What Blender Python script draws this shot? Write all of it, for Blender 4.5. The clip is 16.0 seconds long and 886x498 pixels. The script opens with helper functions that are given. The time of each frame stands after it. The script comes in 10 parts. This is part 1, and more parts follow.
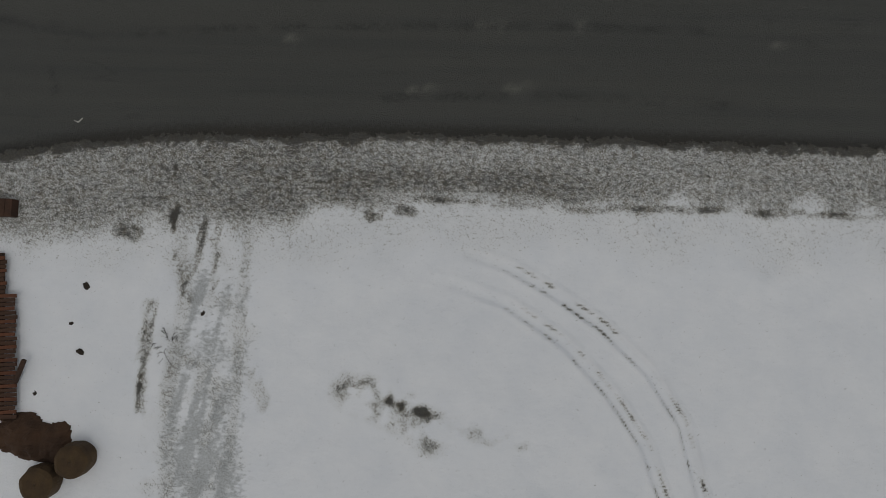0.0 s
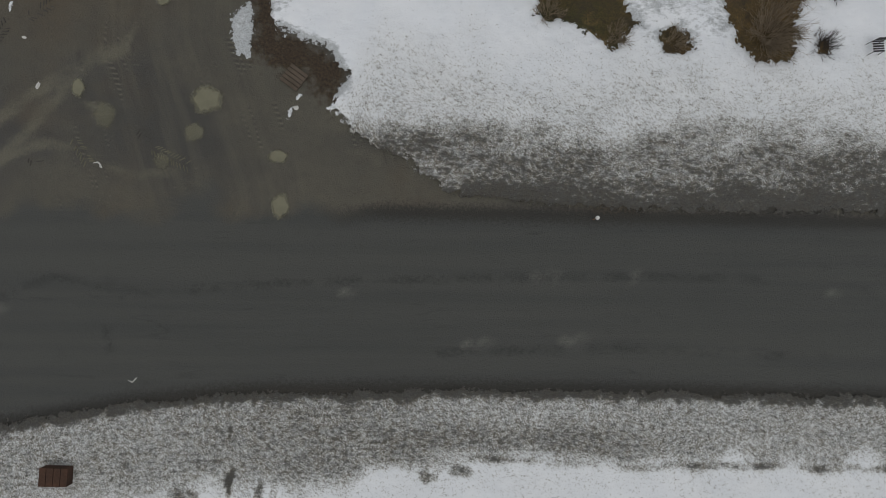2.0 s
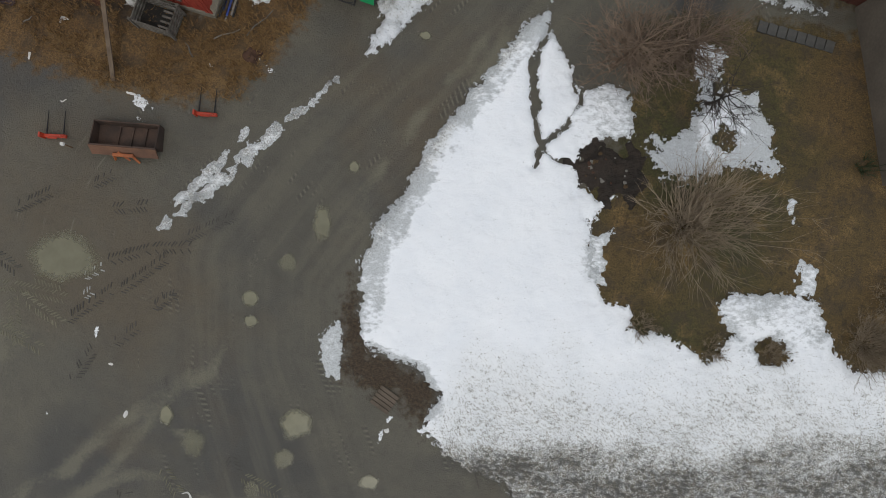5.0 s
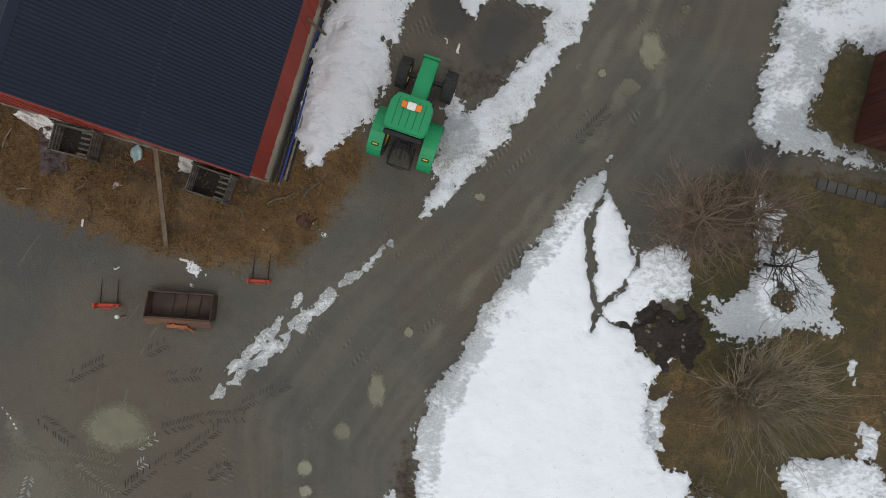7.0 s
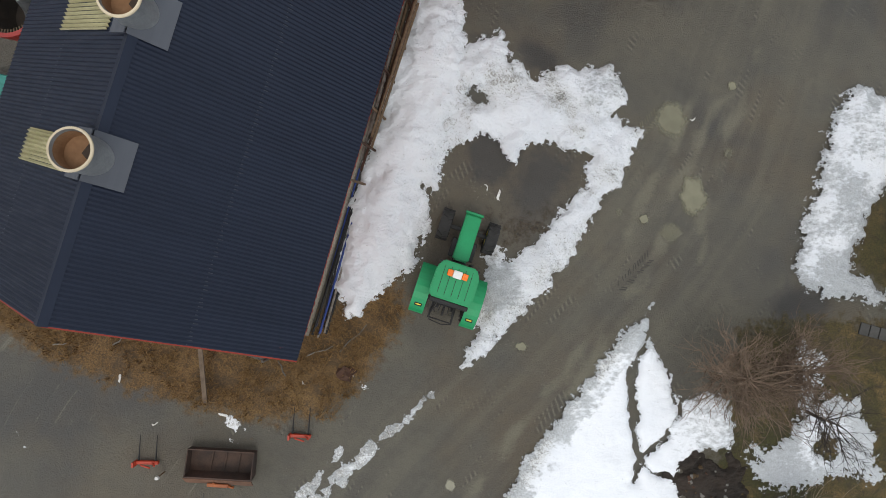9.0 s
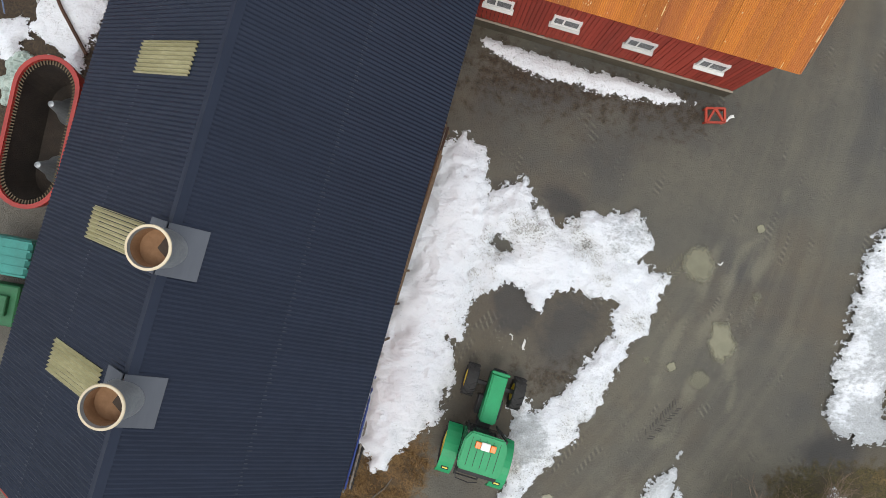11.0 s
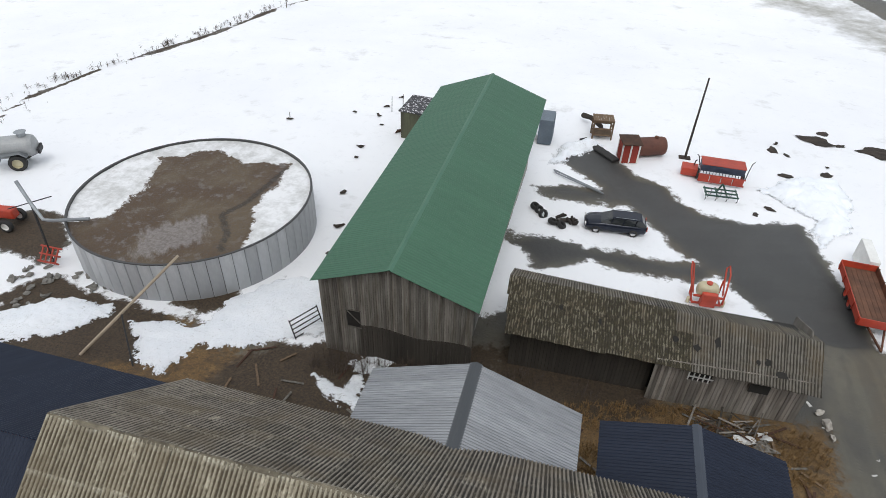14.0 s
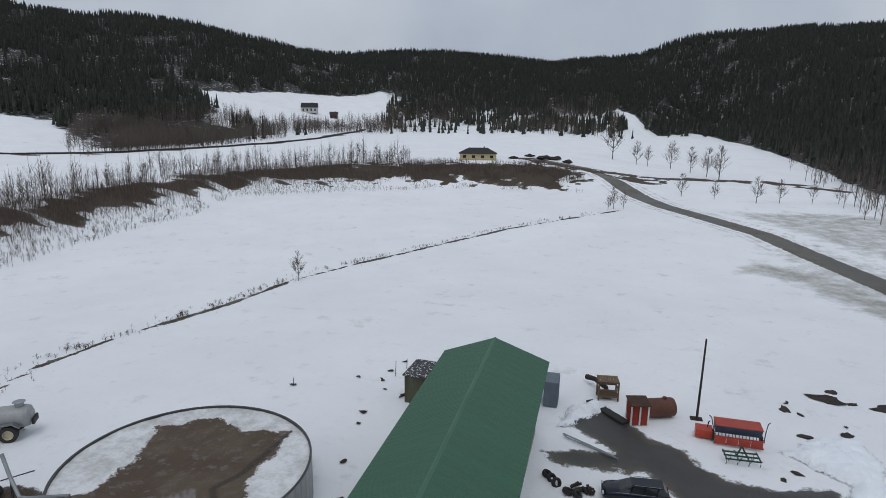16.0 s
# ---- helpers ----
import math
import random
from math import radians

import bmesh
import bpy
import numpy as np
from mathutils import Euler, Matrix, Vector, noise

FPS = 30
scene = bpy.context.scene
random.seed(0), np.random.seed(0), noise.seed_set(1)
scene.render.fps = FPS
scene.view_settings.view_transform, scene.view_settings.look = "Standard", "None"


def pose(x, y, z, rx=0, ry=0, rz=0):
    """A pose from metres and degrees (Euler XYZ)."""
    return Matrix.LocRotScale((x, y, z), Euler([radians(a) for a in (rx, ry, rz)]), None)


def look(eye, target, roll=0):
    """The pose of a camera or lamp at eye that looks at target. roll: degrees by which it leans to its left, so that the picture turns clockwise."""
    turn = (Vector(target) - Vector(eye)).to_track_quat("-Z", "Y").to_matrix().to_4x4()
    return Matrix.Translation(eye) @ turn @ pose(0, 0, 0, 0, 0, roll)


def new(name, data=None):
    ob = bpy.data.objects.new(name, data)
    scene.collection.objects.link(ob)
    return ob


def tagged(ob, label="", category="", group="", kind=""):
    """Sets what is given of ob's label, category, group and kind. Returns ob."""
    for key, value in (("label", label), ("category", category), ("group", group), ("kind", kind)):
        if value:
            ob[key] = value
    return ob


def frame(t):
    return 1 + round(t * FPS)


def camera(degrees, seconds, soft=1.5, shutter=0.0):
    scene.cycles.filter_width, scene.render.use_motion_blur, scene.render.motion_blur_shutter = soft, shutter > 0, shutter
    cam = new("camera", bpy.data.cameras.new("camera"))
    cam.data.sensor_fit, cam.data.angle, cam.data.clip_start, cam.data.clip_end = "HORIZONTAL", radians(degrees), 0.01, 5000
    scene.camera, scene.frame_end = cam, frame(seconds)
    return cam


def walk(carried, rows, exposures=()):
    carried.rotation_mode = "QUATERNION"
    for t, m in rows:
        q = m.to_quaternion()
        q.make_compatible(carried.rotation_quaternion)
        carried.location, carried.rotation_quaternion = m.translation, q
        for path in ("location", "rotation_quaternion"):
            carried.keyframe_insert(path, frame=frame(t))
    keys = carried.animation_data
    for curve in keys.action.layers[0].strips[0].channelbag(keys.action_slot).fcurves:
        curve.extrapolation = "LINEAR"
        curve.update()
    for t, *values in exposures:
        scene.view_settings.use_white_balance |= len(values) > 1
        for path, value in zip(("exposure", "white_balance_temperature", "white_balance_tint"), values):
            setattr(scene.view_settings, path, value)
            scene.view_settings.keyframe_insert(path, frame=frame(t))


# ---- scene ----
cam = camera(71.4, 16.0, 0.85)
# seconds, x, y, z, pitch, roll, yaw
ROWS = [
    (0.0, 0.07, -0.08, 25.95, -86.23, -2.61, 15.96),
    (0.5, -1.19, 2.48, 26.07, -86.34, -2.59, 16.00),
    (1.0, -2.49, 4.94, 26.18, -86.42, -2.59, 16.13),
    (1.5, -3.84, 7.38, 26.31, -86.59, -2.64, 16.23),
    (2.0, -5.27, 9.84, 26.39, -86.58, -2.69, 16.27),
    (2.5, -6.67, 12.23, 26.45, -87.01, -2.80, 16.35),
    (3.0, -8.03, 14.52, 26.48, -87.10, -2.77, 16.39),
    (3.5, -9.31, 16.67, 26.49, -87.50, -2.69, 16.38),
    (4.0, -10.62, 18.74, 26.47, -87.57, -2.65, 16.39),
    (4.2, -11.14, 19.56, 26.45, -87.67, -2.66, 16.33),
    (6.3, -15.58, 26.60, 26.37, -87.82, -1.99, 16.31),
    (6.5, -15.98, 27.19, 26.34, -87.80, -1.95, 16.30),
    (7.0, -16.97, 28.65, 26.28, -87.71, -1.96, 16.27),
    (7.5, -17.91, 30.11, 26.25, -87.95, -2.01, 16.25),
    (8.0, -18.84, 31.58, 26.22, -87.99, -2.02, 16.17),
    (8.5, -19.76, 33.06, 26.20, -88.30, -2.15, 16.14),
    (9.0, -20.64, 34.54, 26.15, -88.34, -2.29, 16.10),
    (9.2, -20.96, 35.12, 26.12, -88.37, -2.35, 16.08),
    (11.2, -23.48, 41.33, 25.91, -89.00, -1.71, 15.64),
    (11.3, -23.61, 41.62, 25.89, -88.62, -1.71, 15.64),
    (11.4, -23.73, 41.91, 25.87, -87.75, -1.71, 15.63),
    (11.5, -23.86, 42.20, 25.85, -86.86, -1.71, 15.62),
    (11.6, -23.98, 42.50, 25.83, -84.83, -1.72, 15.61),
    (12.0, -24.45, 43.69, 25.77, -77.27, -1.72, 15.52),
    (12.5, -25.05, 45.09, 25.70, -67.74, -1.76, 15.39),
    (12.7, -25.29, 45.64, 25.64, -63.70, -1.77, 15.29),
    (13.0, -25.65, 46.48, 25.58, -57.22, -1.72, 15.16),
    (13.5, -26.21, 47.62, 25.44, -47.61, -1.65, 14.91),
    (14.0, -26.61, 48.14, 25.32, -37.41, -1.43, 14.70),
    (14.5, -26.84, 48.10, 25.32, -28.07, -1.16, 14.31),
    (15.0, -26.87, 47.93, 25.34, -17.98, -0.92, 14.22),
    (15.1, -26.86, 47.92, 25.34, -16.36, -0.89, 14.25),
    (15.2, -26.86, 47.91, 25.34, -14.22, -0.87, 14.28),
    (15.3, -26.85, 47.90, 25.33, -13.33, -0.83, 14.31),
    (15.4, -26.84, 47.90, 25.33, -13.16, -0.79, 14.34),
    (15.5, -26.83, 47.91, 25.32, -13.18, -0.75, 14.37),
    (16.0, -26.88, 48.18, 25.25, -13.26, -0.64, 14.46),
]
# the film's camera opens up while it leaves the snow and closes again over the white fields
EXPOSURES = [(t, stops, kelvin, 10) for t, stops, kelvin in ((0.0, -1.42, 6750), (1.0, -1.2, 6700), (2.0, -0.9, 6600), (3.0, -0.57, 6450), (3.5, -0.43, 6500), (4.2, -0.37, 6500), (6.5, -0.31, 6500), (9.0, 0.07, 6500),
             (11.4, 0.48, 6500), (12.7, 0.42, 6500), (13.8, 0.17, 6400), (14.3, 0.02, 6300), (14.8, -0.25, 6150), (15.3, -0.44, 6050), (16.0, -0.69, 6000))]
walk(cam, [(t, pose(x, y, z, 90 + pitch, roll, yaw)) for t, x, y, z, pitch, roll, yaw in ROWS], EXPOSURES)

# ---- light ----
world = bpy.data.worlds.new("overcast_sky")
scene.world = world
world.use_nodes = True
wn = world.node_tree.nodes
sky = wn.new("ShaderNodeTexSky")
sky.sky_type, sky.sun_disc = "NISHITA", False
sky.sun_elevation, sky.sun_rotation = radians(38), radians(200)
sky.air_density, sky.dust_density, sky.ozone_density = 1.0, 6.0, 1.0
cloud_noise = wn.new("ShaderNodeTexNoise")
cloud_noise.inputs["Scale"].default_value, cloud_noise.inputs["Detail"].default_value = 2.2, 6.0
cloud_ramp = wn.new("ShaderNodeMapRange")
cloud_ramp.inputs["From Min"].default_value, cloud_ramp.inputs["From Max"].default_value = 0.35, 0.65
cloud_mix = wn.new("ShaderNodeMix")
cloud_mix.data_type = "RGBA"
cloud_tint = wn.new("ShaderNodeMix")
cloud_tint.data_type = "RGBA"
cloud_tint.inputs["A"].default_value, cloud_tint.inputs["B"].default_value = (8.3, 8.95, 9.9, 1), (12.2, 12.4, 12.6, 1)
wl = world.node_tree.links
wl.new(cloud_noise.outputs["Fac"], cloud_ramp.inputs["Value"])
wl.new(cloud_ramp.outputs["Result"], cloud_tint.inputs["Factor"])
cloud_mix.inputs["Factor"].default_value = 0.88
wl.new(sky.outputs["Color"], cloud_mix.inputs["A"])
wl.new(cloud_tint.outputs["Result"], cloud_mix.inputs["B"])
wl.new(cloud_mix.outputs["Result"], wn["Background"].inputs["Color"])
wn["Background"].inputs["Strength"].default_value = 0.085

sun_data = bpy.data.lights.new("sun", "SUN")
sun_data.energy, sun_data.angle, sun_data.color = 0.85, radians(24), (1.0, 0.96, 0.9)
sun = new("sun", sun_data)
sun.matrix_world = look((0, 0, 60), (-8, 26, 0))
tagged(sun, kind="structure")


# ---- materials ----
def shader(name):
    m = bpy.data.materials.new(name)
    m.use_nodes = True
    nt = m.node_tree
    return m, nt, nt.nodes["Principled BSDF"]


def node(nt, kind, **values):
    n = nt.nodes.new(kind)
    for key, value in values.items():
        n.inputs[key.replace("_", " ")].default_value = value
    return n


def coords(nt, stretch=(1, 1, 1), space="Object"):
    tc = nt.nodes.new("ShaderNodeTexCoord")
    mp = node(nt, "ShaderNodeMapping", Scale=stretch)
    nt.links.new(tc.outputs[space], mp.inputs["Vector"])
    return mp.outputs["Vector"]


def turned(nt, angle, stretch):
    """Ground coordinates turned by an angle and then stretched."""
    tc = nt.nodes.new("ShaderNodeTexCoord")
    mp = node(nt, "ShaderNodeMapping", Scale=tuple(1 / s for s in stretch), Rotation=(0, 0, radians(angle)))
    mp.vector_type = "TEXTURE"
    nt.links.new(tc.outputs["Object"], mp.inputs["Vector"])
    return mp.outputs["Vector"]


def noise_of(nt, vec, scale, detail=5.0, rough=0.6):
    n = node(nt, "ShaderNodeTexNoise", Scale=scale, Detail=detail, Roughness=rough)
    nt.links.new(vec, n.inputs["Vector"])
    return n.outputs["Fac"]


def remap(nt, value, lo, hi, a=0.0, b=1.0):
    n = nt.nodes.new("ShaderNodeMapRange")
    n.inputs["From Min"].default_value, n.inputs["From Max"].default_value = lo, hi
    n.inputs["To Min"].default_value, n.inputs["To Max"].default_value = a, b
    nt.links.new(value, n.inputs["Value"])
    return n.outputs["Result"]


def mixed(nt, fac, a, b):
    n = nt.nodes.new("ShaderNodeMix")
    n.data_type = "RGBA"
    for key, v in (("A", a), ("B", b)):
        if isinstance(v, tuple):
            n.inputs[key].default_value = (*v, 1)
        else:
            nt.links.new(v, n.inputs[key])
    if isinstance(fac, float):
        n.inputs["Factor"].default_value = fac
    else:
        nt.links.new(fac, n.inputs["Factor"])
    return n.outputs["Result"]


def maths(nt, op, a, b=0.0):
    n = nt.nodes.new("ShaderNodeMath")
    n.operation = op
    for i, v in enumerate((a, b)):
        if isinstance(v, (int, float)):
            n.inputs[i].default_value = v
        else:
            nt.links.new(v, n.inputs[i])
    return n.outputs[0]


def bumped(nt, bsdf, value, strength=0.4, distance=0.02):
    n = node(nt, "ShaderNodeBump", Strength=strength, Distance=distance)
    nt.links.new(value, n.inputs["Height"])
    nt.links.new(n.outputs["Normal"], bsdf.inputs["Normal"])


def attr(nt, name):
    n = nt.nodes.new("ShaderNodeAttribute")
    n.attribute_name = name
    return n.outputs["Fac"]


def plain(name, a, b=None, rough=0.7, metal=0.0, scale=6.0, bump=0.25, grain=(1, 1, 1), spread=0.15, dist=0.01, wear=None, wear_at=0.62):
    """A surface of two tones at two scales with fine relief, each copy a little lighter or darker."""
    m, nt, bsdf = shader(name)
    b = b or tuple(c * 0.7 for c in a)
    vec = coords(nt, grain)
    big = noise_of(nt, vec, scale * 0.25, 4.0)
    fine = noise_of(nt, vec, scale * 4, 6.0, 0.7)
    col = mixed(nt, remap(nt, big, 0.35, 0.65), a, b)
    col = mixed(nt, remap(nt, fine, 0.3, 0.75, 0.0, 0.55), col, b)
    if wear:
        col = mixed(nt, remap(nt, noise_of(nt, vec, scale, 8.0, 0.7), wear_at, wear_at + 0.06), col, wear)
    info = nt.nodes.new("ShaderNodeObjectInfo")
    hsv = node(nt, "ShaderNodeHueSaturation")
    nt.links.new(remap(nt, info.outputs["Random"], 0, 1, 1 - spread, 1 + spread), hsv.inputs["Value"])
    nt.links.new(col, hsv.inputs["Color"])
    nt.links.new(hsv.outputs["Color"], bsdf.inputs["Base Color"])
    nt.links.new(remap(nt, fine, 0.2, 0.8, max(rough - 0.12, 0.03), min(rough + 0.12, 1)), bsdf.inputs["Roughness"])
    bsdf.inputs["Metallic"].default_value = metal
    if bump:
        bumped(nt, bsdf, fine, bump, dist)
    return m


# ---- mesh helpers ----
def thing(name, label, category, group="", at=None, kind=""):
    ob = new(name)
    if at is not None:
        ob.matrix_world = at if isinstance(at, Matrix) else Matrix.Translation(at)
    return tagged(ob, label, category, group, kind)


def linked(name, bm, material):
    me = bpy.data.meshes.new(name)
    bmesh.ops.recalc_face_normals(bm, faces=bm.faces)
    bm.to_mesh(me)
    bm.free()
    me.materials.append(material)
    return new(name, me)


def part(name, bm, material, parent, label="", at=None):
    ob = linked(name, bm, material)
    ob.parent = parent
    if at is not None:
        ob.matrix_basis = at
    return tagged(ob, label)


def again(ob, m, parent=None):
    """Another piece on the same mesh."""
    o = bpy.data.objects.new(ob.name, ob.data)
    scene.collection.objects.link(o)
    o.parent = parent or ob.parent
    o.matrix_basis = m
    return o


def box(bm, x0, x1, y0, y1, z0, z1, bevel=0.0, m=None):
    geo = bmesh.ops.create_cube(bm, size=1.0)["verts"]
    t = Matrix.Translation(((x0 + x1) / 2, (y0 + y1) / 2, (z0 + z1) / 2)) @ Matrix.Diagonal((x1 - x0, y1 - y0, z1 - z0, 1))
    bmesh.ops.transform(bm, matrix=t, verts=geo)
    if bevel:
        edges = list({e for v in geo for e in v.link_edges})
        geo = bmesh.ops.bevel(bm, geom=edges, offset=bevel, segments=1, affect="EDGES")["verts"]
    if m is not None:
        bmesh.ops.transform(bm, matrix=m, verts=list({*geo}))
    return bm


def beam(bm, p, q, w, h=None):
    """A squared bar from p to q."""
    p, q = Vector(p), Vector(q)
    h = h or w
    n = (q - p).length
    m = Matrix.Translation((p + q) / 2) @ (q - p).to_track_quat("Z", "Y").to_matrix().to_4x4()
    return box(bm, -w / 2, w / 2, -h / 2, h / 2, -n / 2, n / 2, 0, m)


def rod(bm, p, q, r, r2=None, n=8, caps=True):
    p, q = Vector(p), Vector(q)
    m = Matrix.Translation((p + q) / 2) @ (q - p).to_track_quat("Z", "Y").to_matrix().to_4x4()
    bmesh.ops.create_cone(bm, cap_ends=caps, segments=n, radius1=r, radius2=r if r2 is None else r2, depth=(q - p).length, matrix=m)
    return bm


def tube(bm, pts, radii, n=5):
    """A bent, tapering tube."""
    rings = []
    pts = [Vector(p) for p in pts]
    for i, p in enumerate(pts):
        d = (pts[min(i + 1, len(pts) - 1)] - pts[max(i - 1, 0)]).normalized()
        q = d.to_track_quat("Z", "Y")
        r = radii[i] if isinstance(radii, (list, tuple)) else radii
        rings.append([bm.verts.new(p + q @ Vector((r * math.cos(6.2832 * k / n), r * math.sin(6.2832 * k / n), 0))) for k in range(n)])
    for a, b in zip(rings, rings[1:]):
        for k in range(n):
            bm.faces.new((a[k], a[(k + 1) % n], b[(k + 1) % n], b[k]))
    bm.faces.new(rings[-1])
    bm.faces.new(rings[0][::-1])
    return bm


def prism(bm, outline, y0, y1, axis="y"):
    """An outline in two axes drawn out along the third."""
    def at(u, v, w):
        return (u, w, v) if axis == "y" else ((w, u, v) if axis == "x" else (u, v, w))
    a = [bm.verts.new(at(u, v, y0)) for u, v in outline]
    b = [bm.verts.new(at(u, v, y1)) for u, v in outline]
    bm.faces.new(a)
    bm.faces.new(b[::-1])
    for i in range(len(a)):
        j = (i + 1) % len(a)
        bm.faces.new((a[i], a[j], b[j], b[i]))
    return bm


def lathe(bm, profile, n=24, m=None):
    rings = [[bm.verts.new((r * math.cos(6.2832 * k / n), r * math.sin(6.2832 * k / n), z)) for k in range(n)] for r, z in profile]
    for a, b in zip(rings, rings[1:]):
        for k in range(n):
            bm.faces.new((a[k], a[(k + 1) % n], b[(k + 1) % n], b[k]))
    if m is not None:
        bmesh.ops.transform(bm, matrix=m, verts=[v for r in rings for v in r])
    return bm


def loft(bm, rings):
    """A skin over cross-sections of like point count, closed at both ends."""
    rows = [[bm.verts.new(p) for p in r] for r in rings]
    n = len(rows[0])
    for a, b in zip(rows, rows[1:]):
        for k in range(n):
            bm.faces.new((a[k], a[(k + 1) % n], b[(k + 1) % n], b[k]))
    bm.faces.new(rows[0][::-1])
    bm.faces.new(rows[-1])
    return bm


def smooth_faces(ob):
    ob.data.polygons.foreach_set("use_smooth", [True] * len(ob.data.polygons))
    return ob


def sheet_object(name, verts, faces, material, smooth=True):
    me = bpy.data.meshes.new(name)
    me.from_pydata([tuple(v) for v in verts], [], [tuple(f) for f in faces])
    me.materials.append(material)
    if smooth:
        me.polygons.foreach_set("use_smooth", [True] * len(me.polygons))
    return new(name, me)


# ---- plan fields ----
def lattice(ix, iy, seed):
    h = (ix * 374761393 + iy * 668265263 + seed * 1442695041) & 0x7FFFFFFF
    h = ((h ^ (h >> 13)) * 1274126177) & 0x7FFFFFFF
    return ((h ^ (h >> 16)) & 0xFFFF) / 65535.0


def vnoise(x, y, scale, seed=0):
    x, y = np.asarray(x, float) / scale, np.asarray(y, float) / scale
    ix, iy = np.floor(x).astype(np.int64), np.floor(y).astype(np.int64)
    fx, fy = x - ix, y - iy
    fx, fy = fx * fx * (3 - 2 * fx), fy * fy * (3 - 2 * fy)
    a, b = lattice(ix, iy, seed), lattice(ix + 1, iy, seed)
    c, d = lattice(ix, iy + 1, seed), lattice(ix + 1, iy + 1, seed)
    return (a + (b - a) * fx) * (1 - fy) + (c + (d - c) * fx) * fy - 0.5


def fbm(x, y, scale, octaves=4, seed=0):
    return sum(vnoise(x, y, scale / 2 ** k, seed + 17 * k) / 2 ** k for k in range(octaves))


def smooth(a, b, x):
    s = np.clip((np.asarray(x, float) - a) / (b - a), 0, 1)
    return s * s * (3 - 2 * s)


def inside(x, y, outline):
    """Signed distance to an outline of the plan, positive inside."""
    x, y = np.asarray(x, float), np.asarray(y, float)
    best, odd = np.full(x.shape, 1e9), np.zeros(x.shape, bool)
    n = len(outline)
    for i in range(n):
        (ax, ay), (bx, by) = outline[i], outline[(i + 1) % n]
        ex, ey = bx - ax, by - ay
        s = np.clip(((x - ax) * ex + (y - ay) * ey) / (ex * ex + ey * ey + 1e-9), 0, 1)
        best = np.minimum(best, np.hypot(x - ax - s * ex, y - ay - s * ey))
        if ay != by:
            odd ^= ((ay > y) != (by > y)) & (x < ex * (y - ay) / ey + ax)
    return np.where(odd, best, -best)


def beside(x, y, line):
    """Signed distance to a line of the plan, and how far along it."""
    x, y = np.asarray(x, float), np.asarray(y, float)
    best, side, reach, done = np.full(x.shape, 1e9), np.zeros(x.shape), np.zeros(x.shape), 0.0
    for (ax, ay), (bx, by) in zip(line, line[1:]):
        ex, ey = bx - ax, by - ay
        n = math.hypot(ex, ey)
        s = np.clip(((x - ax) * ex + (y - ay) * ey) / (n * n), 0, 1)
        d = np.hypot(x - ax - s * ex, y - ay - s * ey)
        near = d < best
        best = np.where(near, d, best)
        side = np.where(near, np.sign((x - ax) * ey - (y - ay) * ex) * d, side)
        reach = np.where(near, done + s * n, reach)
        done += n
    return side, reach


def along(x, y, line):
    """Distance to an open line of the plan."""
    x, y = np.asarray(x, float), np.asarray(y, float)
    best = np.full(x.shape, 1e9)
    for (ax, ay), (bx, by) in zip(line, line[1:]):
        ex, ey = bx - ax, by - ay
        s = np.clip(((x - ax) * ex + (y - ay) * ey) / (ex * ex + ey * ey + 1e-9), 0, 1)
        best = np.minimum(best, np.hypot(x - ax - s * ex, y - ay - s * ey))
    return best

# ---- the lie of the land ----
# far away the land is told by distance u and bearing from the yard's middle: valley floor, a brushy bank, a terrace, wooded hills
HUB, AHEAD = (-26.9, 48.2), radians(14.46)
BEARING = [-36, -30, -22, -19, -10, 0, 10, 17, 22, 28, 35, 45]
BANK_FOOT = [150, 170, 198, 232, 240, 248, 250, 245, 235, 225, 210, 200]
BANK_TOP = [192, 215, 250, 258, 282, 292, 292, 275, 262, 250, 240, 235]
HILL_BEARING = [-36, -30, -22, -19, -10, 0, 10, 17, 22, 25, 27.5, 29.5, 31.5, 33.5, 35.7, 45]
HILL_FOOT = [380, 400, 430, 470, 620, 640, 640, 660, 800, 660, 540, 465, 398, 336, 300, 270]
CREST_Z = [158, 156, 152, 140, 110, 118, 98, 114, 146, 154, 150, 150]


def polar(x, y):
    dx, dy = np.asarray(x, float) - HUB[0], np.asarray(y, float) - HUB[1]
    u = -dx * math.sin(AHEAD) + dy * math.cos(AHEAD)
    v = dx * math.cos(AHEAD) + dy * math.sin(AHEAD)
    return np.hypot(u, v), np.degrees(np.arctan2(v, u)), u


def from_polar(d, a):
    a = np.radians(a) - AHEAD
    return HUB[0] + d * np.sin(a), HUB[1] + d * np.cos(a)


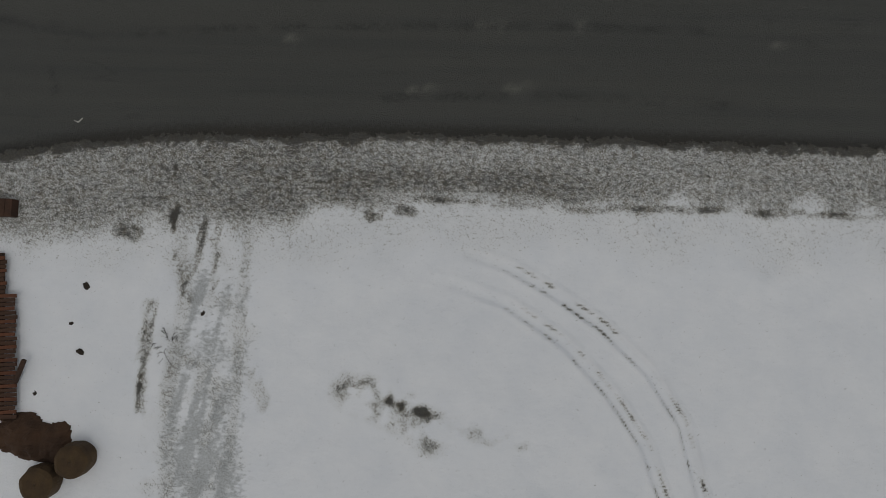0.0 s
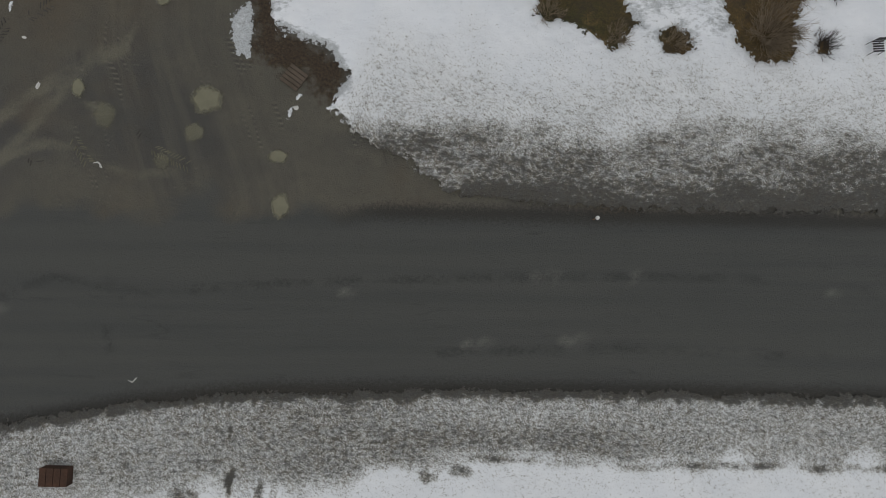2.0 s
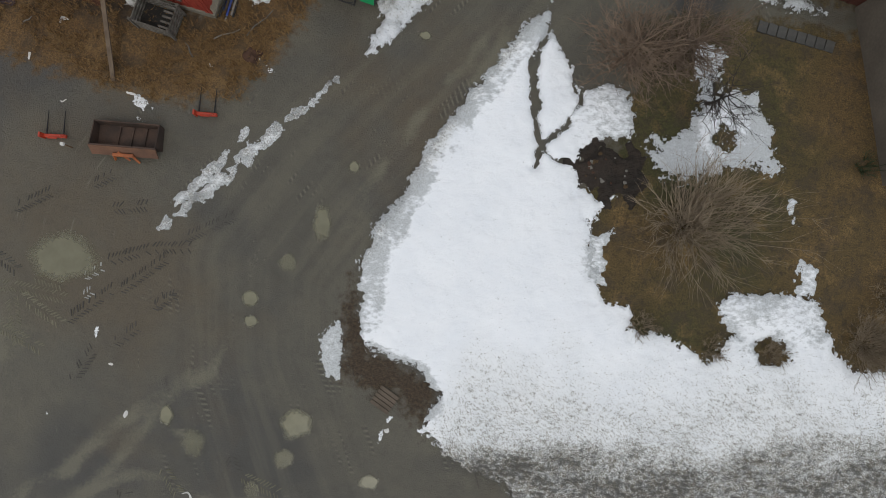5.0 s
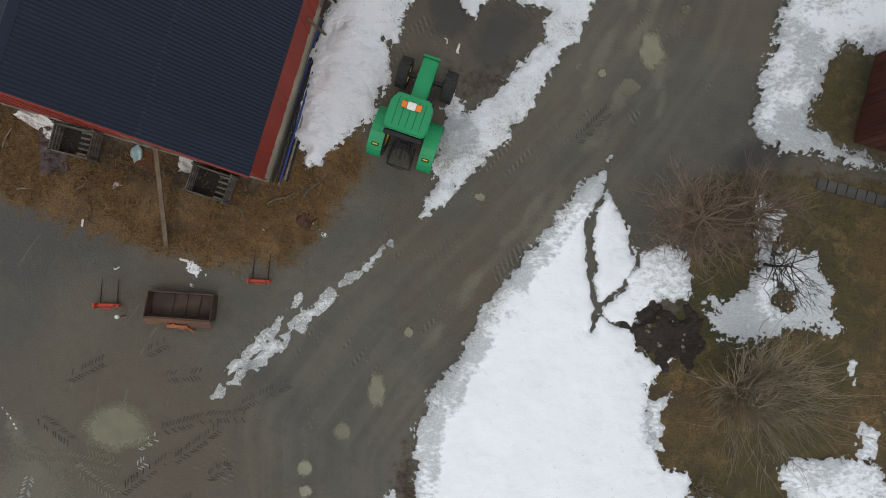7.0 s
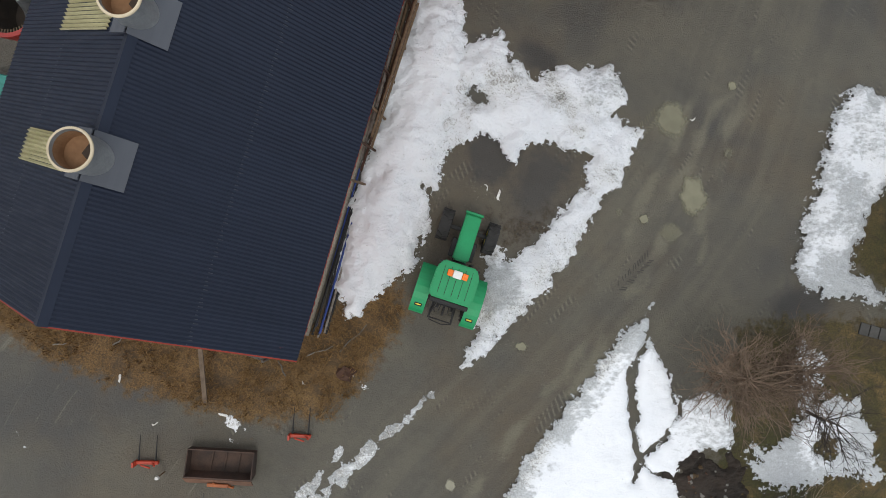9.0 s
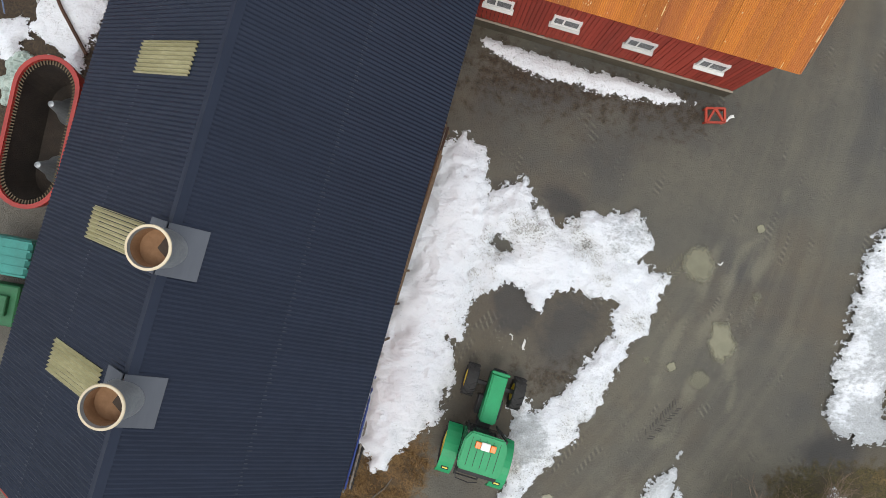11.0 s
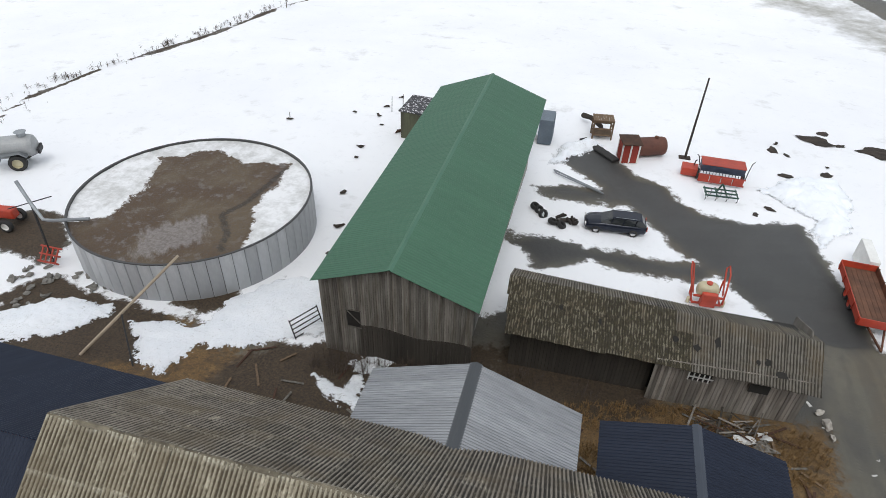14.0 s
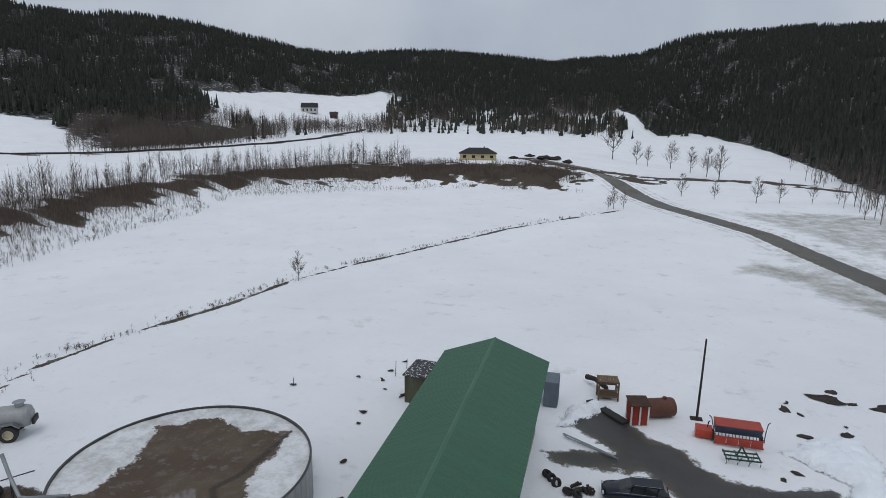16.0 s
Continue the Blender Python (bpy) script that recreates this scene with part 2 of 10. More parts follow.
def land(x, y):
    x, y = np.asarray(x, float), np.asarray(y, float)
    z = -2.3 * smooth(50, 76, y) - 1.3 * smooth(76, 108, y)
    d, a, u = polar(x, y)
    foot, top = np.interp(a, BEARING, BANK_FOOT), np.interp(a, BEARING, BANK_TOP)
    hill, crest = np.interp(a, HILL_BEARING, HILL_FOOT), np.interp(a, BEARING, CREST_Z)
    z = z - 5.2 * smooth(55, 140, d) * (y > 60)
    bank_h = np.interp(a, [-40, 8, 18, 30], [7.0, 7.0, 2.0, 0.5])
    z = z + (y > 60) * bank_h * smooth(0, 1, (d - foot) / (top - foot))
    s = np.clip((d - hill) / (1250 - hill), 0, 1)
    rise = (crest + 2) * (0.35 * s + 0.65 * s * s * (3 - 2 * s))
    z = z + (y > 60) * rise * (1 + 0.12 * fbm(x, y, 160, 4, 5)) + (d > 300) * (y > 60) * 1.5 * fbm(x, y, 90, 3, 9) * smooth(300, 420, d)
    side = smooth(60, 400, np.abs(x + 26)) * (y <= 60)
    z = z + side * 2.0 * fbm(x, y, 120, 3, 3) + 0.05 * fbm(x, y, 4.0, 3, 11) * (d < 150)
    return z


def land_at(x, y):
    return float(land(np.array([x]), np.array([y]))[0])


# ---- outlines of the plan ----
ROAD_SOUTH = [(-60, -14), (-30, -4.2), (-19.6, -0.2), (-15.2, 1.9), (-10.8, 3.6), (-4.1, 5.6), (2.7, 7.5), (10, 9.4), (16.9, 11.2), (60, 23)]
SOUTH_FIELD = [(-25, -2.3)] + ROAD_SOUTH[2:-1] + [(24, 13.2), (24, -18), (-25, -18)]
GARDEN_SNOW = [(-15.3, 22.6), (-14.8, 20.1), (-13.9, 18.8), (-12.6, 18.6), (-11.6, 18.6), (-10.5, 18.0), (-10.8, 16.2), (-8.9, 15.3), (-7, 14.8), (-5.2, 14.4),
               (-3.6, 14.3), (-0.2, 14.9), (4.6, 16.2), (11.6, 18.2), (22, 21), (20, 30), (8.7, 28.6), (6.6, 28), (7.9, 26.5), (7.9, 24.1), (6.3, 23.9), (5.1, 25.1), (4.2, 26.4),
               (0.6, 25.7), (0, 24.9), (1.2, 23.7), (-0.1, 22.4), (-2.3, 22.9), (-3.7, 23.4), (-5.1, 23.6), (-5.8, 25.2), (-6.5, 26.6), (-5.5, 28.6), (-7.3, 27.8),
               (-7.5, 29.3), (-5.5, 30.6), (-5.7, 31.8), (-6.7, 33), (-8.5, 32), (-9.1, 33.1), (-10.5, 34.4), (-10.6, 35.8), (-11.6, 33.8), (-13.1, 30.4)]
GARDEN_SNOW += [(-14.1, 27.8), (-14.6, 25.7), (-15.3, 23.6)]
TREE_SNOW = [(-4.1, 36.1), (-2.5, 35.8), (-2.7, 33.7), (-0.8, 34.5), (0.4, 33.1), (1.3, 31), (-0.4, 31.1), (-1.7, 30.2), (-3.1, 29.3), (-4.4, 29.7), (-4.8, 30.8), (-3.3, 32), (-3.1, 33.1), (-4, 34.6)]
VERGE_DIRT = [(-15.5, 21.5), (-15.5, 19.5), (-14.7, 17.5), (-13.4, 17.1), (-12.5, 17.4), (-10.9, 16.2), (-10.5, 18.2), (-12.6, 18.6), (-13.9, 18.8), (-14.8, 20.1)]
VERGE_SNOW = [(-15.6, 19.6), (-16.1, 18.6), (-15.4, 17.3), (-14.9, 17.3), (-15.1, 18.6)]
STRIP_A = [(-23.9, 21.3), (-23.7, 22.4), (-22.8, 24.2), (-21.5, 26.7), (-21.5, 26.1), (-22, 24.8), (-22.5, 23.8)]
STRIP_B = [(-23.9, 21.3), (-22.7, 23.7), (-21.2, 26), (-20.8, 26.8), (-18.7, 29.6), (-18.9, 28.4), (-19.8, 27.1), (-20.8, 25.4), (-21.9, 23.6), (-23, 22.2)]
BANK = [(-24.0, 36.2), (-23.7, 32.8), (-22.9, 31.6), (-22.3, 31.8), (-21.6, 33.6), (-20.7, 34.5), (-20.8, 35.6), (-21.1, 37.1), (-21.5, 38), (-20.7, 37.8), (-20.8, 39.7),
        (-21, 40.8), (-20.8, 42.5), (-21.4, 44.6), (-22, 45.8), (-23, 46.3), (-23.8, 45.5), (-24.1, 42.1)]
ARCH = [(-21.6, 44.3), (-20, 45.2), (-19.2, 44.2), (-18, 43.7), (-17.2, 44.4), (-15.1, 45.1), (-14.2, 43.8), (-14.5, 43), (-13.1, 42.8), (-13, 41.6), (-14.1, 38.4), (-15.7, 33.8),
        (-17.6, 31.1), (-17.4, 32.6), (-17.8, 34.2), (-18.1, 36.7), (-17.1, 35.9), (-16, 36.7), (-15.4, 38.6), (-14.9, 39.9), (-15.1, 41.1), (-16.6, 41.4), (-17.6, 41.2),
        (-18.1, 40.2), (-18.7, 41), (-19.7, 40.8), (-20.6, 39.8), (-21.3, 40.4), (-21.7, 42)]
NE_SNOW = [(-5.1, 38.9), (-5, 41.4), (-4.9, 43.5), (-5.2, 46.3), (-4.3, 47.7), (-2.6, 47.3), (1, 47), (6, 47.5), (12, 46), (12, 43), (4, 43.2), (0, 43.5), (-2, 43.6), (-2.6, 41.7), (-2.7, 39.8), (-1.1, 39.1), (1.2, 38.8), (0.4, 38.5), (-2.3, 38.4), (-4.4, 38.1)]
WALL_SNOW = [(-23.6, 50.5), (-22.7, 50.5), (-20.6, 50.4), (-17.6, 50.4), (-15.2, 50.4), (-13.9, 50.3), (-15.1, 50.0), (-18.4, 49.65), (-20.6, 49.55), (-23, 49.9)]
WEST_SNOW = [(-43.3, 49.7), (-42.5, 50.2), (-41, 50.1), (-40.8, 49), (-39.2, 48.4), (-38.8, 47.2), (-39, 45.4), (-39, 44.4), (-41.2, 45.5), (-41.6, 44.1), (-43.3, 44.1), (-43.7, 45.1), (-41.4, 46), (-41.4, 47.3), (-42.8, 47.7)]
WEST_SNOW_2 = [(-47.2, 50.3), (-45.2, 50.3), (-43.5, 47), (-44.3, 46.2), (-47.2, 46.6)]
YARD = [(-28.9, 103.2), (-26, 105.2), (-23, 103.9), (-21.2, 100.3), (-18.7, 99.6), (-17.8, 97.5), (-15.7, 95.2), (-12.1, 94.7), (-7.8, 96.3), (-7.2, 89.8), (-6.6, 86), (-6.2, 79.9), (-5.8, 70.3),
        (-5.6, 66), (-44, 62.5), (-60, 62.5), (-60, 66.5), (-56.6, 69), (-55, 71), (-47.4, 71.6), (-45.8, 71), (-40.9, 71.5), (-31.1, 76.9), (-29, 78.5), (-14, 79.2), (-11.2, 80), (-12.7, 82), (-15.1, 85.7), (-17.8, 88.1), (-20.4, 92.3), (-22.6, 95.4), (-25.7, 98.8), (-28.5, 101.4)]
YARD_BRANCH = [(-30.9, 87.6), (-28.5, 87.6), (-18.9, 86.9), (-16.2, 87.9), (-15.7, 85.2), (-20.6, 84.4), (-24.5, 85.3), (-28, 83.2), (-29.5, 85.3), (-30.6, 85.7)]
N1 = [(-52, 70.2), (-47.4, 70.9), (-47.2, 74), (-44.7, 77.2), (-41.8, 77.7), (-39.5, 76), (-39.9, 72.6), (-41.7, 71.6), (-44.3, 70.2), (-46.5, 69.3), (-46.7, 68.4), (-47.1, 66.7), (-49.3, 67.2), (-50.1, 68.9)]
N2 = [(-61.1, 67.1), (-57.8, 70.6), (-53.9, 71.2), (-53.8, 70), (-55.7, 68.2), (-56.3, 66.8), (-58.2, 66.2)]
N3 = [(-39.1, 69.3), (-37.2, 68.9), (-36.5, 70.6), (-35.4, 67.2), (-38, 68)]
GRASS_BARN = [(-41, 30.5), (-24.4, 30.6), (-23.6, 32), (-21.4, 33.8), (-20.6, 32.6), (-21.4, 29.4), (-22.6, 27.6), (-25.4, 26.4), (-29.5, 26.4), (-34, 26.6), (-38, 27.5), (-42, 28.2)]
GRASS_GARDEN = [(-7.5, 26), (-5.5, 22), (0, 21), (9, 22), (24, 24), (24, 38.2), (1, 38.2), (-3.5, 37.2), (-6.5, 36), (-6.2, 30)]
LAWN_STRIP = [(-2.6, 43.4), (-2.6, 39.8), (-1, 39.2), (24, 40), (24, 43.4)]
DITCH = [(-79, 76), (-84.9, 92.3), (-88, 101.7), (-87.5, 111.2), (-85.5, 120), (-83.4, 131), (-82.4, 151.8), (-76, 170.2), (-65.3, 191.1), (-51.4, 217.2), (-37.3, 237), (-20.4, 259.7)]
UPPER_ROAD = [(-420, 240), (-316.4, 288.6), (-273.8, 319), (-249.5, 385.5), (-238.9, 488.6), (-260, 633.7)]
WET_FIELD = [(1.7, 186.7), (11.4, 180.6), (18.7, 154), (34, 130), (38, 150), (26.1, 173), (18.8, 191.7), (7.6, 197)]
FARM_ROAD = [(-14, 11), (-18.2, 17), (-19.5, 21), (-17.5, 26), (-14.5, 31), (-11.5, 36.5), (-9.6, 42), (-9, 50), (-8.8, 62), (-8.5, 80)]
FAR_ROAD = [(66, 60), (48, 110), (37, 150), (29.1, 180.7), (23.4, 203.4), (17, 231.2), (5.4, 254.3), (-4.9, 273.5), (-15.2, 303.9), (-25.3, 331.4), (-34.5, 354.5), (-60, 372)]


def road_gap(x, y):
    """How far a spot lies inside the tarred road, from its two edges."""
    sx, sy = np.array(ROAD_SOUTH).T
    nx, ny = np.array([(60, 31), (13.7, 18.4), (4.2, 15.8), (-0.6, 14.5), (-6, 13.0), (-14, 10.8), (-24, 7.6), (-60, -6)])[::-1].T
    return np.minimum(y - np.interp(x, sx, sy), np.interp(x, nx, ny) - y)


SITE = [(-64, 372), (-46, 352), (-28, 345), (-16, 350), (-10, 325)]
SITE_EDGE = [(-10, 345), (6, 345), (20, 350), (47, 358), (69, 336)]
TANK_EARTH = [(-61.6, 69.7), (-60.7, 72.3), (-59.6, 73.3), (-56.8, 72.2), (-52.7, 72.1), (-49.9, 71.6), (-48.6, 67.2), (-56.6, 64.5)]
MUD = [[(-70, 77.4), (-65.4, 79.6), (-61.6, 76.6), (-61.0, 73.5), (-66.1, 74.3), (-70, 74.0)], [(-50.5, 72.4), (-50.3, 74.4), (-47.4, 76.2), (-46.6, 74.2), (-47.5, 72.3)]]
WET_SPOTS = [[(-21.6, 44.8), (-20.3, 45.2), (-20.1, 44.2), (-21.0, 44.0)], [(-19.6, 45.0), (-18.5, 45.6), (-16.9, 45.0), (-17.3, 43.9), (-18.6, 44.0)], [(-20.3, 40.1), (-19.7, 41.2), (-18.2, 41.7), (-17.3, 40.6), (-18.2, 38.7), (-19.5, 38.4)]]
SILT = [[(-9.0, 38.2), (-9.3, 41.0), (-8.9, 44.5), (-8.8, 47.5)], [(-12.9, 37.6), (-11.6, 41.6), (-11.0, 45.6)], [(-28.9, 5.4), (-26.2, 8.9), (-23.4, 12.2), (-20.9, 16.2)], [(-24.9, 8.3), (-23.9, 9.9), (-22.8, 11.3), (-21.2, 14.9), (-19.6, 17.7)], [(-23.3, 10.3), (-20.8, 11.4), (-17.9, 11.4), (-14.8, 11.1)], [(-16.7, 23.0), (-15.6, 26.7), (-14.4, 30.5), (-13.1, 33.6)],
        [(-11.1, 36.8), (-12.2, 33.9), (-13.1, 31.1)], [(-9.7, 45.2), (-10.9, 40.9), (-11.4, 36.1)], [(-31.4, 17.6), (-30.0, 16.0), (-28.4, 14.8)], [(-20.6, 13.4), (-19.4, 12.6)]]

ROAD_CRACKS = [[(-22.2, 4.1), (-19.7, 6.1), (-15.9, 6.4), (-12.6, 7.7), (-8.9, 9.0), (-0.5, 11.6), (3.8, 12.9), (10.0, 14.6)], [(-17.5, 6.9), (-17.0, 5.7), (-17.0, 4.5), (-16.3, 3.3)], [(-3.5, 7.4), (3.4, 9.6), (10.8, 11.4), (13.5, 12.1)]]
ROAD_CHIPS = [(-0.3, 11.6), (0.4, 11.9), (3.8, 12.9), (-8.0, 8.7), (-2.4, 8.0), (-1.7, 8.3), (1.7, 9.4), (2.3, 9.6), (12.5, 14.6), (-21.5, 4.1)]


def glade_gap(a, d, x, y):
    """How far, in metres, a spot lies inside the open pastures of the wooded hills."""
    w = 24 * fbm(x, y, 60, 4, 61)
    k = np.pi / 180 * d
    g1 = np.minimum.reduce([(a + 20) * k, (-5 - a) * k, d - 545, np.interp(a, [-20, -12, -5], [690, 830, 880]) - d])
    g2 = np.minimum.reduce([(-30.3 - a) * k, d - 350, 540 - d])
    g3 = np.minimum.reduce([(a - 15.5) * k, (21.5 - a) * k, 660 + 28 * (21.5 - a) - d])
    return np.maximum.reduce([g1, g2, g3]) + w


# ---- ground ----
def axis(lo, hi, step, wide_lo, wide_hi, wide, out_lo, out_hi):
    mid = list(np.arange(wide_lo, lo - 1e-6, wide)) + list(np.arange(lo, hi, step)) + list(np.arange(hi, wide_hi + 1e-6, wide))
    step, lo, hi = wide, mid[0], mid[-1]
    a, s = [], step
    p = lo
    while p > out_lo:
        s *= 1.13
        p -= s
        a.append(max(p, out_lo))
    b, s, p = [], step, hi
    while p < out_hi:
        s *= 1.07
        p += s
        b.append(min(p, out_hi))
    return np.array(a[::-1] + mid + b)


def ground_material():
    m, nt, bsdf = shader("ground_surface")
    vec = coords(nt)
    big, mid = noise_of(nt, vec, 0.35, 5.0), noise_of(nt, vec, 2.2, 6.0, 0.65)
    fine, grit = noise_of(nt, vec, 8.0, 7.0, 0.72), noise_of(nt, vec, 30.0, 5.0, 0.75)
    lane = nt.nodes.new("ShaderNodeCombineXYZ")
    wander = maths(nt, "MULTIPLY", maths(nt, "SUBTRACT", noise_of(nt, vec, 0.16, 2.0), 0.5), 0.5)
    nt.links.new(maths(nt, "MULTIPLY", maths(nt, "ADD", attr(nt, "lane"), wander), 1.7), lane.inputs["X"])
    nt.links.new(maths(nt, "MULTIPLY", attr(nt, "reach"), 0.11), lane.inputs["Y"])
    run = noise_of(nt, lane.outputs["Vector"], 1.0, 5.0, 0.55)
    # gravel and mud: broad damp and drying areas, streaked along the farm road by wheels
    damp = noise_of(nt, vec, 0.13, 4.0, 0.55)
    gravel = mixed(nt, remap(nt, big, 0.3, 0.7), (0.128, 0.117, 0.088), (0.086, 0.081, 0.066))
    gravel = mixed(nt, remap(nt, damp, 0.50, 0.62, 0.0, 0.8), gravel, (0.058, 0.057, 0.053))
    gravel = mixed(nt, remap(nt, noise_of(nt, vec, 0.09, 5.0, 0.6), 0.50, 0.62, 0.0, 0.75), gravel, (0.112, 0.088, 0.056))
    gravel = mixed(nt, remap(nt, mid, 0.46, 0.72, 0.0, 0.36), gravel, (0.058, 0.053, 0.043))
    gravel = mixed(nt, remap(nt, fine, 0.56, 0.72, 0.0, 0.4), gravel, (0.05, 0.045, 0.036))
    gravel = mixed(nt, remap(nt, grit, 0.58, 0.72, 0.0, 0.4), gravel, (0.19, 0.18, 0.145))
    # lighter crumbs of trodden ice and stone lie in loose drifts
    crumbs = maths(nt, "MULTIPLY", remap(nt, noise_of(nt, vec, 11.0, 3.0, 0.6), 0.63, 0.68), remap(nt, noise_of(nt, vec, 0.45, 4.0), 0.55, 0.66))
    gravel = mixed(nt, maths(nt, "MULTIPLY", crumbs, 0.5), gravel, (0.26, 0.25, 0.21))
    road = attr(nt, "rut")
    light = maths(nt, "MULTIPLY", road, remap(nt, run, 0.5, 0.62))
    dark = maths(nt, "MULTIPLY", road, remap(nt, run, 0.5, 0.38))
    gravel = mixed(nt, maths(nt, "MULTIPLY", light, 0.28), gravel, (0.150, 0.138, 0.100))
    gravel = mixed(nt, maths(nt, "MULTIPLY", dark, 0.22), gravel, (0.050, 0.047, 0.040))
    # prints of tyre lugs in the softer spots
    lug = maths(nt, "SINE", maths(nt, "ADD", maths(nt, "MULTIPLY", attr(nt, "reach"), 26.0), maths(nt, "ADD", maths(nt, "MULTIPLY", attr(nt, "lane"), 11.0), maths(nt, "MULTIPLY", mid, 3.0))))
    soft = maths(nt, "MULTIPLY", remap(nt, noise_of(nt, vec, 0.42, 4.0), 0.54, 0.60), remap(nt, noise_of(nt, lane.outputs["Vector"], 2.2, 3.0, 0.6), 0.54, 0.60))
    gravel = mixed(nt, maths(nt, "MULTIPLY", soft, remap(nt, lug, -0.1, -0.6, 0.0, 0.5)), gravel, (0.045, 0.042, 0.036))
    gravel = mixed(nt, maths(nt, "MULTIPLY", soft, remap(nt, lug, 0.4, 0.8, 0.0, 0.5)), gravel, (0.20, 0.19, 0.15))
    # pale silt washed into the wheel lines
    s = maths(nt, "ADD", attr(nt, "silt"), maths(nt, "MULTIPLY", maths(nt, "SUBTRACT", fine, 0.5), 1.4))
    gravel = mixed(nt, remap(nt, s, 0.4, 1.0, 0.0, 0.7), gravel, (0.175, 0.163, 0.118))
    # tarred road with dark seams and worn lanes
    lanes = noise_of(nt, turned(nt, 15.6, (0.05, 1.5, 1)), 1.0, 5.0, 0.6)
    tar = mixed(nt, remap(nt, lanes, 0.38, 0.62), (0.074, 0.076, 0.069), (0.059, 0.062, 0.058))
    tar = mixed(nt, remap(nt, mid, 0.5, 0.75, 0.0, 0.4), tar, (0.060, 0.061, 0.050))
    seam = maths(nt, "ABSOLUTE", maths(nt, "SUBTRACT", noise_of(nt, turned(nt, 15.6, (0.07, 0.75, 1)), 1.0, 4.0, 0.55), 0.52))
    tar = mixed(nt, maths(nt, "MULTIPLY", remap(nt, seam, 0.010, 0.0), remap(nt, big, 0.46, 0.6, 0.0, 0.4)), tar, (0.012, 0.012, 0.011))
    tar = mixed(nt, remap(nt, noise_of(nt, turned(nt, 15.6, (0.03, 0.32, 1)), 1.0, 3.0, 0.5), 0.42, 0.62, 0.0, 0.5), tar, (0.083, 0.084, 0.074))
    tar = mixed(nt, remap(nt, grit, 0.58, 0.8, 0.0, 0.3), tar, (0.11, 0.108, 0.095))
    torn = maths(nt, "ADD", attr(nt, "crack"), maths(nt, "MULTIPLY", maths(nt, "SUBTRACT", fine, 0.5), 1.1))
    torn = maths(nt, "MULTIPLY", remap(nt, torn, 0.26, 0.0, 0.0, 0.6), remap(nt, noise_of(nt, vec, 0.8, 4.0), 0.42, 0.56))
    tar = mixed(nt, torn, tar, (0.018, 0.018, 0.017))
    tar = mixed(nt, maths(nt, "MULTIPLY", attr(nt, "chip"), remap(nt, fine, 0.35, 0.6, 0.2, 0.7)), tar, (0.21, 0.205, 0.18))
    t = maths(nt, "ADD", attr(nt, "tar"), maths(nt, "MULTIPLY", maths(nt, "SUBTRACT", fine, 0.5), 1.2))
    col = mixed(nt, remap(nt, t, -0.3, 0.4), gravel, tar)
    # wet black grit along its edge
    col = mixed(nt, maths(nt, "MULTIPLY", remap(nt, maths(nt, "ABSOLUTE", maths(nt, "SUBTRACT", t, 0.1)), 0.12, 0.55, 0.75, 0.0), attr(nt, "kerb")), col, (0.016, 0.014, 0.011))
    # wet dark tar of the back yard
    col = mixed(nt, remap(nt, maths(nt, "ADD", attr(nt, "yard"), maths(nt, "SUBTRACT", mid, 0.5)), 0.0, 0.8, 0.0, 0.8), col, mixed(nt, remap(nt, big, 0.35, 0.65), (0.050, 0.049, 0.047), (0.033, 0.032, 0.031)))
    # dead grass in clumps
    blades = noise_of(nt, vec, 16.0, 9.0, 0.82)
    clump = noise_of(nt, vec, 3.6, 7.0, 0.7)
    straw = mixed(nt, remap(nt, blades, 0.36, 0.64), (0.040, 0.023, 0.009), (0.26, 0.155, 0.058))
    moss = mixed(nt, remap(nt, blades, 0.36, 0.64), (0.020, 0.023, 0.008), (0.088, 0.080, 0.024))
    turf = mixed(nt, attr(nt, "green"), straw, moss)
    turf = mixed(nt, maths(nt, "MULTIPLY", remap(nt, noise_of(nt, vec, 0.7, 5.0, 0.65), 0.52, 0.64, 0.0, 0.55), remap(nt, blades, 0.40, 0.58)), turf, (0.30, 0.19, 0.075))
    turf = mixed(nt, remap(nt, clump, 0.5, 0.64, 0.0, 0.62), turf, (0.034, 0.024, 0.015))
    turf = mixed(nt, remap(nt, noise_of(nt, vec, 0.85, 6.0, 0.7), 0.5, 0.6, 0.0, 0.55), turf, mixed(nt, fine, (0.030, 0.022, 0.015), (0.075, 0.056, 0.036)))
    turf = mixed(nt, remap(nt, grit, 0.62, 0.72, 0.0, 0.5), turf, (0.20, 0.165, 0.11))
    g = maths(nt, "ADD", attr(nt, "turf"), maths(nt, "MULTIPLY", maths(nt, "SUBTRACT", mid, 0.5), 2.6))
    col = mixed(nt, remap(nt, g, -0.35, 0.35), col, turf)
    # bare wet earth
    earth = mixed(nt, remap(nt, fine, 0.34, 0.66), (0.022, 0.016, 0.011), (0.088, 0.06, 0.034))
    earth = mixed(nt, remap(nt, grit, 0.6, 0.7, 0.0, 0.4), earth, (0.17, 0.14, 0.10))
    e = maths(nt, "ADD", attr(nt, "earth"), maths(nt, "MULTIPLY", maths(nt, "SUBTRACT", mid, 0.5), 2.6))
    col = mixed(nt, remap(nt, e, -0.35, 0.35), col, earth)
    # open snow of the far fields, and the woodland floor
    white = mixed(nt, remap(nt, noise_of(nt, vec, 0.06, 4.0), 0.35, 0.7), (0.91, 0.92, 0.935), (0.85, 0.862, 0.885))
    white = mixed(nt, remap(nt, noise_of(nt, vec, 1.2, 6.0, 0.75), 0.56, 0.7, 0.0, 0.22), white, (0.6, 0.615, 0.64))
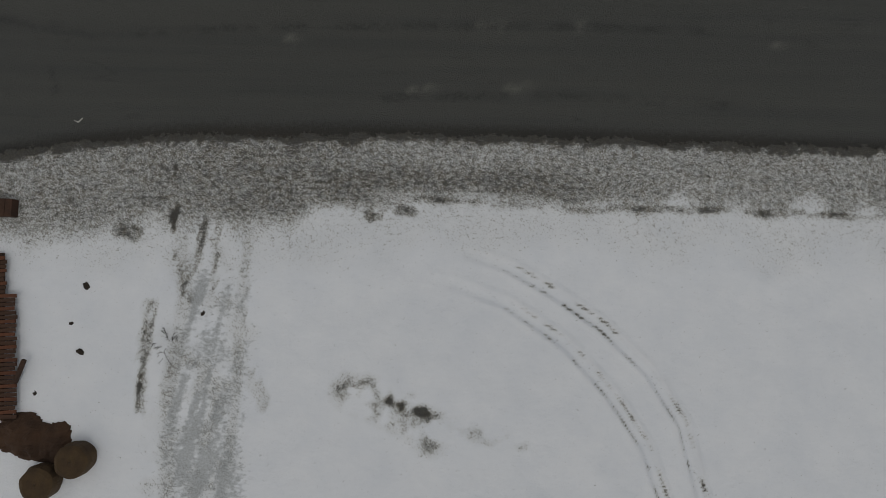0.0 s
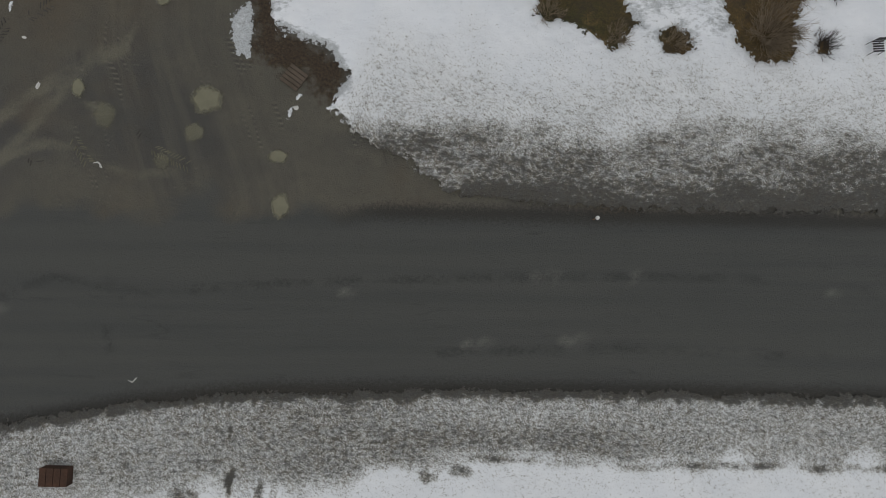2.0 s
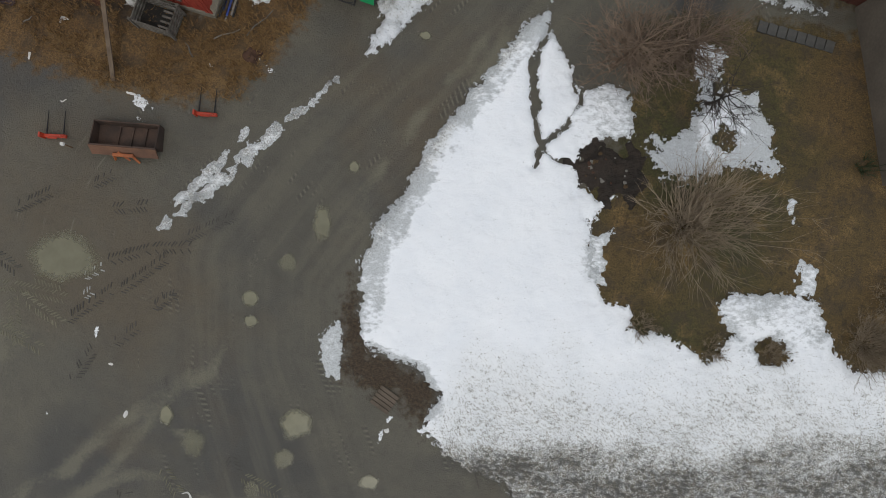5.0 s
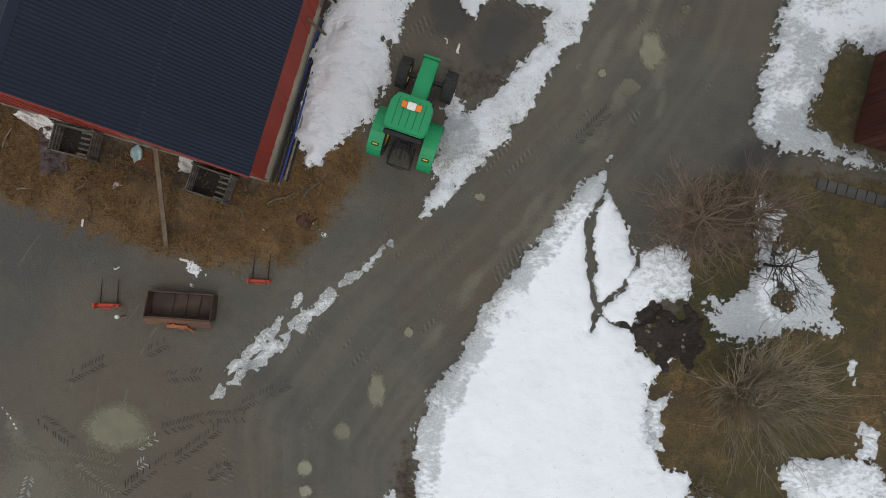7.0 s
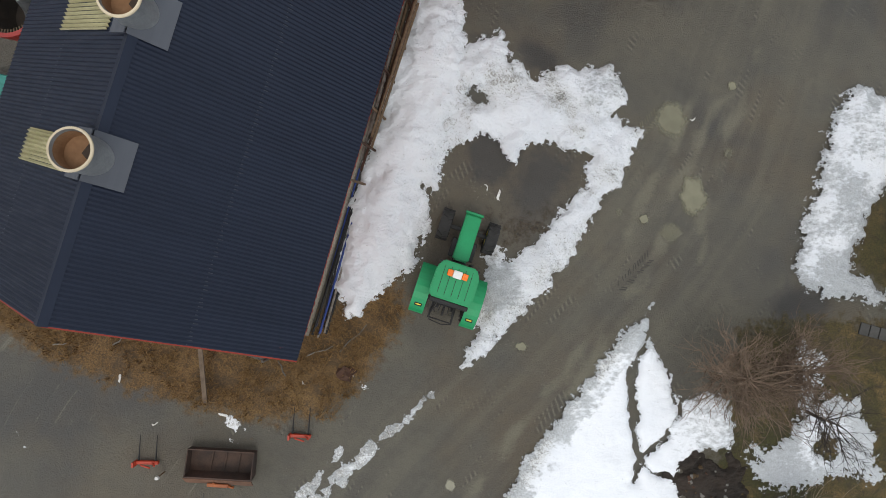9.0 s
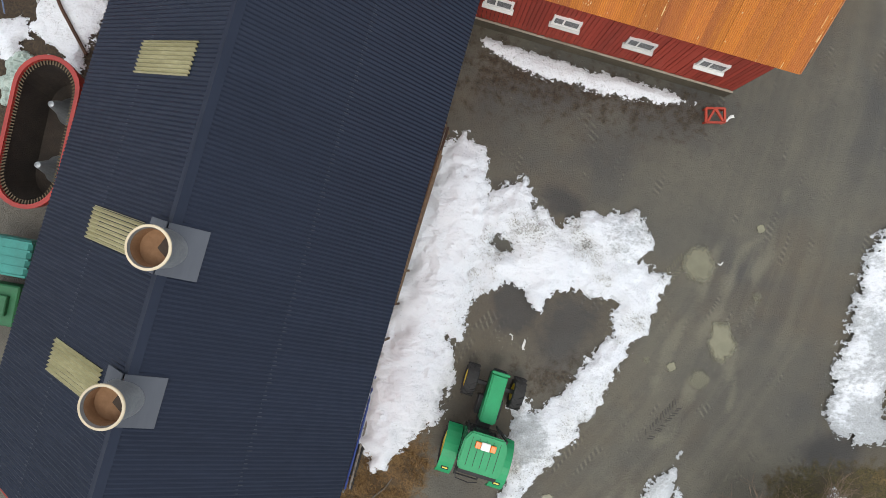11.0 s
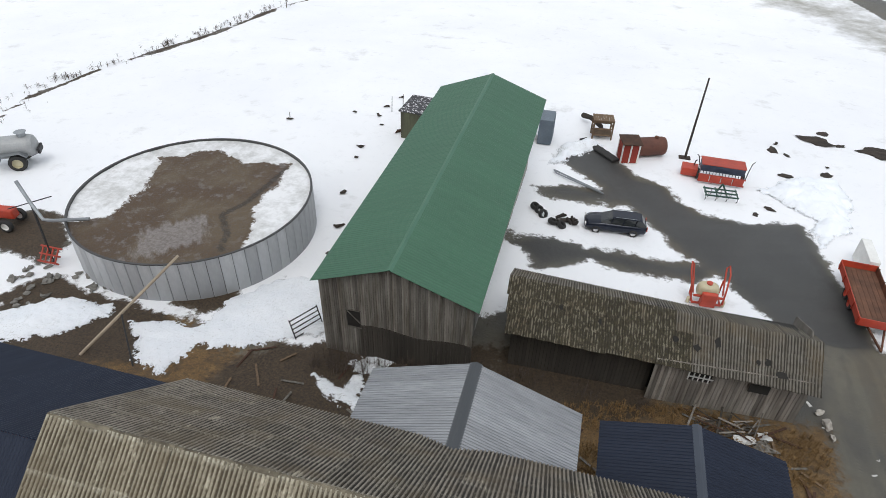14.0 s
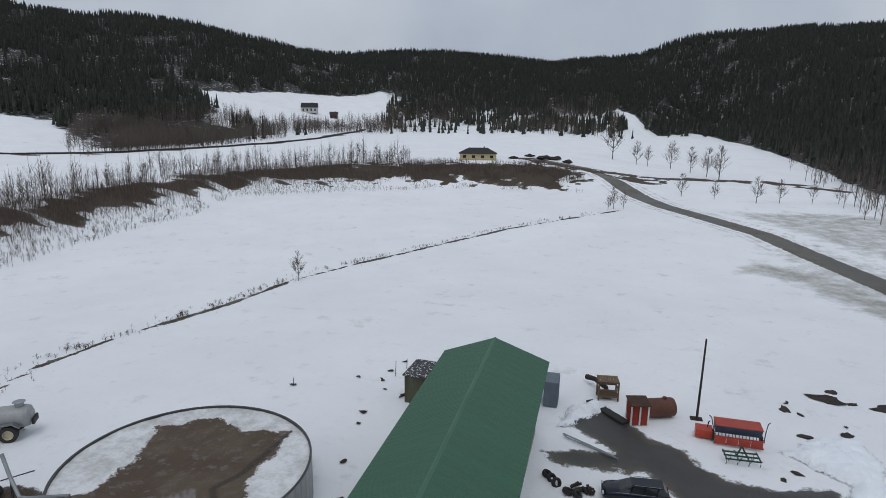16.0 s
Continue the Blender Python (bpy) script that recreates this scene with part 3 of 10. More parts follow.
    white = mixed(nt, remap(nt, maths(nt, "ADD", attr(nt, "slush"), maths(nt, "MULTIPLY", maths(nt, "SUBTRACT", noise_of(nt, vec, 0.25, 6.0, 0.7), 0.5), 2.4)), 0.2, 1.2, 0.0, 0.85), white, (0.27, 0.26, 0.22))
    w = maths(nt, "ADD", attr(nt, "field"), maths(nt, "MULTIPLY", maths(nt, "SUBTRACT", noise_of(nt, vec, 0.7, 8.0, 0.75), 0.5), 3.4))
    col = mixed(nt, remap(nt, w, -0.15, 0.2), col, white)
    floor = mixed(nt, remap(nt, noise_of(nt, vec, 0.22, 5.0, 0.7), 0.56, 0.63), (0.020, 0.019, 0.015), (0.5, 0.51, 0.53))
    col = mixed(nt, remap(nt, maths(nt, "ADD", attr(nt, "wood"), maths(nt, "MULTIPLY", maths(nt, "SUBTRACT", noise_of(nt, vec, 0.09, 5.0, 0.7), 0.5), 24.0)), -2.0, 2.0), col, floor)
    nt.links.new(col, bsdf.inputs["Base Color"])
    # packed tar and damp gravel shine softly, loose turf and snow do not
    shine = mixed(nt, remap(nt, t, -0.3, 0.4), mixed(nt, remap(nt, damp, 0.36, 0.64), (0.62, 0.62, 0.62), (0.40, 0.40, 0.40)), mixed(nt, lanes, (0.36, 0.36, 0.36), (0.5, 0.5, 0.5)))
    for field in (g, e, w):
        shine = mixed(nt, remap(nt, field, -0.2, 0.2), shine, (0.85, 0.85, 0.85))
    nt.links.new(shine, bsdf.inputs["Roughness"])
    bumped(nt, bsdf, maths(nt, "ADD", fine, maths(nt, "MULTIPLY", blades, 0.6)), 0.8, 0.07)
    return m


def build_ground():
    xs, ys = axis(-46, 14, 0.33, -120, 72, 1.2, -2600, 2600), axis(-16, 78, 0.33, -16, 390, 1.6, -2600, 2600)
    X, Y = np.meshgrid(xs, ys)
    Z = land(X, Y)
    nx, ny = len(xs), len(ys)
    idx = np.arange(nx * ny).reshape(ny, nx)
    faces = np.stack([idx[:-1, :-1], idx[:-1, 1:], idx[1:, 1:], idx[1:, :-1]], -1).reshape(-1, 4)
    ob = sheet_object("ground", np.stack([X, Y, Z], -1).reshape(-1, 3).tolist(), faces.tolist(), ground_material())
    d, a, u = polar(X, Y)
    fields = {}
    junction = smooth(-7, -11, X) * smooth(-30, -25, X) * (Y > 5.5 + 0.29 * X + 5)
    fields["kerb"] = 1 - junction
    fields["tar"] = np.clip(road_gap(X, Y) + junction * 2.2 * fbm(X, Y, 3, 4, 52), -3, 3)
    fields["crack"] = np.clip(np.minimum.reduce([along(X, Y, s) for s in ROAD_CRACKS]), 0, 3)
    fields["chip"] = np.maximum.reduce([smooth(0.42, 0.1, np.hypot(X - cx, (Y - cy) * 1.6)) for cx, cy in ROAD_CHIPS])
    turf = np.maximum.reduce([inside(X, Y, GRASS_BARN), inside(X, Y, GRASS_GARDEN), inside(X, Y, LAWN_STRIP), inside(X, Y, [(-27, 65), (-11.5, 64), (-11, 73.5), (-22, 73), (-27, 69)]), inside(X, Y, [(-60, 62.5), (-44, 63), (-43, 69.5), (-50, 72), (-60, 71)]) * 0.4,  inside(X, Y, [(-48, 64), (-30, 64.4), (-12, 68), (-11, 71.5), (-30, 69), (-42, 66.5), (-50, 70)])])
    foot, top = np.interp(a, BEARING, BANK_FOOT), np.interp(a, BEARING, BANK_TOP)
    y_far = Y > 110
    brow = np.minimum.reduce([d - foot - (top - foot) * np.interp(a, [-32, -20, -6, 12], [0.5, 0.52, 0.38, 0.16]), top - d, (12 - a) * 4]) * y_far - 50 * (~y_far) + 13 * fbm(X, Y, 6.0, 3, 21) + 11 * fbm(X, Y, 2.6, 2, 22) - 0.5
    fields["turf"] = np.clip(turf, -3, 3)
    fields["green"] = np.clip(smooth(-8, -6, X) * (0.35 + 0.65 * smooth(4, 0, X)) * (Y < 60) * (0.75 + fbm(X, Y, 5, 3, 4)), 0, 1)
    site = np.maximum(7 - along(X, Y, SITE), 4 - along(X, Y, SITE_EDGE)) + 12 * fbm(X, Y, 6, 4, 77)
    # the patch before the old shed's front also paints in the shade there
    fields["earth"] = np.clip(np.maximum.reduce([site * 0.4, inside(X, Y, [(-35.5, 30.8), (-24.3, 30.8), (-24.6, 29.5), (-29, 28.7), (-33, 29.2)]) * 0.9 - 0.35, inside(X, Y, [(-24, 47.6), (-13, 48.8), (-12.6, 51), (-24, 51)]) * 0.3 - 0.3, inside(X, Y, [(-18.3, 37.6), (-15.6, 38.6), (-15.4, 37.5), (-17.2, 36.0)]) * 0.5 - 0.3, brow * 0.3 - 0.6, *[inside(X, Y, m) for m in MUD], inside(X, Y, VERGE_DIRT), inside(X, Y, [(-48, 43), (-36, 38), (-36, 51), (-48, 51)]), inside(X, Y, [(-46, 63), (-30, 63), (-29, 74.5), (-39, 74.5), (-44, 69)]), inside(X, Y, [(-30, 69.6), (-21, 70.6), (-20, 73.5), (-29, 75)]), 0.6 - along(X, Y, DITCH), inside(X, Y, [(-61.6, 69.7), (-60.7, 72.3), (-59.6, 73.3), (-56.8, 72.2), (-52.7, 72.1), (-49.9, 71.6), (-48.6, 67.2), (-56.6, 64.5)])]), -3, 3)
    yard = np.maximum.reduce([inside(X, Y, YARD), inside(X, Y, YARD_BRANCH), inside(X, Y, [(-30.0, 95.3), (-27.3, 96.7), (-21.9, 96.4), (-20.1, 95.0), (-23.4, 94.0), (-29.1, 93.8)])])
    fields["tar"] = np.where(Y > 80, np.clip(yard - 0.8, -3, 3), fields["tar"])
    wet_tar = inside(X, Y, [(-5.1, 38.6), (-3.0, 38.7), (-2.4, 36.3), (-3.6, 35.9), (-5.2, 36.2), (-6.0, 37.2)]) * 1.3
    for pool in WET_SPOTS:
        wet_tar = np.maximum(wet_tar, 2.0 * inside(X, Y, pool))
    wet_tar = np.maximum(wet_tar, 0.7 * inside(X, Y, [(-18.2, 41.0), (-16.8, 41.8), (-15.0, 41.3), (-14.6, 40.5), (-15.5, 37.9), (-16.9, 36.4), (-18.4, 38.5)]))
    fields["yard"] = np.where(Y > 80, np.clip(yard, -1, 1), np.where(Y < 48, np.clip(wet_tar, -1, 1), -1.0))
    road = 3.6 - along(X, Y, FAR_ROAD)
    ruts = np.maximum(0.55 - np.abs(along(X, Y, FAR_ROAD) - 5.2), 0.5 - np.abs(along(X, Y, FAR_ROAD) - 7.4))
    road = np.maximum(road, 2.2 - along(X, Y, UPPER_ROAD))
    fields["slush"] = np.clip(np.maximum.reduce([np.minimum(inside(X, Y, WET_FIELD) * 0.2 + 0.35, 0.95), 0.8 * ruts + 0.3, 0.75 * smooth(15, 4, along(X, Y, FAR_ROAD)) * smooth(250, 170, Y), np.minimum(0.1 * inside(X, Y, [(9, 270), (40, 276), (75, 272), (95, 230), (66, 165), (44, 172), (34, 205), (24, 235)]), 0.78), 0.7 * smooth(26, 8, np.abs(X - 70)) * smooth(60, 30, np.abs(Y - 190))]), -1, 1.2)
    north = np.minimum(Y - 66, 3)
    fld = np.minimum.reduce([north, -yard, -road * 1.4, -(0.5 + 0.7 * fbm(X, Y, 5, 3, 44) - along(X, Y, DITCH)) * 2.5, -brow * 0.5, -site * 0.5, -inside(X, Y, TANK_EARTH) * 1.2 + 0.3, *[-inside(X, Y, m) * 1.3 for m in MUD]])
    sx, sy = np.array(ROAD_SOUTH).T
    south = np.where((Y < np.interp(X, sx, sy) - 0.6) | (X > 30) | (X < -62), 3.0, -3.0)
    near_road = along(X, Y, FARM_ROAD)
    fields["rut"] = smooth(4.2, 2.6, near_road)
    fields["lane"], fields["reach"] = beside(X, Y, FARM_ROAD)
    fields["silt"] = np.maximum.reduce([smooth(0.6, 0.0, along(X + 0.8 * fbm(X, Y, 2, 3, 71), Y + 0.8 * fbm(X, Y, 2, 3, 72), s)) * (0.75 + 1.2 * fbm(X, Y, 1.2, 3, 73)) for s in SILT]) + 0.3 * smooth(9, 2, np.hypot(X + 29, Y - 15)) + 0.45 * smooth(3.6, 0.8, np.hypot(X + 29.6, Y - 15.6) + 1.6 * fbm(X, Y, 1.5, 3, 74))
    fields["field"] = np.clip(np.where(Y > 60, fld, south), -3, 3)
    hill = np.interp(a, HILL_BEARING, HILL_FOOT)
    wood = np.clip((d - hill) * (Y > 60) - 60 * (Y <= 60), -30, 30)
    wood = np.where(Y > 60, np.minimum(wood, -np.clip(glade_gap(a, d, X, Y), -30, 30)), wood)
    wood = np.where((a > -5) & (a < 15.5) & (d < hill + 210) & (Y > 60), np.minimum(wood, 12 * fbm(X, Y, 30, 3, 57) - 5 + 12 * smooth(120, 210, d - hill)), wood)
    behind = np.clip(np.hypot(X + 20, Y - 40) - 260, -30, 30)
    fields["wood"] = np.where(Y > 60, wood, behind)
    for key, values in fields.items():
        ob.data.attributes.new(key, "FLOAT", "POINT").data.foreach_set("value", values.astype(np.float32).ravel())
    return tagged(ob, "wet gravel yard and tarred road, dead grass, snowy fields beyond", "ground", kind="structure")


build_ground()


# ---- snow that lies on the ground ----
def snow_material():
    m, nt, bsdf = shader("old_snow")
    vec = coords(nt)
    big, mid, fine = noise_of(nt, vec, 0.5, 5.0), noise_of(nt, vec, 3.0, 6.0, 0.65), noise_of(nt, vec, 22.0, 6.0, 0.75)
    grain, clod = noise_of(nt, vec, 8.0, 7.0, 0.75), noise_of(nt, turned(nt, 15.6, (0.8, 1.25, 1)), 5.2, 4.0, 0.62)
    grit = noise_of(nt, vec, 17.0, 3.0, 0.65)
    col = mixed(nt, remap(nt, big, 0.35, 0.7), (0.885, 0.912, 0.945), (0.82, 0.855, 0.90))
    col = mixed(nt, maths(nt, "MULTIPLY", remap(nt, grain, 0.57, 0.70, 0.0, 0.34), attr(nt, "crust")), col, (0.60, 0.635, 0.68))
    rim = attr(nt, "rim")
    dirt = attr(nt, "dirt")
    patchy = maths(nt, "SUBTRACT", noise_of(nt, vec, 1.3, 6.0, 0.68), 0.5)
    dirt = maths(nt, "MINIMUM", maths(nt, "MULTIPLY", dirt, maths(nt, "ADD", maths(nt, "MULTIPLY", patchy, 0.4), 1.0)), 0.95)
    # crusted crumbs: clean, grey and black ones side by side
    lumps = maths(nt, "ADD", maths(nt, "MULTIPLY", maths(nt, "SUBTRACT", clod, 0.5), 1.5), maths(nt, "MULTIPLY", maths(nt, "SUBTRACT", grit, 0.5), 2.2))
    v = maths(nt, "ADD", lumps, maths(nt, "MULTIPLY", maths(nt, "SUBTRACT", dirt, 0.63), 1.15))
    col = mixed(nt, remap(nt, dirt, 0.05, 0.8, 0.0, 0.6), col, mixed(nt, remap(nt, mid, 0.42, 0.6), (0.56, 0.56, 0.51), (0.42, 0.42, 0.37)))
    col = mixed(nt, remap(nt, v, -0.22, -0.02, 0.0, 0.75), col, mixed(nt, remap(nt, fine, 0.4, 0.6), (0.36, 0.355, 0.31), (0.25, 0.245, 0.215)))
    col = mixed(nt, remap(nt, v, 0.10, 0.24, 0.0, 0.92), col, mixed(nt, remap(nt, fine, 0.42, 0.6), (0.042, 0.042, 0.039), (0.102, 0.10, 0.09)))
    # fine dark specks in the cleaner crust, and slush ground to flat dark mud beside the road
    specks = maths(nt, "ADD", noise_of(nt, turned(nt, -40, (0.55, 1.5, 1)), 15.0, 3.0, 0.6), maths(nt, "MULTIPLY", dirt, 0.36))
    col = mixed(nt, maths(nt, "MULTIPLY", remap(nt, specks, 0.70, 0.76, 0.0, 0.6), remap(nt, dirt, 0.06, 0.2)), col, mixed(nt, remap(nt, mid, 0.44, 0.56), (0.17, 0.145, 0.105), (0.19, 0.195, 0.20)))
    col = mixed(nt, remap(nt, maths(nt, "ADD", dirt, maths(nt, "MULTIPLY", maths(nt, "SUBTRACT", clod, 0.5), 0.7)), 0.68, 0.84, 0.0, 0.8), col, mixed(nt, remap(nt, grit, 0.40, 0.64), (0.058, 0.055, 0.048), (0.125, 0.12, 0.105)))
    # wet glassy ice, most of all along the melting rim
    ice = maths(nt, "ADD", attr(nt, "ice"), maths(nt, "MULTIPLY", maths(nt, "MULTIPLY", rim, 0.5), remap(nt, dirt, 0.45, 0.75, 1.0, 0.0)))
    ice = remap(nt, maths(nt, "ADD", ice, maths(nt, "MULTIPLY", maths(nt, "SUBTRACT", clod, 0.5), 1.9)), 0.30, 0.80, 0.0, 0.85)
    col = mixed(nt, ice, col, mixed(nt, remap(nt, grit, 0.38, 0.62), (0.52, 0.55, 0.57), (0.34, 0.36, 0.365)))
    nt.links.new(col, bsdf.inputs["Base Color"])
    # the rim melts away crumb by crumb
    crumb = noise_of(nt, vec, 5.0, 5.0, 0.66)
    nt.links.new(remap(nt, maths(nt, "SUBTRACT", crumb, maths(nt, "MULTIPLY", rim, 0.44)), 0.11, 0.15), bsdf.inputs["Alpha"])
    nt.links.new(remap(nt, ice, 0.0, 0.85, 0.75, 0.32), bsdf.inputs["Roughness"])
    relief = node(nt, "ShaderNodeBump", Distance=0.11)
    nt.links.new(maths(nt, "ADD", maths(nt, "MULTIPLY", fine, 0.35), maths(nt, "ADD", grain, maths(nt, "MULTIPLY", clod, 1.2))), relief.inputs["Height"])
    nt.links.new(maths(nt, "MAXIMUM", attr(nt, "crust"), maths(nt, "MULTIPLY", dirt, 1.1)), relief.inputs["Strength"])
    nt.links.new(relief.outputs["Normal"], bsdf.inputs["Normal"])
    return m


SNOW = snow_material()


def snow(name, label, outline, thick=0.25, step=0.16, ragged=0.5, lumps=0.12, cut=(), dirt=None, ice=None, soft=0.4, shape=None, fringe=0.0):
    pts = np.array(outline)
    xs = np.arange(pts[:, 0].min() - 1, pts[:, 0].max() + 1, step)
    ys = np.arange(pts[:, 1].min() - 1, pts[:, 1].max() + 1, step)
    X, Y = np.meshgrid(xs, ys)
    s = inside(X, Y, outline)
    for c in cut:
        s = np.minimum(s, c(X, Y))
    seed = len(name) * 7 + len(outline)
    s = s + (0.12 if soft > 0.2 else -0.03) + ragged * (0.6 * fbm(X, Y, 1.6, 5, seed) + 0.55 * vnoise(X, Y, 0.42, seed + 5) + 0.5 * vnoise(X, Y, 0.19, seed + 6))
    h = np.where(s > 0, thick * (1 - np.exp(-s / soft)) + lumps * (fbm(X, Y, 0.9, 4, seed + 3) + 0.42 * vnoise(X, Y, 0.31, seed + 9) + 0.22 * vnoise(X, Y, 0.17, seed + 10)) * smooth(0, 0.5, s), s * 0.5)
    if shape:
        h = h + np.where(s > 0, shape(X, Y), 0)
    h = np.maximum(h, -0.3)
    Z = land(X, Y) + h
    keep = s > -step * 2
    cell = keep[:-1, :-1] | keep[:-1, 1:] | keep[1:, 1:] | keep[1:, :-1]
    nx = len(xs)
    idx = np.arange(X.size).reshape(X.shape)
    faces = np.stack([idx[:-1, :-1], idx[:-1, 1:], idx[1:, 1:], idx[1:, :-1]], -1)[cell]
    used, inv = np.unique(faces, return_inverse=True)
    V = np.stack([X, Y, Z], -1).reshape(-1, 3)[used]
    ob = sheet_object(name, V.tolist(), inv.reshape(-1, 4).tolist(), SNOW)
    x, y = V[:, 0], V[:, 1]
    edge = smooth(fringe or (0.42 if soft > 0.2 else 0.22), 0.0, s.ravel()[used])
    for key, f in (("dirt", dirt), ("ice", ice), ("rim", lambda x, y: edge), ("crust", lambda x, y: np.full(len(x), min(0.25 + 4.5 * max(lumps - 0.05, 0), 1.0) if lumps < 0.3 else 0.35))):
        values = f(x, y) if f else np.zeros(len(x))
        ob.data.attributes.new(key, "FLOAT", "POINT").data.foreach_set("value", np.clip(values, 0, 1).astype(np.float32))
    return tagged(ob, label, "snow", kind="stuff")


DRIVE_L = [(-11.3, 1.9), (-9.8, -0.6), (-8.8, -3.0), (-8.3, -6.9), (-7.1, -10.9), (-6, -16)]
DRIVE_R = [(-7.5, 3.0), (-7.1, 0.1), (-6.7, -2.4), (-5.7, -6.2), (-5.1, -9.8), (-4, -16)]


def south_dirt(x, y):
    g = -road_gap(x, y)
    near = smooth(6.5, 2.0, np.abs(x + 8.2))
    west = smooth(-3.0, -7.0, x)
    reach = 3.3 + 0.6 * west + 0.9 * fbm(x, y, 1.4, 5, 30)
    band = (0.58 + 0.03 * west + 0.11 * smooth(1.1, 0.2, np.abs(g - 2.2)) * smooth(-6.5, -3.0, x) * smooth(9.0, 3.0, x) + 0.05 * fbm(x, y, 2.4, 4, 33)) * (1 - smooth(0.0, 1.8 + 1.0 * west, g - reach + 1.0))
    band = band + 0.34 * smooth(0.55, 0.1, g + 0.3 * fbm(x, y, 0.5, 3, 31)) + 0.04 * near * smooth(6.5, 4.0, g)
    band = np.maximum(band, 0.24 * smooth(7.0, 4.0, g + 1.5 * fbm(x, y, 2.5, 4, 47)))
    band = band + 0.34 * smooth(0.3, 0.0, np.abs(g - 3.1 - 0.5 * fbm(x, y, 3.0, 3, 39))) * smooth(-4, 1, x) * (0.7 + fbm(x, y, 0.5, 3, 38))
    for cx, cy, r in ((-6.1, 3.3, 0.8), (-1.2, 3.0, 0.55), (5.5, 5.4, 0.45), (-2.5, 2.4, 0.5), (-11.9, -1.0, 0.8)):
        band = np.maximum(band, 0.7 * smooth(r, 0.35 * r, np.hypot((x - cx) * 0.7, (y - cy) * 1.3) + 0.35 * fbm(x, y, 0.5, 3, 41)))
    wet = (0.5 + 0.3 * fbm(x, y, 1.0, 4, 8))
    drive = np.maximum(0.8 * smooth(0.6, 0.15, along(x, y, DRIVE_L)), 0.75 * smooth(0.4, 0.1, along(x, y, DRIVE_R))) * wet
    drive = np.maximum(drive, 0.36 * smooth(2.8, 0.8, along(x, y, [(-9.2, 2.6), (-8.2, -1.5), (-7.4, -5), (-6.4, -10)])) * (0.6 + 1.6 * fbm(x, y, 0.9, 4, 19)))
    for line, w, a in (([(-9.1, 2.8), (-9.1, 0.0), (-8.5, -2.9)], 0.3, 0.8), ([(-8.4, 2.6), (-8.5, 0.6), (-8.0, -2.1), (-7.8, -3.4)], 0.22, 0.85), ([(-10.9, 2.4), (-10.0, -0.7), (-8.8, -3.0)], 0.3, 0.95), ([(-10.1, -3.6), (-9.8, -5.2), (-9.2, -7.7)], 0.35, 0.9), ([(-6.6, -2.0), (-6.2, -4.4), (-5.5, -5.2)], 0.3, 0.7), ([(-5.6, -5.2), (-4.6, -6.2)], 0.5, 0.5)):
        drive = np.maximum(drive, 0.85 * a * smooth(1.5 * w, 0.3 * w, along(x, y, line) * 1.35 + 0.3 * fbm(x * 2.2, y * 0.6, 0.45, 3, 43)) * (0.72 + 1.0 * fbm(x * 2.2, y * 0.5, 0.5, 4, 44)))
    drive = np.maximum(drive, 0.5 * smooth(0.3, 0.05, along(x, y, [(-9.4, 2.4), (-8.4, -0.4), (-7.7, -2.8)])) * wet)
    patch = 0.62 * smooth(1.3, 0.2, along(x, y, [(-1.3, -4.7), (0.8, -5.0), (2.3, -5.6)])) * (0.5 + 1.6 * fbm(x, y, 0.6, 3, 2)) + 0.4 * smooth(0.6, 0.1, along(x, y, [(0.6, -4.6), (4.1, -5.1), (6.0, -5.0)])) * (0.5 + 1.6 * fbm(x, y, 0.6, 3, 2))
    # darker broken lines along both sides of each tyre track
    prints = 0.75 * smooth(0.1, 0.0, np.abs(np.minimum(along(x, y, TRACK_1), along(x, y, TRACK_2)) - 0.2)) * (0.5 + 1.8 * fbm(x, y, 0.5, 3, 7)) * smooth(1.5, 6.0, x)
    return np.maximum.reduce([band, drive, patch, prints, 0.02 + 0 * x])


TRACK_1 = [(-0.9, 0.5), (1.5, 0.6), (4.0, 0.4), (6.7, -0.5), (9.1, -2.0), (11.1, -3.7), (12.4, -5.6), (13.2, -8), (13.4, -12)]
TRACK_2 = [(1.8, 2.0), (3.6, 1.9), (5.7, 1.4), (8.1, 0.6), (10.5, -0.7), (12.4, -2.4), (14.0, -5.2), (14.8, -8), (15, -12)]


def tracks(x, y):
    d = np.minimum(along(x, y, TRACK_1), along(x, y, TRACK_2))
    return (-0.12 * smooth(0.24, 0.12, d) + 0.10 * smooth(0.13, 0.0, np.abs(d - 0.32)) * (0.7 + vnoise(x, y, 0.25, 4))) * smooth(-0.5, 6.0, x)


def south_ice(x, y):
    return 0.85 * smooth(2.4, 0.4, along(x, y, [(-7.6, -3.0), (-7.0, -6.6), (-6.0, -10), (-5.2, -16)])) * (0.72 + 1.7 * fbm(x * 3.0, y * 0.6, 1.4, 4, 15)) + 0.12 * smooth(0.3, 0.1, np.minimum(along(x, y, TRACK_1), along(x, y, TRACK_2)))


snow("snow_field_south", "old snow with curved tyre tracks and a gritty roadside edge", SOUTH_FIELD, 0.22, 0.1, 0.35, 0.05, dirt=south_dirt, ice=south_ice, soft=0.5, shape=tracks)
CRACK = [(-10.3, 35.4), (-10.45, 34.4), (-10.6, 33.2), (-10.6, 32.4), (-10.1, 31.0), (-9.7, 29.7), (-9.25, 29.25), (-9.4, 28.4)]
CRACK_2 = [(-9.25, 29.25), (-8.7, 30.3), (-8.2, 31.7), (-8.2, 32.2)]
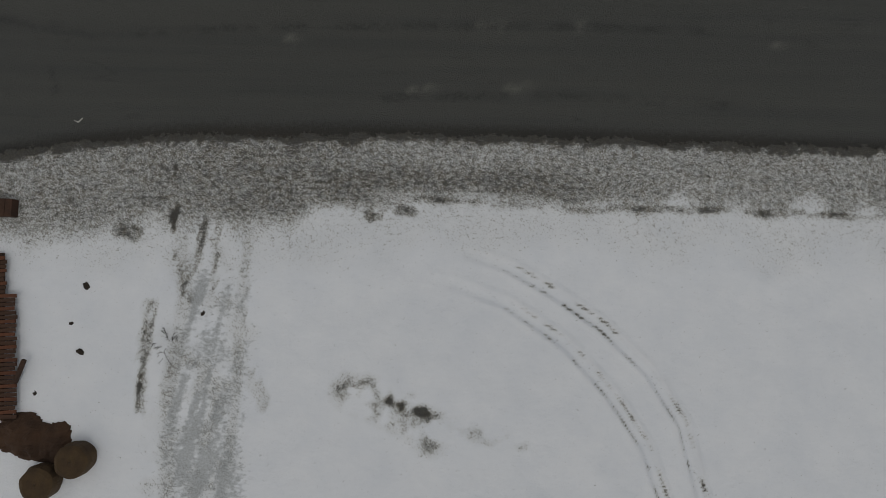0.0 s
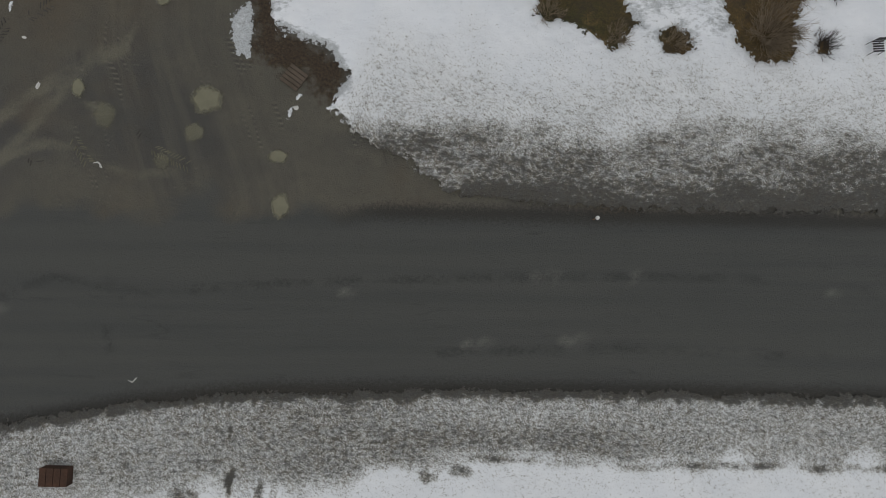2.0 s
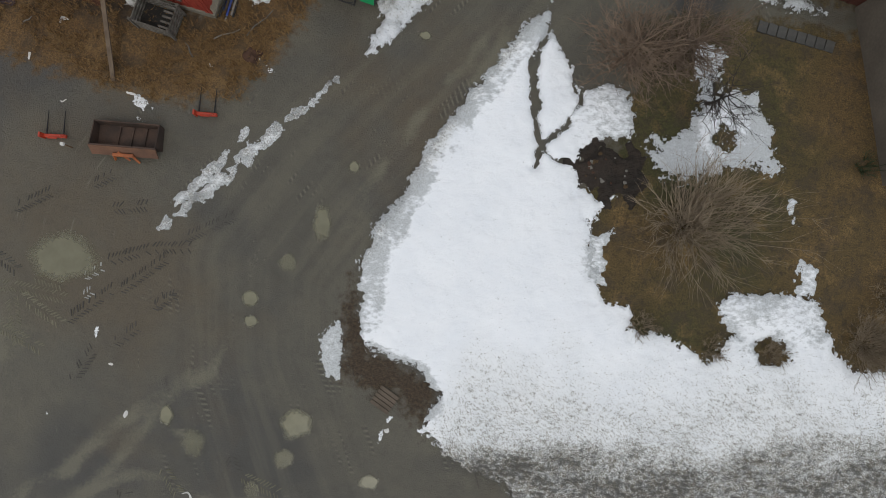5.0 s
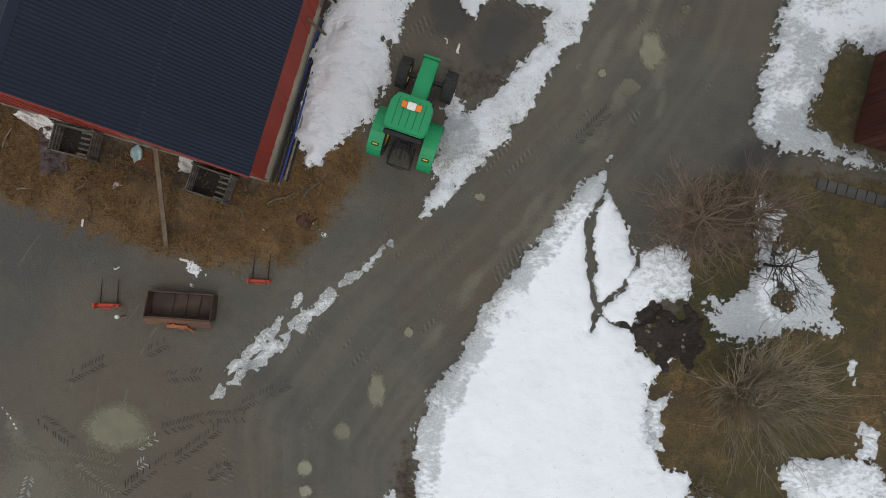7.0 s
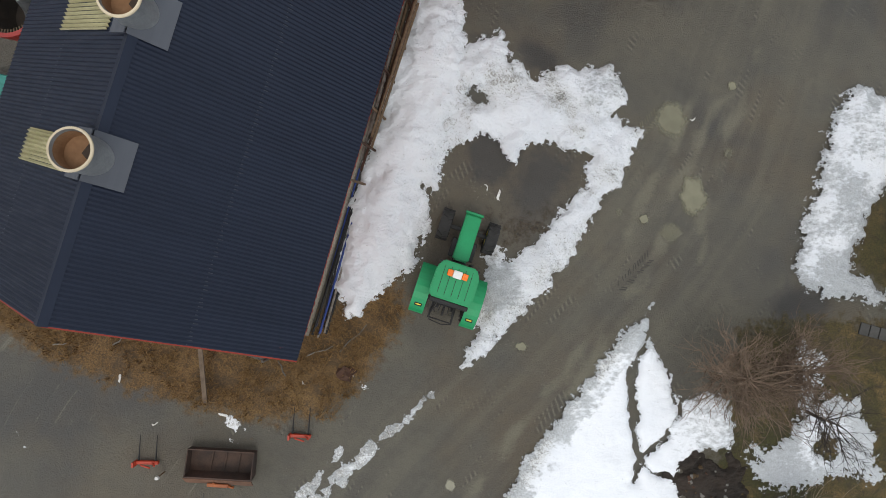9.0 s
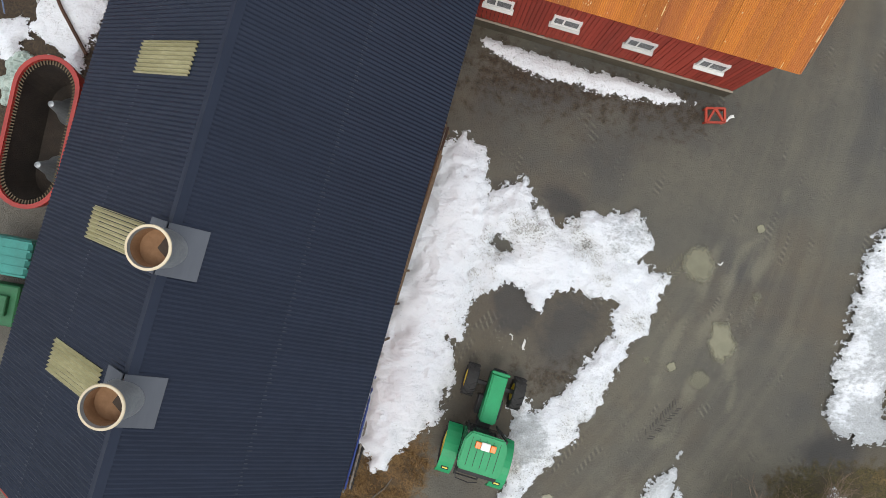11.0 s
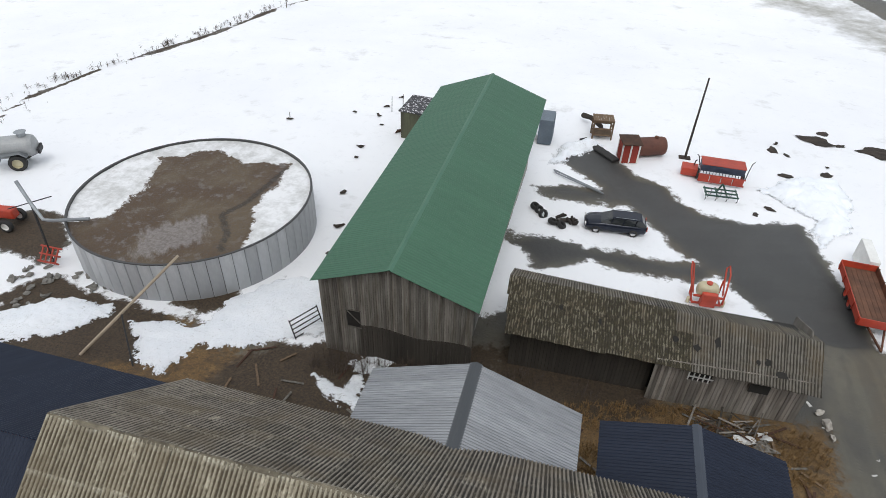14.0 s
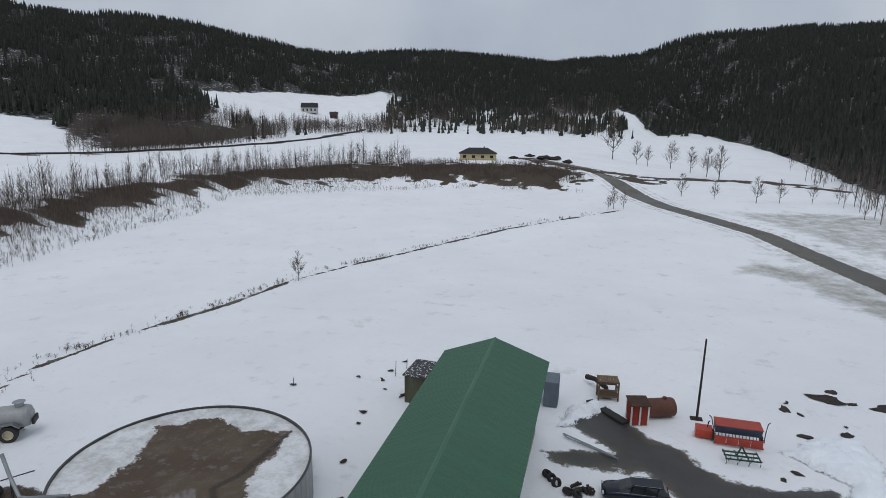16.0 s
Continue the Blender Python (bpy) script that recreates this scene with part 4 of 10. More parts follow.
RINGS = [(-6.3, 29.1, 1.3), (-5.7, 29.7, 0.9), (-3.0, 23.1, 0.5), (2.8, 23.5, 0.72), (0.2, 22.9, 0.55), (6.8, 25.1, 1.35), (9.3, 25.3, 0.3), (9.0, 27.8, 0.35), (7.2, 27.4, 0.9)]
CRACK_3 = [(-9.25, 29.25), (-8.65, 28.95), (-8.0, 28.9)]


def melt(x, y):
    x, y = x + 0.22 * vnoise(x, y, 0.5, 31), y + 0.22 * vnoise(x, y, 0.5, 32)
    w = 0.10 + 0.10 * vnoise(x, y, 0.6, 3)
    rings = [np.hypot(x - cx, y - cy) - r for cx, cy, r in RINGS]
    return np.minimum.reduce([(along(x, y, CRACK) - w - 0.05) * 2.5, (along(x, y, CRACK_2) - w) * 2.5, (along(x, y, CRACK_3) - w * 0.7) * 2.5] + rings)


def garden_dirt(x, y):
    g = -road_gap(x, y)
    band = 0.24 * (1 - smooth(0.3, 1.6, g + 0.8 * fbm(x, y, 3, 4, 6))) + 0.36 * (1 - smooth(2.4, 4.8, g + 1.3 * fbm(x, y, 1.3, 5, 16))) + 0.37 * (1 - smooth(4.6, 10.2, g + 1.6 * fbm(x, y, 2.0, 4, 26)))
    band = (band + 0.14 * fbm(x + 0.27 * y, (y - 0.27 * x) * 3.0, 2.0, 4, 3) * smooth(6, 3, g)) * smooth(-11.5, -9.5, x)
    edge = 0.48 * smooth(0.8, 0.1, along(x, y, [(-15.3, 22.6), (-14.5, 25.7), (-13.1, 30.4), (-11.6, 33.8), (-10.6, 35.8)]))
    return np.maximum(band, edge)


def garden_ice(x, y):
    d = along(x, y, [(-14.9, 20.4), (-15.2, 22.6), (-14.5, 25.7), (-13.1, 30.4), (-11.5, 33.8), (-10.6, 35.8)])
    return 1.0 * smooth(1.3, 0.7, d + 0.4 * fbm(x, y, 1.0, 3, 12)) * smooth(-0.3, 0.2, d) * (0.68 + 0.9 * fbm(x, y, 0.7, 4, 18)) + 0.8 * smooth(0.7, 0.2, along(x, y, [(-13.9, 18.7), (-11.6, 18.5), (-10.7, 17.2)])) + 0.5 * smooth(3.0, 0.5, np.hypot(x + 6.5, y - 31.5)) + 0.6 * np.clip(1.5 * inside(x, y, [(-0.4, 26), (2, 26.6), (5.2, 27), (5.8, 25.5), (4.9, 23.6), (1.6, 22.6), (0.2, 23.6)]), 0, 1) * (0.75 + fbm(x, y, 0.8, 4, 20)) + 0.6 * smooth(1.3, 0.2, np.hypot(x + 5.7, y - 25.2))


snow("garden_snow", "melting snow over the garden, gritty towards the road", GARDEN_SNOW, 0.3, 0.09, 0.5, 0.07, cut=(melt,), dirt=garden_dirt, ice=garden_ice, fringe=0.55)
snow("snow_round_tree", "thin melting snow under a bare tree", TREE_SNOW, 0.14, 0.08, 0.7, 0.05, cut=(lambda x, y: np.hypot(x + 1.7, y - 32.0) - 0.3,), ice=lambda x, y: 0.32 + 0.6 * smooth(0.7, 1.6, np.hypot(x + 1.9, y - 32.2)), fringe=0.9)
for patch in ([(-6.5, 26.2), (-5.3, 26.6), (-5.0, 24.3), (-5.9, 24.0)], [(1.5, 30.5), (2.3, 30.4), (2.7, 29.2), (2.2, 29.1)], [(3.0, 28.1), (3.9, 27.6), (4.1, 26.5), (3.3, 26.3)]):
    snow("thin_ice", "thin grey remains of ice on the wintered lawn", patch, 0.06, 0.07, 0.6, 0.03, ice=lambda x, y: 0.62 + 0 * x, soft=0.15)
snow("verge_snow", "scrap of grey icy snow on the road verge", VERGE_SNOW, 0.1, 0.1, 0.3, 0.05, ice=lambda x, y: 0.8 + 0 * x, dirt=lambda x, y: 0.3 + 0 * x)
snow("snow_strip", "thin strip of rutted snow left in the gravel", STRIP_A, 0.06, 0.06, 0.58, 0.09, dirt=lambda x, y: 0.58 + 0.3 * fbm(x, y, 0.6, 3, 4), ice=lambda x, y: 0.5 + 0 * x, soft=0.15)
snow("snow_strip", "thin strip of rutted snow left in the gravel", STRIP_B, 0.06, 0.06, 0.58, 0.09, dirt=lambda x, y: 0.58 + 0.3 * fbm(x, y, 0.6, 3, 4), ice=lambda x, y: 0.5 + 0 * x, soft=0.15)
snow("snow_bank", "high bank of lumpy snow slid from the barn roof", BANK, 0.75, 0.08, 0.5, 0.19, dirt=lambda x, y: 0.06 + 0.3 * smooth(-22, -21, x) * (0.4 + fbm(x, y, 1, 3, 2)), soft=0.8)
snow("ploughed_snow", "ploughed ridge of snow round the parked tractor", ARCH, 0.45, 0.075, 0.6, 0.2, dirt=lambda x, y: 0.17 + 0.65 * fbm(x, y, 1.2, 4, 9) + 0.08 * smooth(2.2, 0.6, np.hypot(x + 18.6, y - 42.6)), ice=lambda x, y: 0.04 + 0.9 * smooth(1.6, 0.6, np.hypot(x + 17.3, y - 34.6)) + 0.5 * smooth(1.3, 0.4, np.hypot(x + 15.3, y - 43.9)), cut=(lambda x, y: np.hypot((x + 20.2), (y - 42.3) * 1.3) - 0.42,), soft=0.55)
snow("ploughed_snow", "ploughed bank of wet snow at the lawn's edge", NE_SNOW, 0.4, 0.08, 0.6, 0.17, dirt=lambda x, y: 0.08 + 0.4 * fbm(x, y, 1.0, 4, 6), ice=lambda x, y: 0.05 + 0.5 * smooth(2.2, 0.2, np.abs(x + 4.0)) + 0.9 * fbm(x, y, 0.9, 4, 5) + 0.55 * smooth(-3.6, -2.6, x) * smooth(44.5, 42.5, y), soft=0.5, fringe=0.7)
snow("snow_under_eaves", "narrow snow ridge along the red barn wall", WALL_SNOW, 0.35, 0.1, 0.3, 0.15, dirt=lambda x, y: 0.2 + 0 * x)
snow("snow_heap", "melting snow heaps behind the barn", WEST_SNOW, 0.4, 0.1, 0.6, 0.18, dirt=lambda x, y: 0.08 + 0.4 * fbm(x, y, 1.2, 3, 8))
snow("snow_heap", "melting snow heaps behind the barn", WEST_SNOW_2, 0.4, 0.1, 0.6, 0.18, dirt=lambda x, y: 0.08 + 0.4 * fbm(x, y, 1.2, 3, 8))
snow("snow_patch", "patch of trodden snow by the slurry tank", N1, 0.3, 0.18, 0.7, 0.15, dirt=lambda x, y: 0.15 + 0 * x)
snow("snow_patch", "patch of snow on the rough ground", N2, 0.25, 0.18, 0.6, 0.12, dirt=lambda x, y: 0.2 + 0 * x)
snow("snow_patch", "patch of snow on the earth bank by the tank", [(-58.7, 66.9), (-58.7, 69.0), (-56.8, 71.0), (-53.5, 71.0), (-53.5, 70.1), (-55.5, 67.4)], 0.25, 0.12, 0.5, 0.15, dirt=lambda x, y: 0.12 + 0 * x)
snow("snow_patch", "thin snow along the shed gable", [(-37.3, 70.9), (-36.0, 70.3), (-34.9, 71.7), (-31.9, 72.2), (-31.8, 73.2), (-35.5, 72.6)], 0.15, 0.1, 0.8, 0.12, dirt=lambda x, y: 0.3 + 0 * x)
snow("snow_pile", "rounded pile of ploughed snow at the yard's edge", [(-10.4, 101.2), (-6.6, 104.8), (-3.0, 105.4), (-2.9, 101.1), (-4.7, 95.8), (-7.2, 92.6), (-6.7, 97.2), (-8.3, 98.9)], 0.9, 0.2, 0.8, 0.35, dirt=lambda x, y: 0.03 + 0.25 * fbm(x, y, 1.5, 4, 9), soft=1.2)
snow("snow_pile", "rounded pile of ploughed snow behind the hall", [(-29.3, 100.2), (-28.3, 104.6), (-26.4, 106.8), (-24.4, 105.9), (-26.2, 103.6), (-28.2, 100.6)], 1.1, 0.2, 0.6, 0.4, dirt=lambda x, y: 0.08 + 0.4 * fbm(x, y, 1.5, 4, 9), soft=1.2)
snow("snow_patch", "patch of snow between the sheds", N3, 0.2, 0.14, 0.6, 0.12, dirt=lambda x, y: 0.25 + 0 * x)

# ---- roofs and walls ----
def rib_sheet(name, width, length, pitch, amp, material, shape="wave", bend=0.0):
    """One profiled roofing sheet: ribs run down the slope (local y), width along local x, its underside a little below."""
    n = max(int(round(width / pitch)), 1)
    if shape == "wave":
        prof = [(i / 4 * pitch, amp * math.sin(i * math.pi / 2)) for i in range(4 * n + 1)]
    else:
        prof = []
        for i in range(n):
            prof += [(i * pitch, 0), (i * pitch + 0.55 * pitch, 0), (i * pitch + 0.68 * pitch, amp), (i * pitch + 0.88 * pitch, amp)]
        prof.append((n * pitch, 0))
    k = width / prof[-1][0]
    bm = bmesh.new()
    rows = []
    for y, dz in ((0, 0.0), (length, 0.0), (length, -0.02), (0, -0.02)):
        rows.append([bm.verts.new((x * k, y, z + dz)) for x, z in prof])
    for a, b in ((0, 1), (1, 2), (2, 3), (3, 0)):
        for i in range(len(prof) - 1):
            bm.faces.new((rows[a][i], rows[a][i + 1], rows[b][i + 1], rows[b][i]))
    me = bpy.data.meshes.new(name)
    bm.to_mesh(me)
    bm.free()
    me.materials.append(material)
    return me


def slope_frame(origin, along_dir, down_dir):
    a, d = Vector(along_dir).normalized(), Vector(down_dir).normalized()
    n = a.cross(d)
    if n.z < 0:
        n = -n
    m = Matrix((a, d, n)).transposed().to_4x4()
    m.translation = Vector(origin)
    return m


def sheeted(parent, base, width, length, cols, rows, pitch, amp, material, shape="wave", name="roof_sheet", lap=0.06, rng=None, skip=(), jitter=0.0):
    """Covers a slope with overlapping sheets, each its own piece on one shared mesh."""
    w, l = width / cols, length / rows
    material = list(material) if isinstance(material, (list, tuple)) else [material]
    meshes = [rib_sheet(name, w, l + lap, pitch, amp, mat, shape) for mat in material]
    rng = rng or random.Random(3)
    for j in range(rows):
        for i in range(cols):
            if (i, j) in skip:
                continue
            o = bpy.data.objects.new(name, rng.choice(meshes) if len(meshes) > 1 else meshes[0])
            scene.collection.objects.link(o)
            o.parent = parent
            o.matrix_basis = base @ pose(i * w + rng.uniform(-jitter, jitter), j * l, 0.012 * (rows - j), 0, 0, rng.uniform(-jitter, jitter) * 10)


def sheet_paint(name, base, dark, rough=0.45, metal=0.0, streak=0.35, seam=0.25, gloss=0.5):
    m, nt, bsdf = shader(name)
    vec = coords(nt, (2.2, 0.22, 1))
    run = noise_of(nt, vec, 1.4, 6.0, 0.7)
    blot = noise_of(nt, coords(nt), 0.7, 5.0)
    col = mixed(nt, remap(nt, run, 0.35, 0.7, 0.0, streak), base, dark)
    col = mixed(nt, remap(nt, blot, 0.4, 0.7, 0.0, 0.4), col, dark)
    info = nt.nodes.new("ShaderNodeObjectInfo")
    hsv = node(nt, "ShaderNodeHueSaturation")
    nt.links.new(remap(nt, info.outputs["Random"], 0, 1, 1 - seam / 2, 1 + seam / 2), hsv.inputs["Value"])
    nt.links.new(col, hsv.inputs["Color"])
    nt.links.new(hsv.outputs["Color"], bsdf.inputs["Base Color"])
    nt.links.new(remap(nt, run, 0.3, 0.7, rough - 0.1, rough + 0.15), bsdf.inputs["Roughness"])
    bsdf.inputs["Metallic"].default_value = metal
    bsdf.inputs["Specular IOR Level"].default_value = gloss
    bumped(nt, bsdf, run, 0.12, 0.01)
    return m


def rust_sheet():
    """Galvanised sheets gone orange rib by rib; bare bluish zinc is left in upright runs, most of all near the ridge."""
    m, nt, bsdf = shader("rusted_zinc")
    spot = nt.nodes.new("ShaderNodeNewGeometry").outputs["Position"]
    sep = nt.nodes.new("ShaderNodeSeparateXYZ")
    nt.links.new(spot, sep.inputs["Vector"])

    def plus(*terms):
        total = terms[0]
        for v in terms[1:]:
            total = maths(nt, "ADD", total, v)
        return total

    def times(v, k):
        return maths(nt, "MULTIPLY", v, k)

    def strip(width, offset):
        """A value of its own for every run of ribs."""
        n = nt.nodes.new("ShaderNodeTexWhiteNoise")
        n.noise_dimensions = "1D"
        nt.links.new(maths(nt, "FLOOR", maths(nt, "DIVIDE", maths(nt, "ADD", sep.outputs["X"], offset), width)), n.inputs["W"])
        return maths(nt, "SUBTRACT", n.outputs["Value"], 0.5)

    def ribbed(step, across, down, detail, rough, shift=0.0):
        """Wear that keeps to single flanks of the ribs and breaks off along them."""
        v = nt.nodes.new("ShaderNodeCombineXYZ")
        nt.links.new(times(maths(nt, "FLOOR", maths(nt, "DIVIDE", plus(sep.outputs["X"], 50.0 + shift), step)), step * across), v.inputs["X"])
        nt.links.new(times(sep.outputs["Y"], down), v.inputs["Y"])
        return maths(nt, "SUBTRACT", noise_of(nt, v.outputs["Vector"], 1.0, detail, rough), 0.5)

    wide, mid, thin = strip(0.74, 40.0), strip(0.266, 40.02), strip(0.114, 40.06)
    flank, fleck, slow = ribbed(0.038, 9.0, 2.4, 4.0, 0.7), ribbed(0.038, 21.0, 6.0, 3.0, 0.65, 7.0), ribbed(0.038, 1.5, 0.6, 4.0, 0.6, 3.0)
    up = plus(remap(nt, sep.outputs["Z"], 7.45, 8.1, -1.15, 0.12), remap(nt, sep.outputs["Z"], 8.1, 9.5, 0.0, 0.25))
    top = plus(up, times(wide, 0.3), times(mid, 0.55), times(thin, 0.45), times(flank, 2.3), times(fleck, 1.5), times(slow, 0.9))
    west = plus(times(wide, 0.9), times(mid, 0.75), times(thin, 0.35), times(flank, 1.9), times(fleck, 1.8), remap(nt, sep.outputs["Z"], 5.0, 9.5, -0.50, 0.24))
    mask = remap(nt, plus(sep.outputs["X"], times(wide, 1.6)), -21.4, -22.4)
    inner = nt.nodes.new("ShaderNodeMix")
    nt.links.new(mask, inner.inputs["Factor"])
    nt.links.new(top, inner.inputs["A"])
    nt.links.new(west, inner.inputs["B"])
    amount = inner.outputs["Result"]
    zinc = mixed(nt, remap(nt, slow, -0.2, 0.2), (0.52, 0.575, 0.64), (0.43, 0.47, 0.515))
    zinc = mixed(nt, remap(nt, flank, 0.12, 0.2, 0.0, 0.4), zinc, (0.33, 0.35, 0.37))
    # every sheet has rusted to a tone of its own
    tone = mixed(nt, remap(nt, plus(wide, times(mid, 0.5), times(slow, 0.8)), -0.4, 0.4), (0.50, 0.172, 0.018), (0.32, 0.102, 0.028))
    tone = mixed(nt, remap(nt, plus(slow, times(thin, 0.3)), 0.02, 0.26, 0.0, 0.5), tone, (0.55, 0.20, 0.024))
    hue = node(nt, "ShaderNodeHueSaturation")
    nt.links.new(remap(nt, nt.nodes.new("ShaderNodeObjectInfo").outputs["Random"], 0, 1, 0.82, 1.16), hue.inputs["Value"])
    nt.links.new(tone, hue.inputs["Color"])
    tone = hue.outputs["Color"]
    # pale peeling flecks along some ribs
    salt = plus(times(fleck, 2.3), times(flank, 0.9), times(mid, 1.0), times(thin, 0.5), remap(nt, sep.outputs["X"], -20.0, -23.5, -0.40, 0.0))
    tone = mixed(nt, remap(nt, salt, 0.37, 0.43, 0.0, 0.92), tone, (0.74, 0.58, 0.34))
    tone = mixed(nt, remap(nt, salt, -0.62, -0.75, 0.0, 0.16), tone, (0.14, 0.045, 0.016))
    seamline = plus(times(ribbed(0.038, 17.0, 0.8, 5.0, 0.62, 11.0), 3.0), times(thin, 0.5), times(wide, 0.35))
    tone = mixed(nt, remap(nt, seamline, 0.52, 0.60, 0.0, 0.8), tone, (0.72, 0.50, 0.22))
    # rib troughs painted darker for the shading the shallow profile lacks
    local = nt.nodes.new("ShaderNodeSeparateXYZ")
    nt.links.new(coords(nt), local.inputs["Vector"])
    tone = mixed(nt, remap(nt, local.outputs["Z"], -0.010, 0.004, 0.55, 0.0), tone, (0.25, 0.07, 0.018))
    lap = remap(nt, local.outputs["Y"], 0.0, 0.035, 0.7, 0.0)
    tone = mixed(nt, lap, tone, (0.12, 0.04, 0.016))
    fac = remap(nt, amount, 0.0, 0.03)
    # a dark rim where zinc gives way
    tone = mixed(nt, remap(nt, amount, -0.10, -0.01, 0.0, 0.45), tone, (0.22, 0.085, 0.03))
    col = mixed(nt, fac, tone, zinc)
    nt.links.new(col, bsdf.inputs["Base Color"])
    nt.links.new(remap(nt, fac, 0, 1, 0.85, 0.5), bsdf.inputs["Roughness"])
    bumped(nt, bsdf, fleck, 0.15, 0.004)
    return m


def cement_sheet(name, pale, dark, moss, lichen=0.5, cover=0.0, rot=0.0):
    """Corrugated fibre cement: worn pale crests, troughs painted dark with moss and shade, specks of lichen."""
    m, nt, bsdf = shader(name)
    spot = nt.nodes.new("ShaderNodeNewGeometry").outputs["Position"]
    mp = node(nt, "ShaderNodeMapping", Scale=(4.0, 0.7, 0.7))
    nt.links.new(spot, mp.inputs["Vector"])
    run = noise_of(nt, mp.outputs["Vector"], 1.0, 8.0, 0.75)
    blot, speck = noise_of(nt, spot, 3.0, 7.0, 0.75), noise_of(nt, spot, 11.0, 8.0, 0.8)
    col = mixed(nt, remap(nt, run, 0.34, 0.66), pale, dark)
    col = mixed(nt, remap(nt, speck, 0.56, 0.64, 0.0, lichen), col, (0.60, 0.58, 0.46))
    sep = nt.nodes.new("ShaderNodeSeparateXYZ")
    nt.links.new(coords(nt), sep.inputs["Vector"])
    # troughs darkened by sheet height: moss, and rib shade put into the colour
    trough_dark = maths(nt, "ADD", sep.outputs["Z"], maths(nt, "MULTIPLY", maths(nt, "SUBTRACT", blot, 0.5), -0.075))
    trough_dark = maths(nt, "ADD", trough_dark, maths(nt, "MULTIPLY", maths(nt, "SUBTRACT", speck, 0.5), -0.05))
    col = mixed(nt, remap(nt, trough_dark, -0.012 + cover, 0.012 + cover, 0.97, 0.0), col, moss)
    # brown algae in broad drifts, pale crusts of lichen that run down from the ridge
    col = mixed(nt, remap(nt, noise_of(nt, spot, 0.6, 5.0, 0.65), 0.48, 0.66, 0.0, 0.55), col, (0.12, 0.092, 0.055))
    crust = maths(nt, "MULTIPLY", remap(nt, run, 0.55, 0.62), remap(nt, noise_of(nt, spot, 1.1, 5.0, 0.7), 0.46, 0.60))
    col = mixed(nt, maths(nt, "MULTIPLY", crust, lichen), col, (0.62, 0.57, 0.44))
    # dark side joints and lichened laps
    col = mixed(nt, remap(nt, sep.outputs["X"], 0.018, 0.042, 0.85, 0.0), col, (0.03, 0.025, 0.018))
    col = mixed(nt, maths(nt, "MULTIPLY", remap(nt, sep.outputs["Y"], 0.06, 0.24, lichen * 0.9, 0.0), maths(nt, "MULTIPLY", remap(nt, speck, 0.42, 0.56), remap(nt, blot, 0.42, 0.55))), col, (0.60, 0.58, 0.47))
    # clumps of black moss on the oldest sheets
    tall = node(nt, "ShaderNodeMapping", Scale=(3.6, 1.5, 1.5))
    nt.links.new(spot, tall.inputs["Vector"])
    col = mixed(nt, remap(nt, noise_of(nt, tall.outputs["Vector"], 1.9, 5.0, 0.66), 0.455, 0.50, 0.0, rot), col, mixed(nt, remap(nt, speck, 0.4, 0.6), (0.016, 0.014, 0.009), (0.055, 0.045, 0.022)))
    info = nt.nodes.new("ShaderNodeObjectInfo")
    hsv = node(nt, "ShaderNodeHueSaturation")
    nt.links.new(remap(nt, info.outputs["Random"], 0, 1, 0.88, 1.12), hsv.inputs["Value"])
    nt.links.new(col, hsv.inputs["Color"])
    nt.links.new(hsv.outputs["Color"], bsdf.inputs["Base Color"])
    bsdf.inputs["Roughness"].default_value = 0.9
    bumped(nt, bsdf, speck, 0.4, 0.02)
    return m


def board_wall(bm, p, q, z0, z1, n_boards, depth=0.03, gable=None, gap=0.012, seed=1, top=None):
    """Upright boards from p to q, each its own plank, proud by turns; gable(x along 0..1) gives the top."""
    rng = random.Random(seed)
    p, q = Vector((*p, 0)), Vector((*q, 0))
    d = q - p
    n = Vector((d.y, -d.x, 0)).normalized()
    for i in range(n_boards):
        a, b = (i + gap) / n_boards, (i + 1 - gap) / n_boards
        ta = top((a + b) / 2) if top else z1
        off = rng.choice((0.0, 0.012, 0.02))
        v = []
        for s, zt in ((a, top(a) if top else z1), (b, top(b) if top else z1)):
            v.append((p + d * s, zt))
        lo = z0 + rng.uniform(0, 0.08)
        pts = [v[0][0], v[1][0], v[1][0], v[0][0]]
        zs = [lo, lo, v[1][1], v[0][1]]
        front = [bm.verts.new((pt + n * (depth + off)).to_tuple()[:2] + (z,)) for pt, z in zip(pts, zs)]
        back = [bm.verts.new((pt - n * 0.02).to_tuple()[:2] + (z,)) for pt, z in zip(pts, zs)]
        bm.faces.new(front)
        bm.faces.new(back[::-1])
        for k in range(4):
            bm.faces.new((front[k], back[k], back[(k + 1) % 4], front[(k + 1) % 4]))
    return bm


def boards(parent, material, p, q, z0, z1, n_boards, seed=1, top=None):
    """A boarded wall whose planks are pieces of their own."""
    for i in range(n_boards):
        u, v = Vector(p).lerp(Vector(q), i / n_boards), Vector(p).lerp(Vector(q), (i + 1) / n_boards)
        bm = bmesh.new()
        board_wall(bm, u, v, z0, z1, 1, seed=seed * 100 + i, gap=0.05, top=(lambda s, i=i: top((i + s) / n_boards)) if top else None)
        part("board", bm, material, parent)


BLUE_ROOF = sheet_paint("dark_blue_roof", (0.0178, 0.0240, 0.0415), (0.0125, 0.0168, 0.0285), 0.5, 0.0, 0.35, 0.10, 0.16)
GREEN_ROOF = sheet_paint("green_roof", (0.038, 0.114, 0.064), (0.028, 0.088, 0.051), 0.5, 0.0, 0.25, 0.08)
GREY_ROOF = sheet_paint("bare_aluzinc_roof", (0.36, 0.37, 0.385), (0.19, 0.20, 0.215), 0.42, 0.2, 0.7, 0.22)
RUST = rust_sheet()
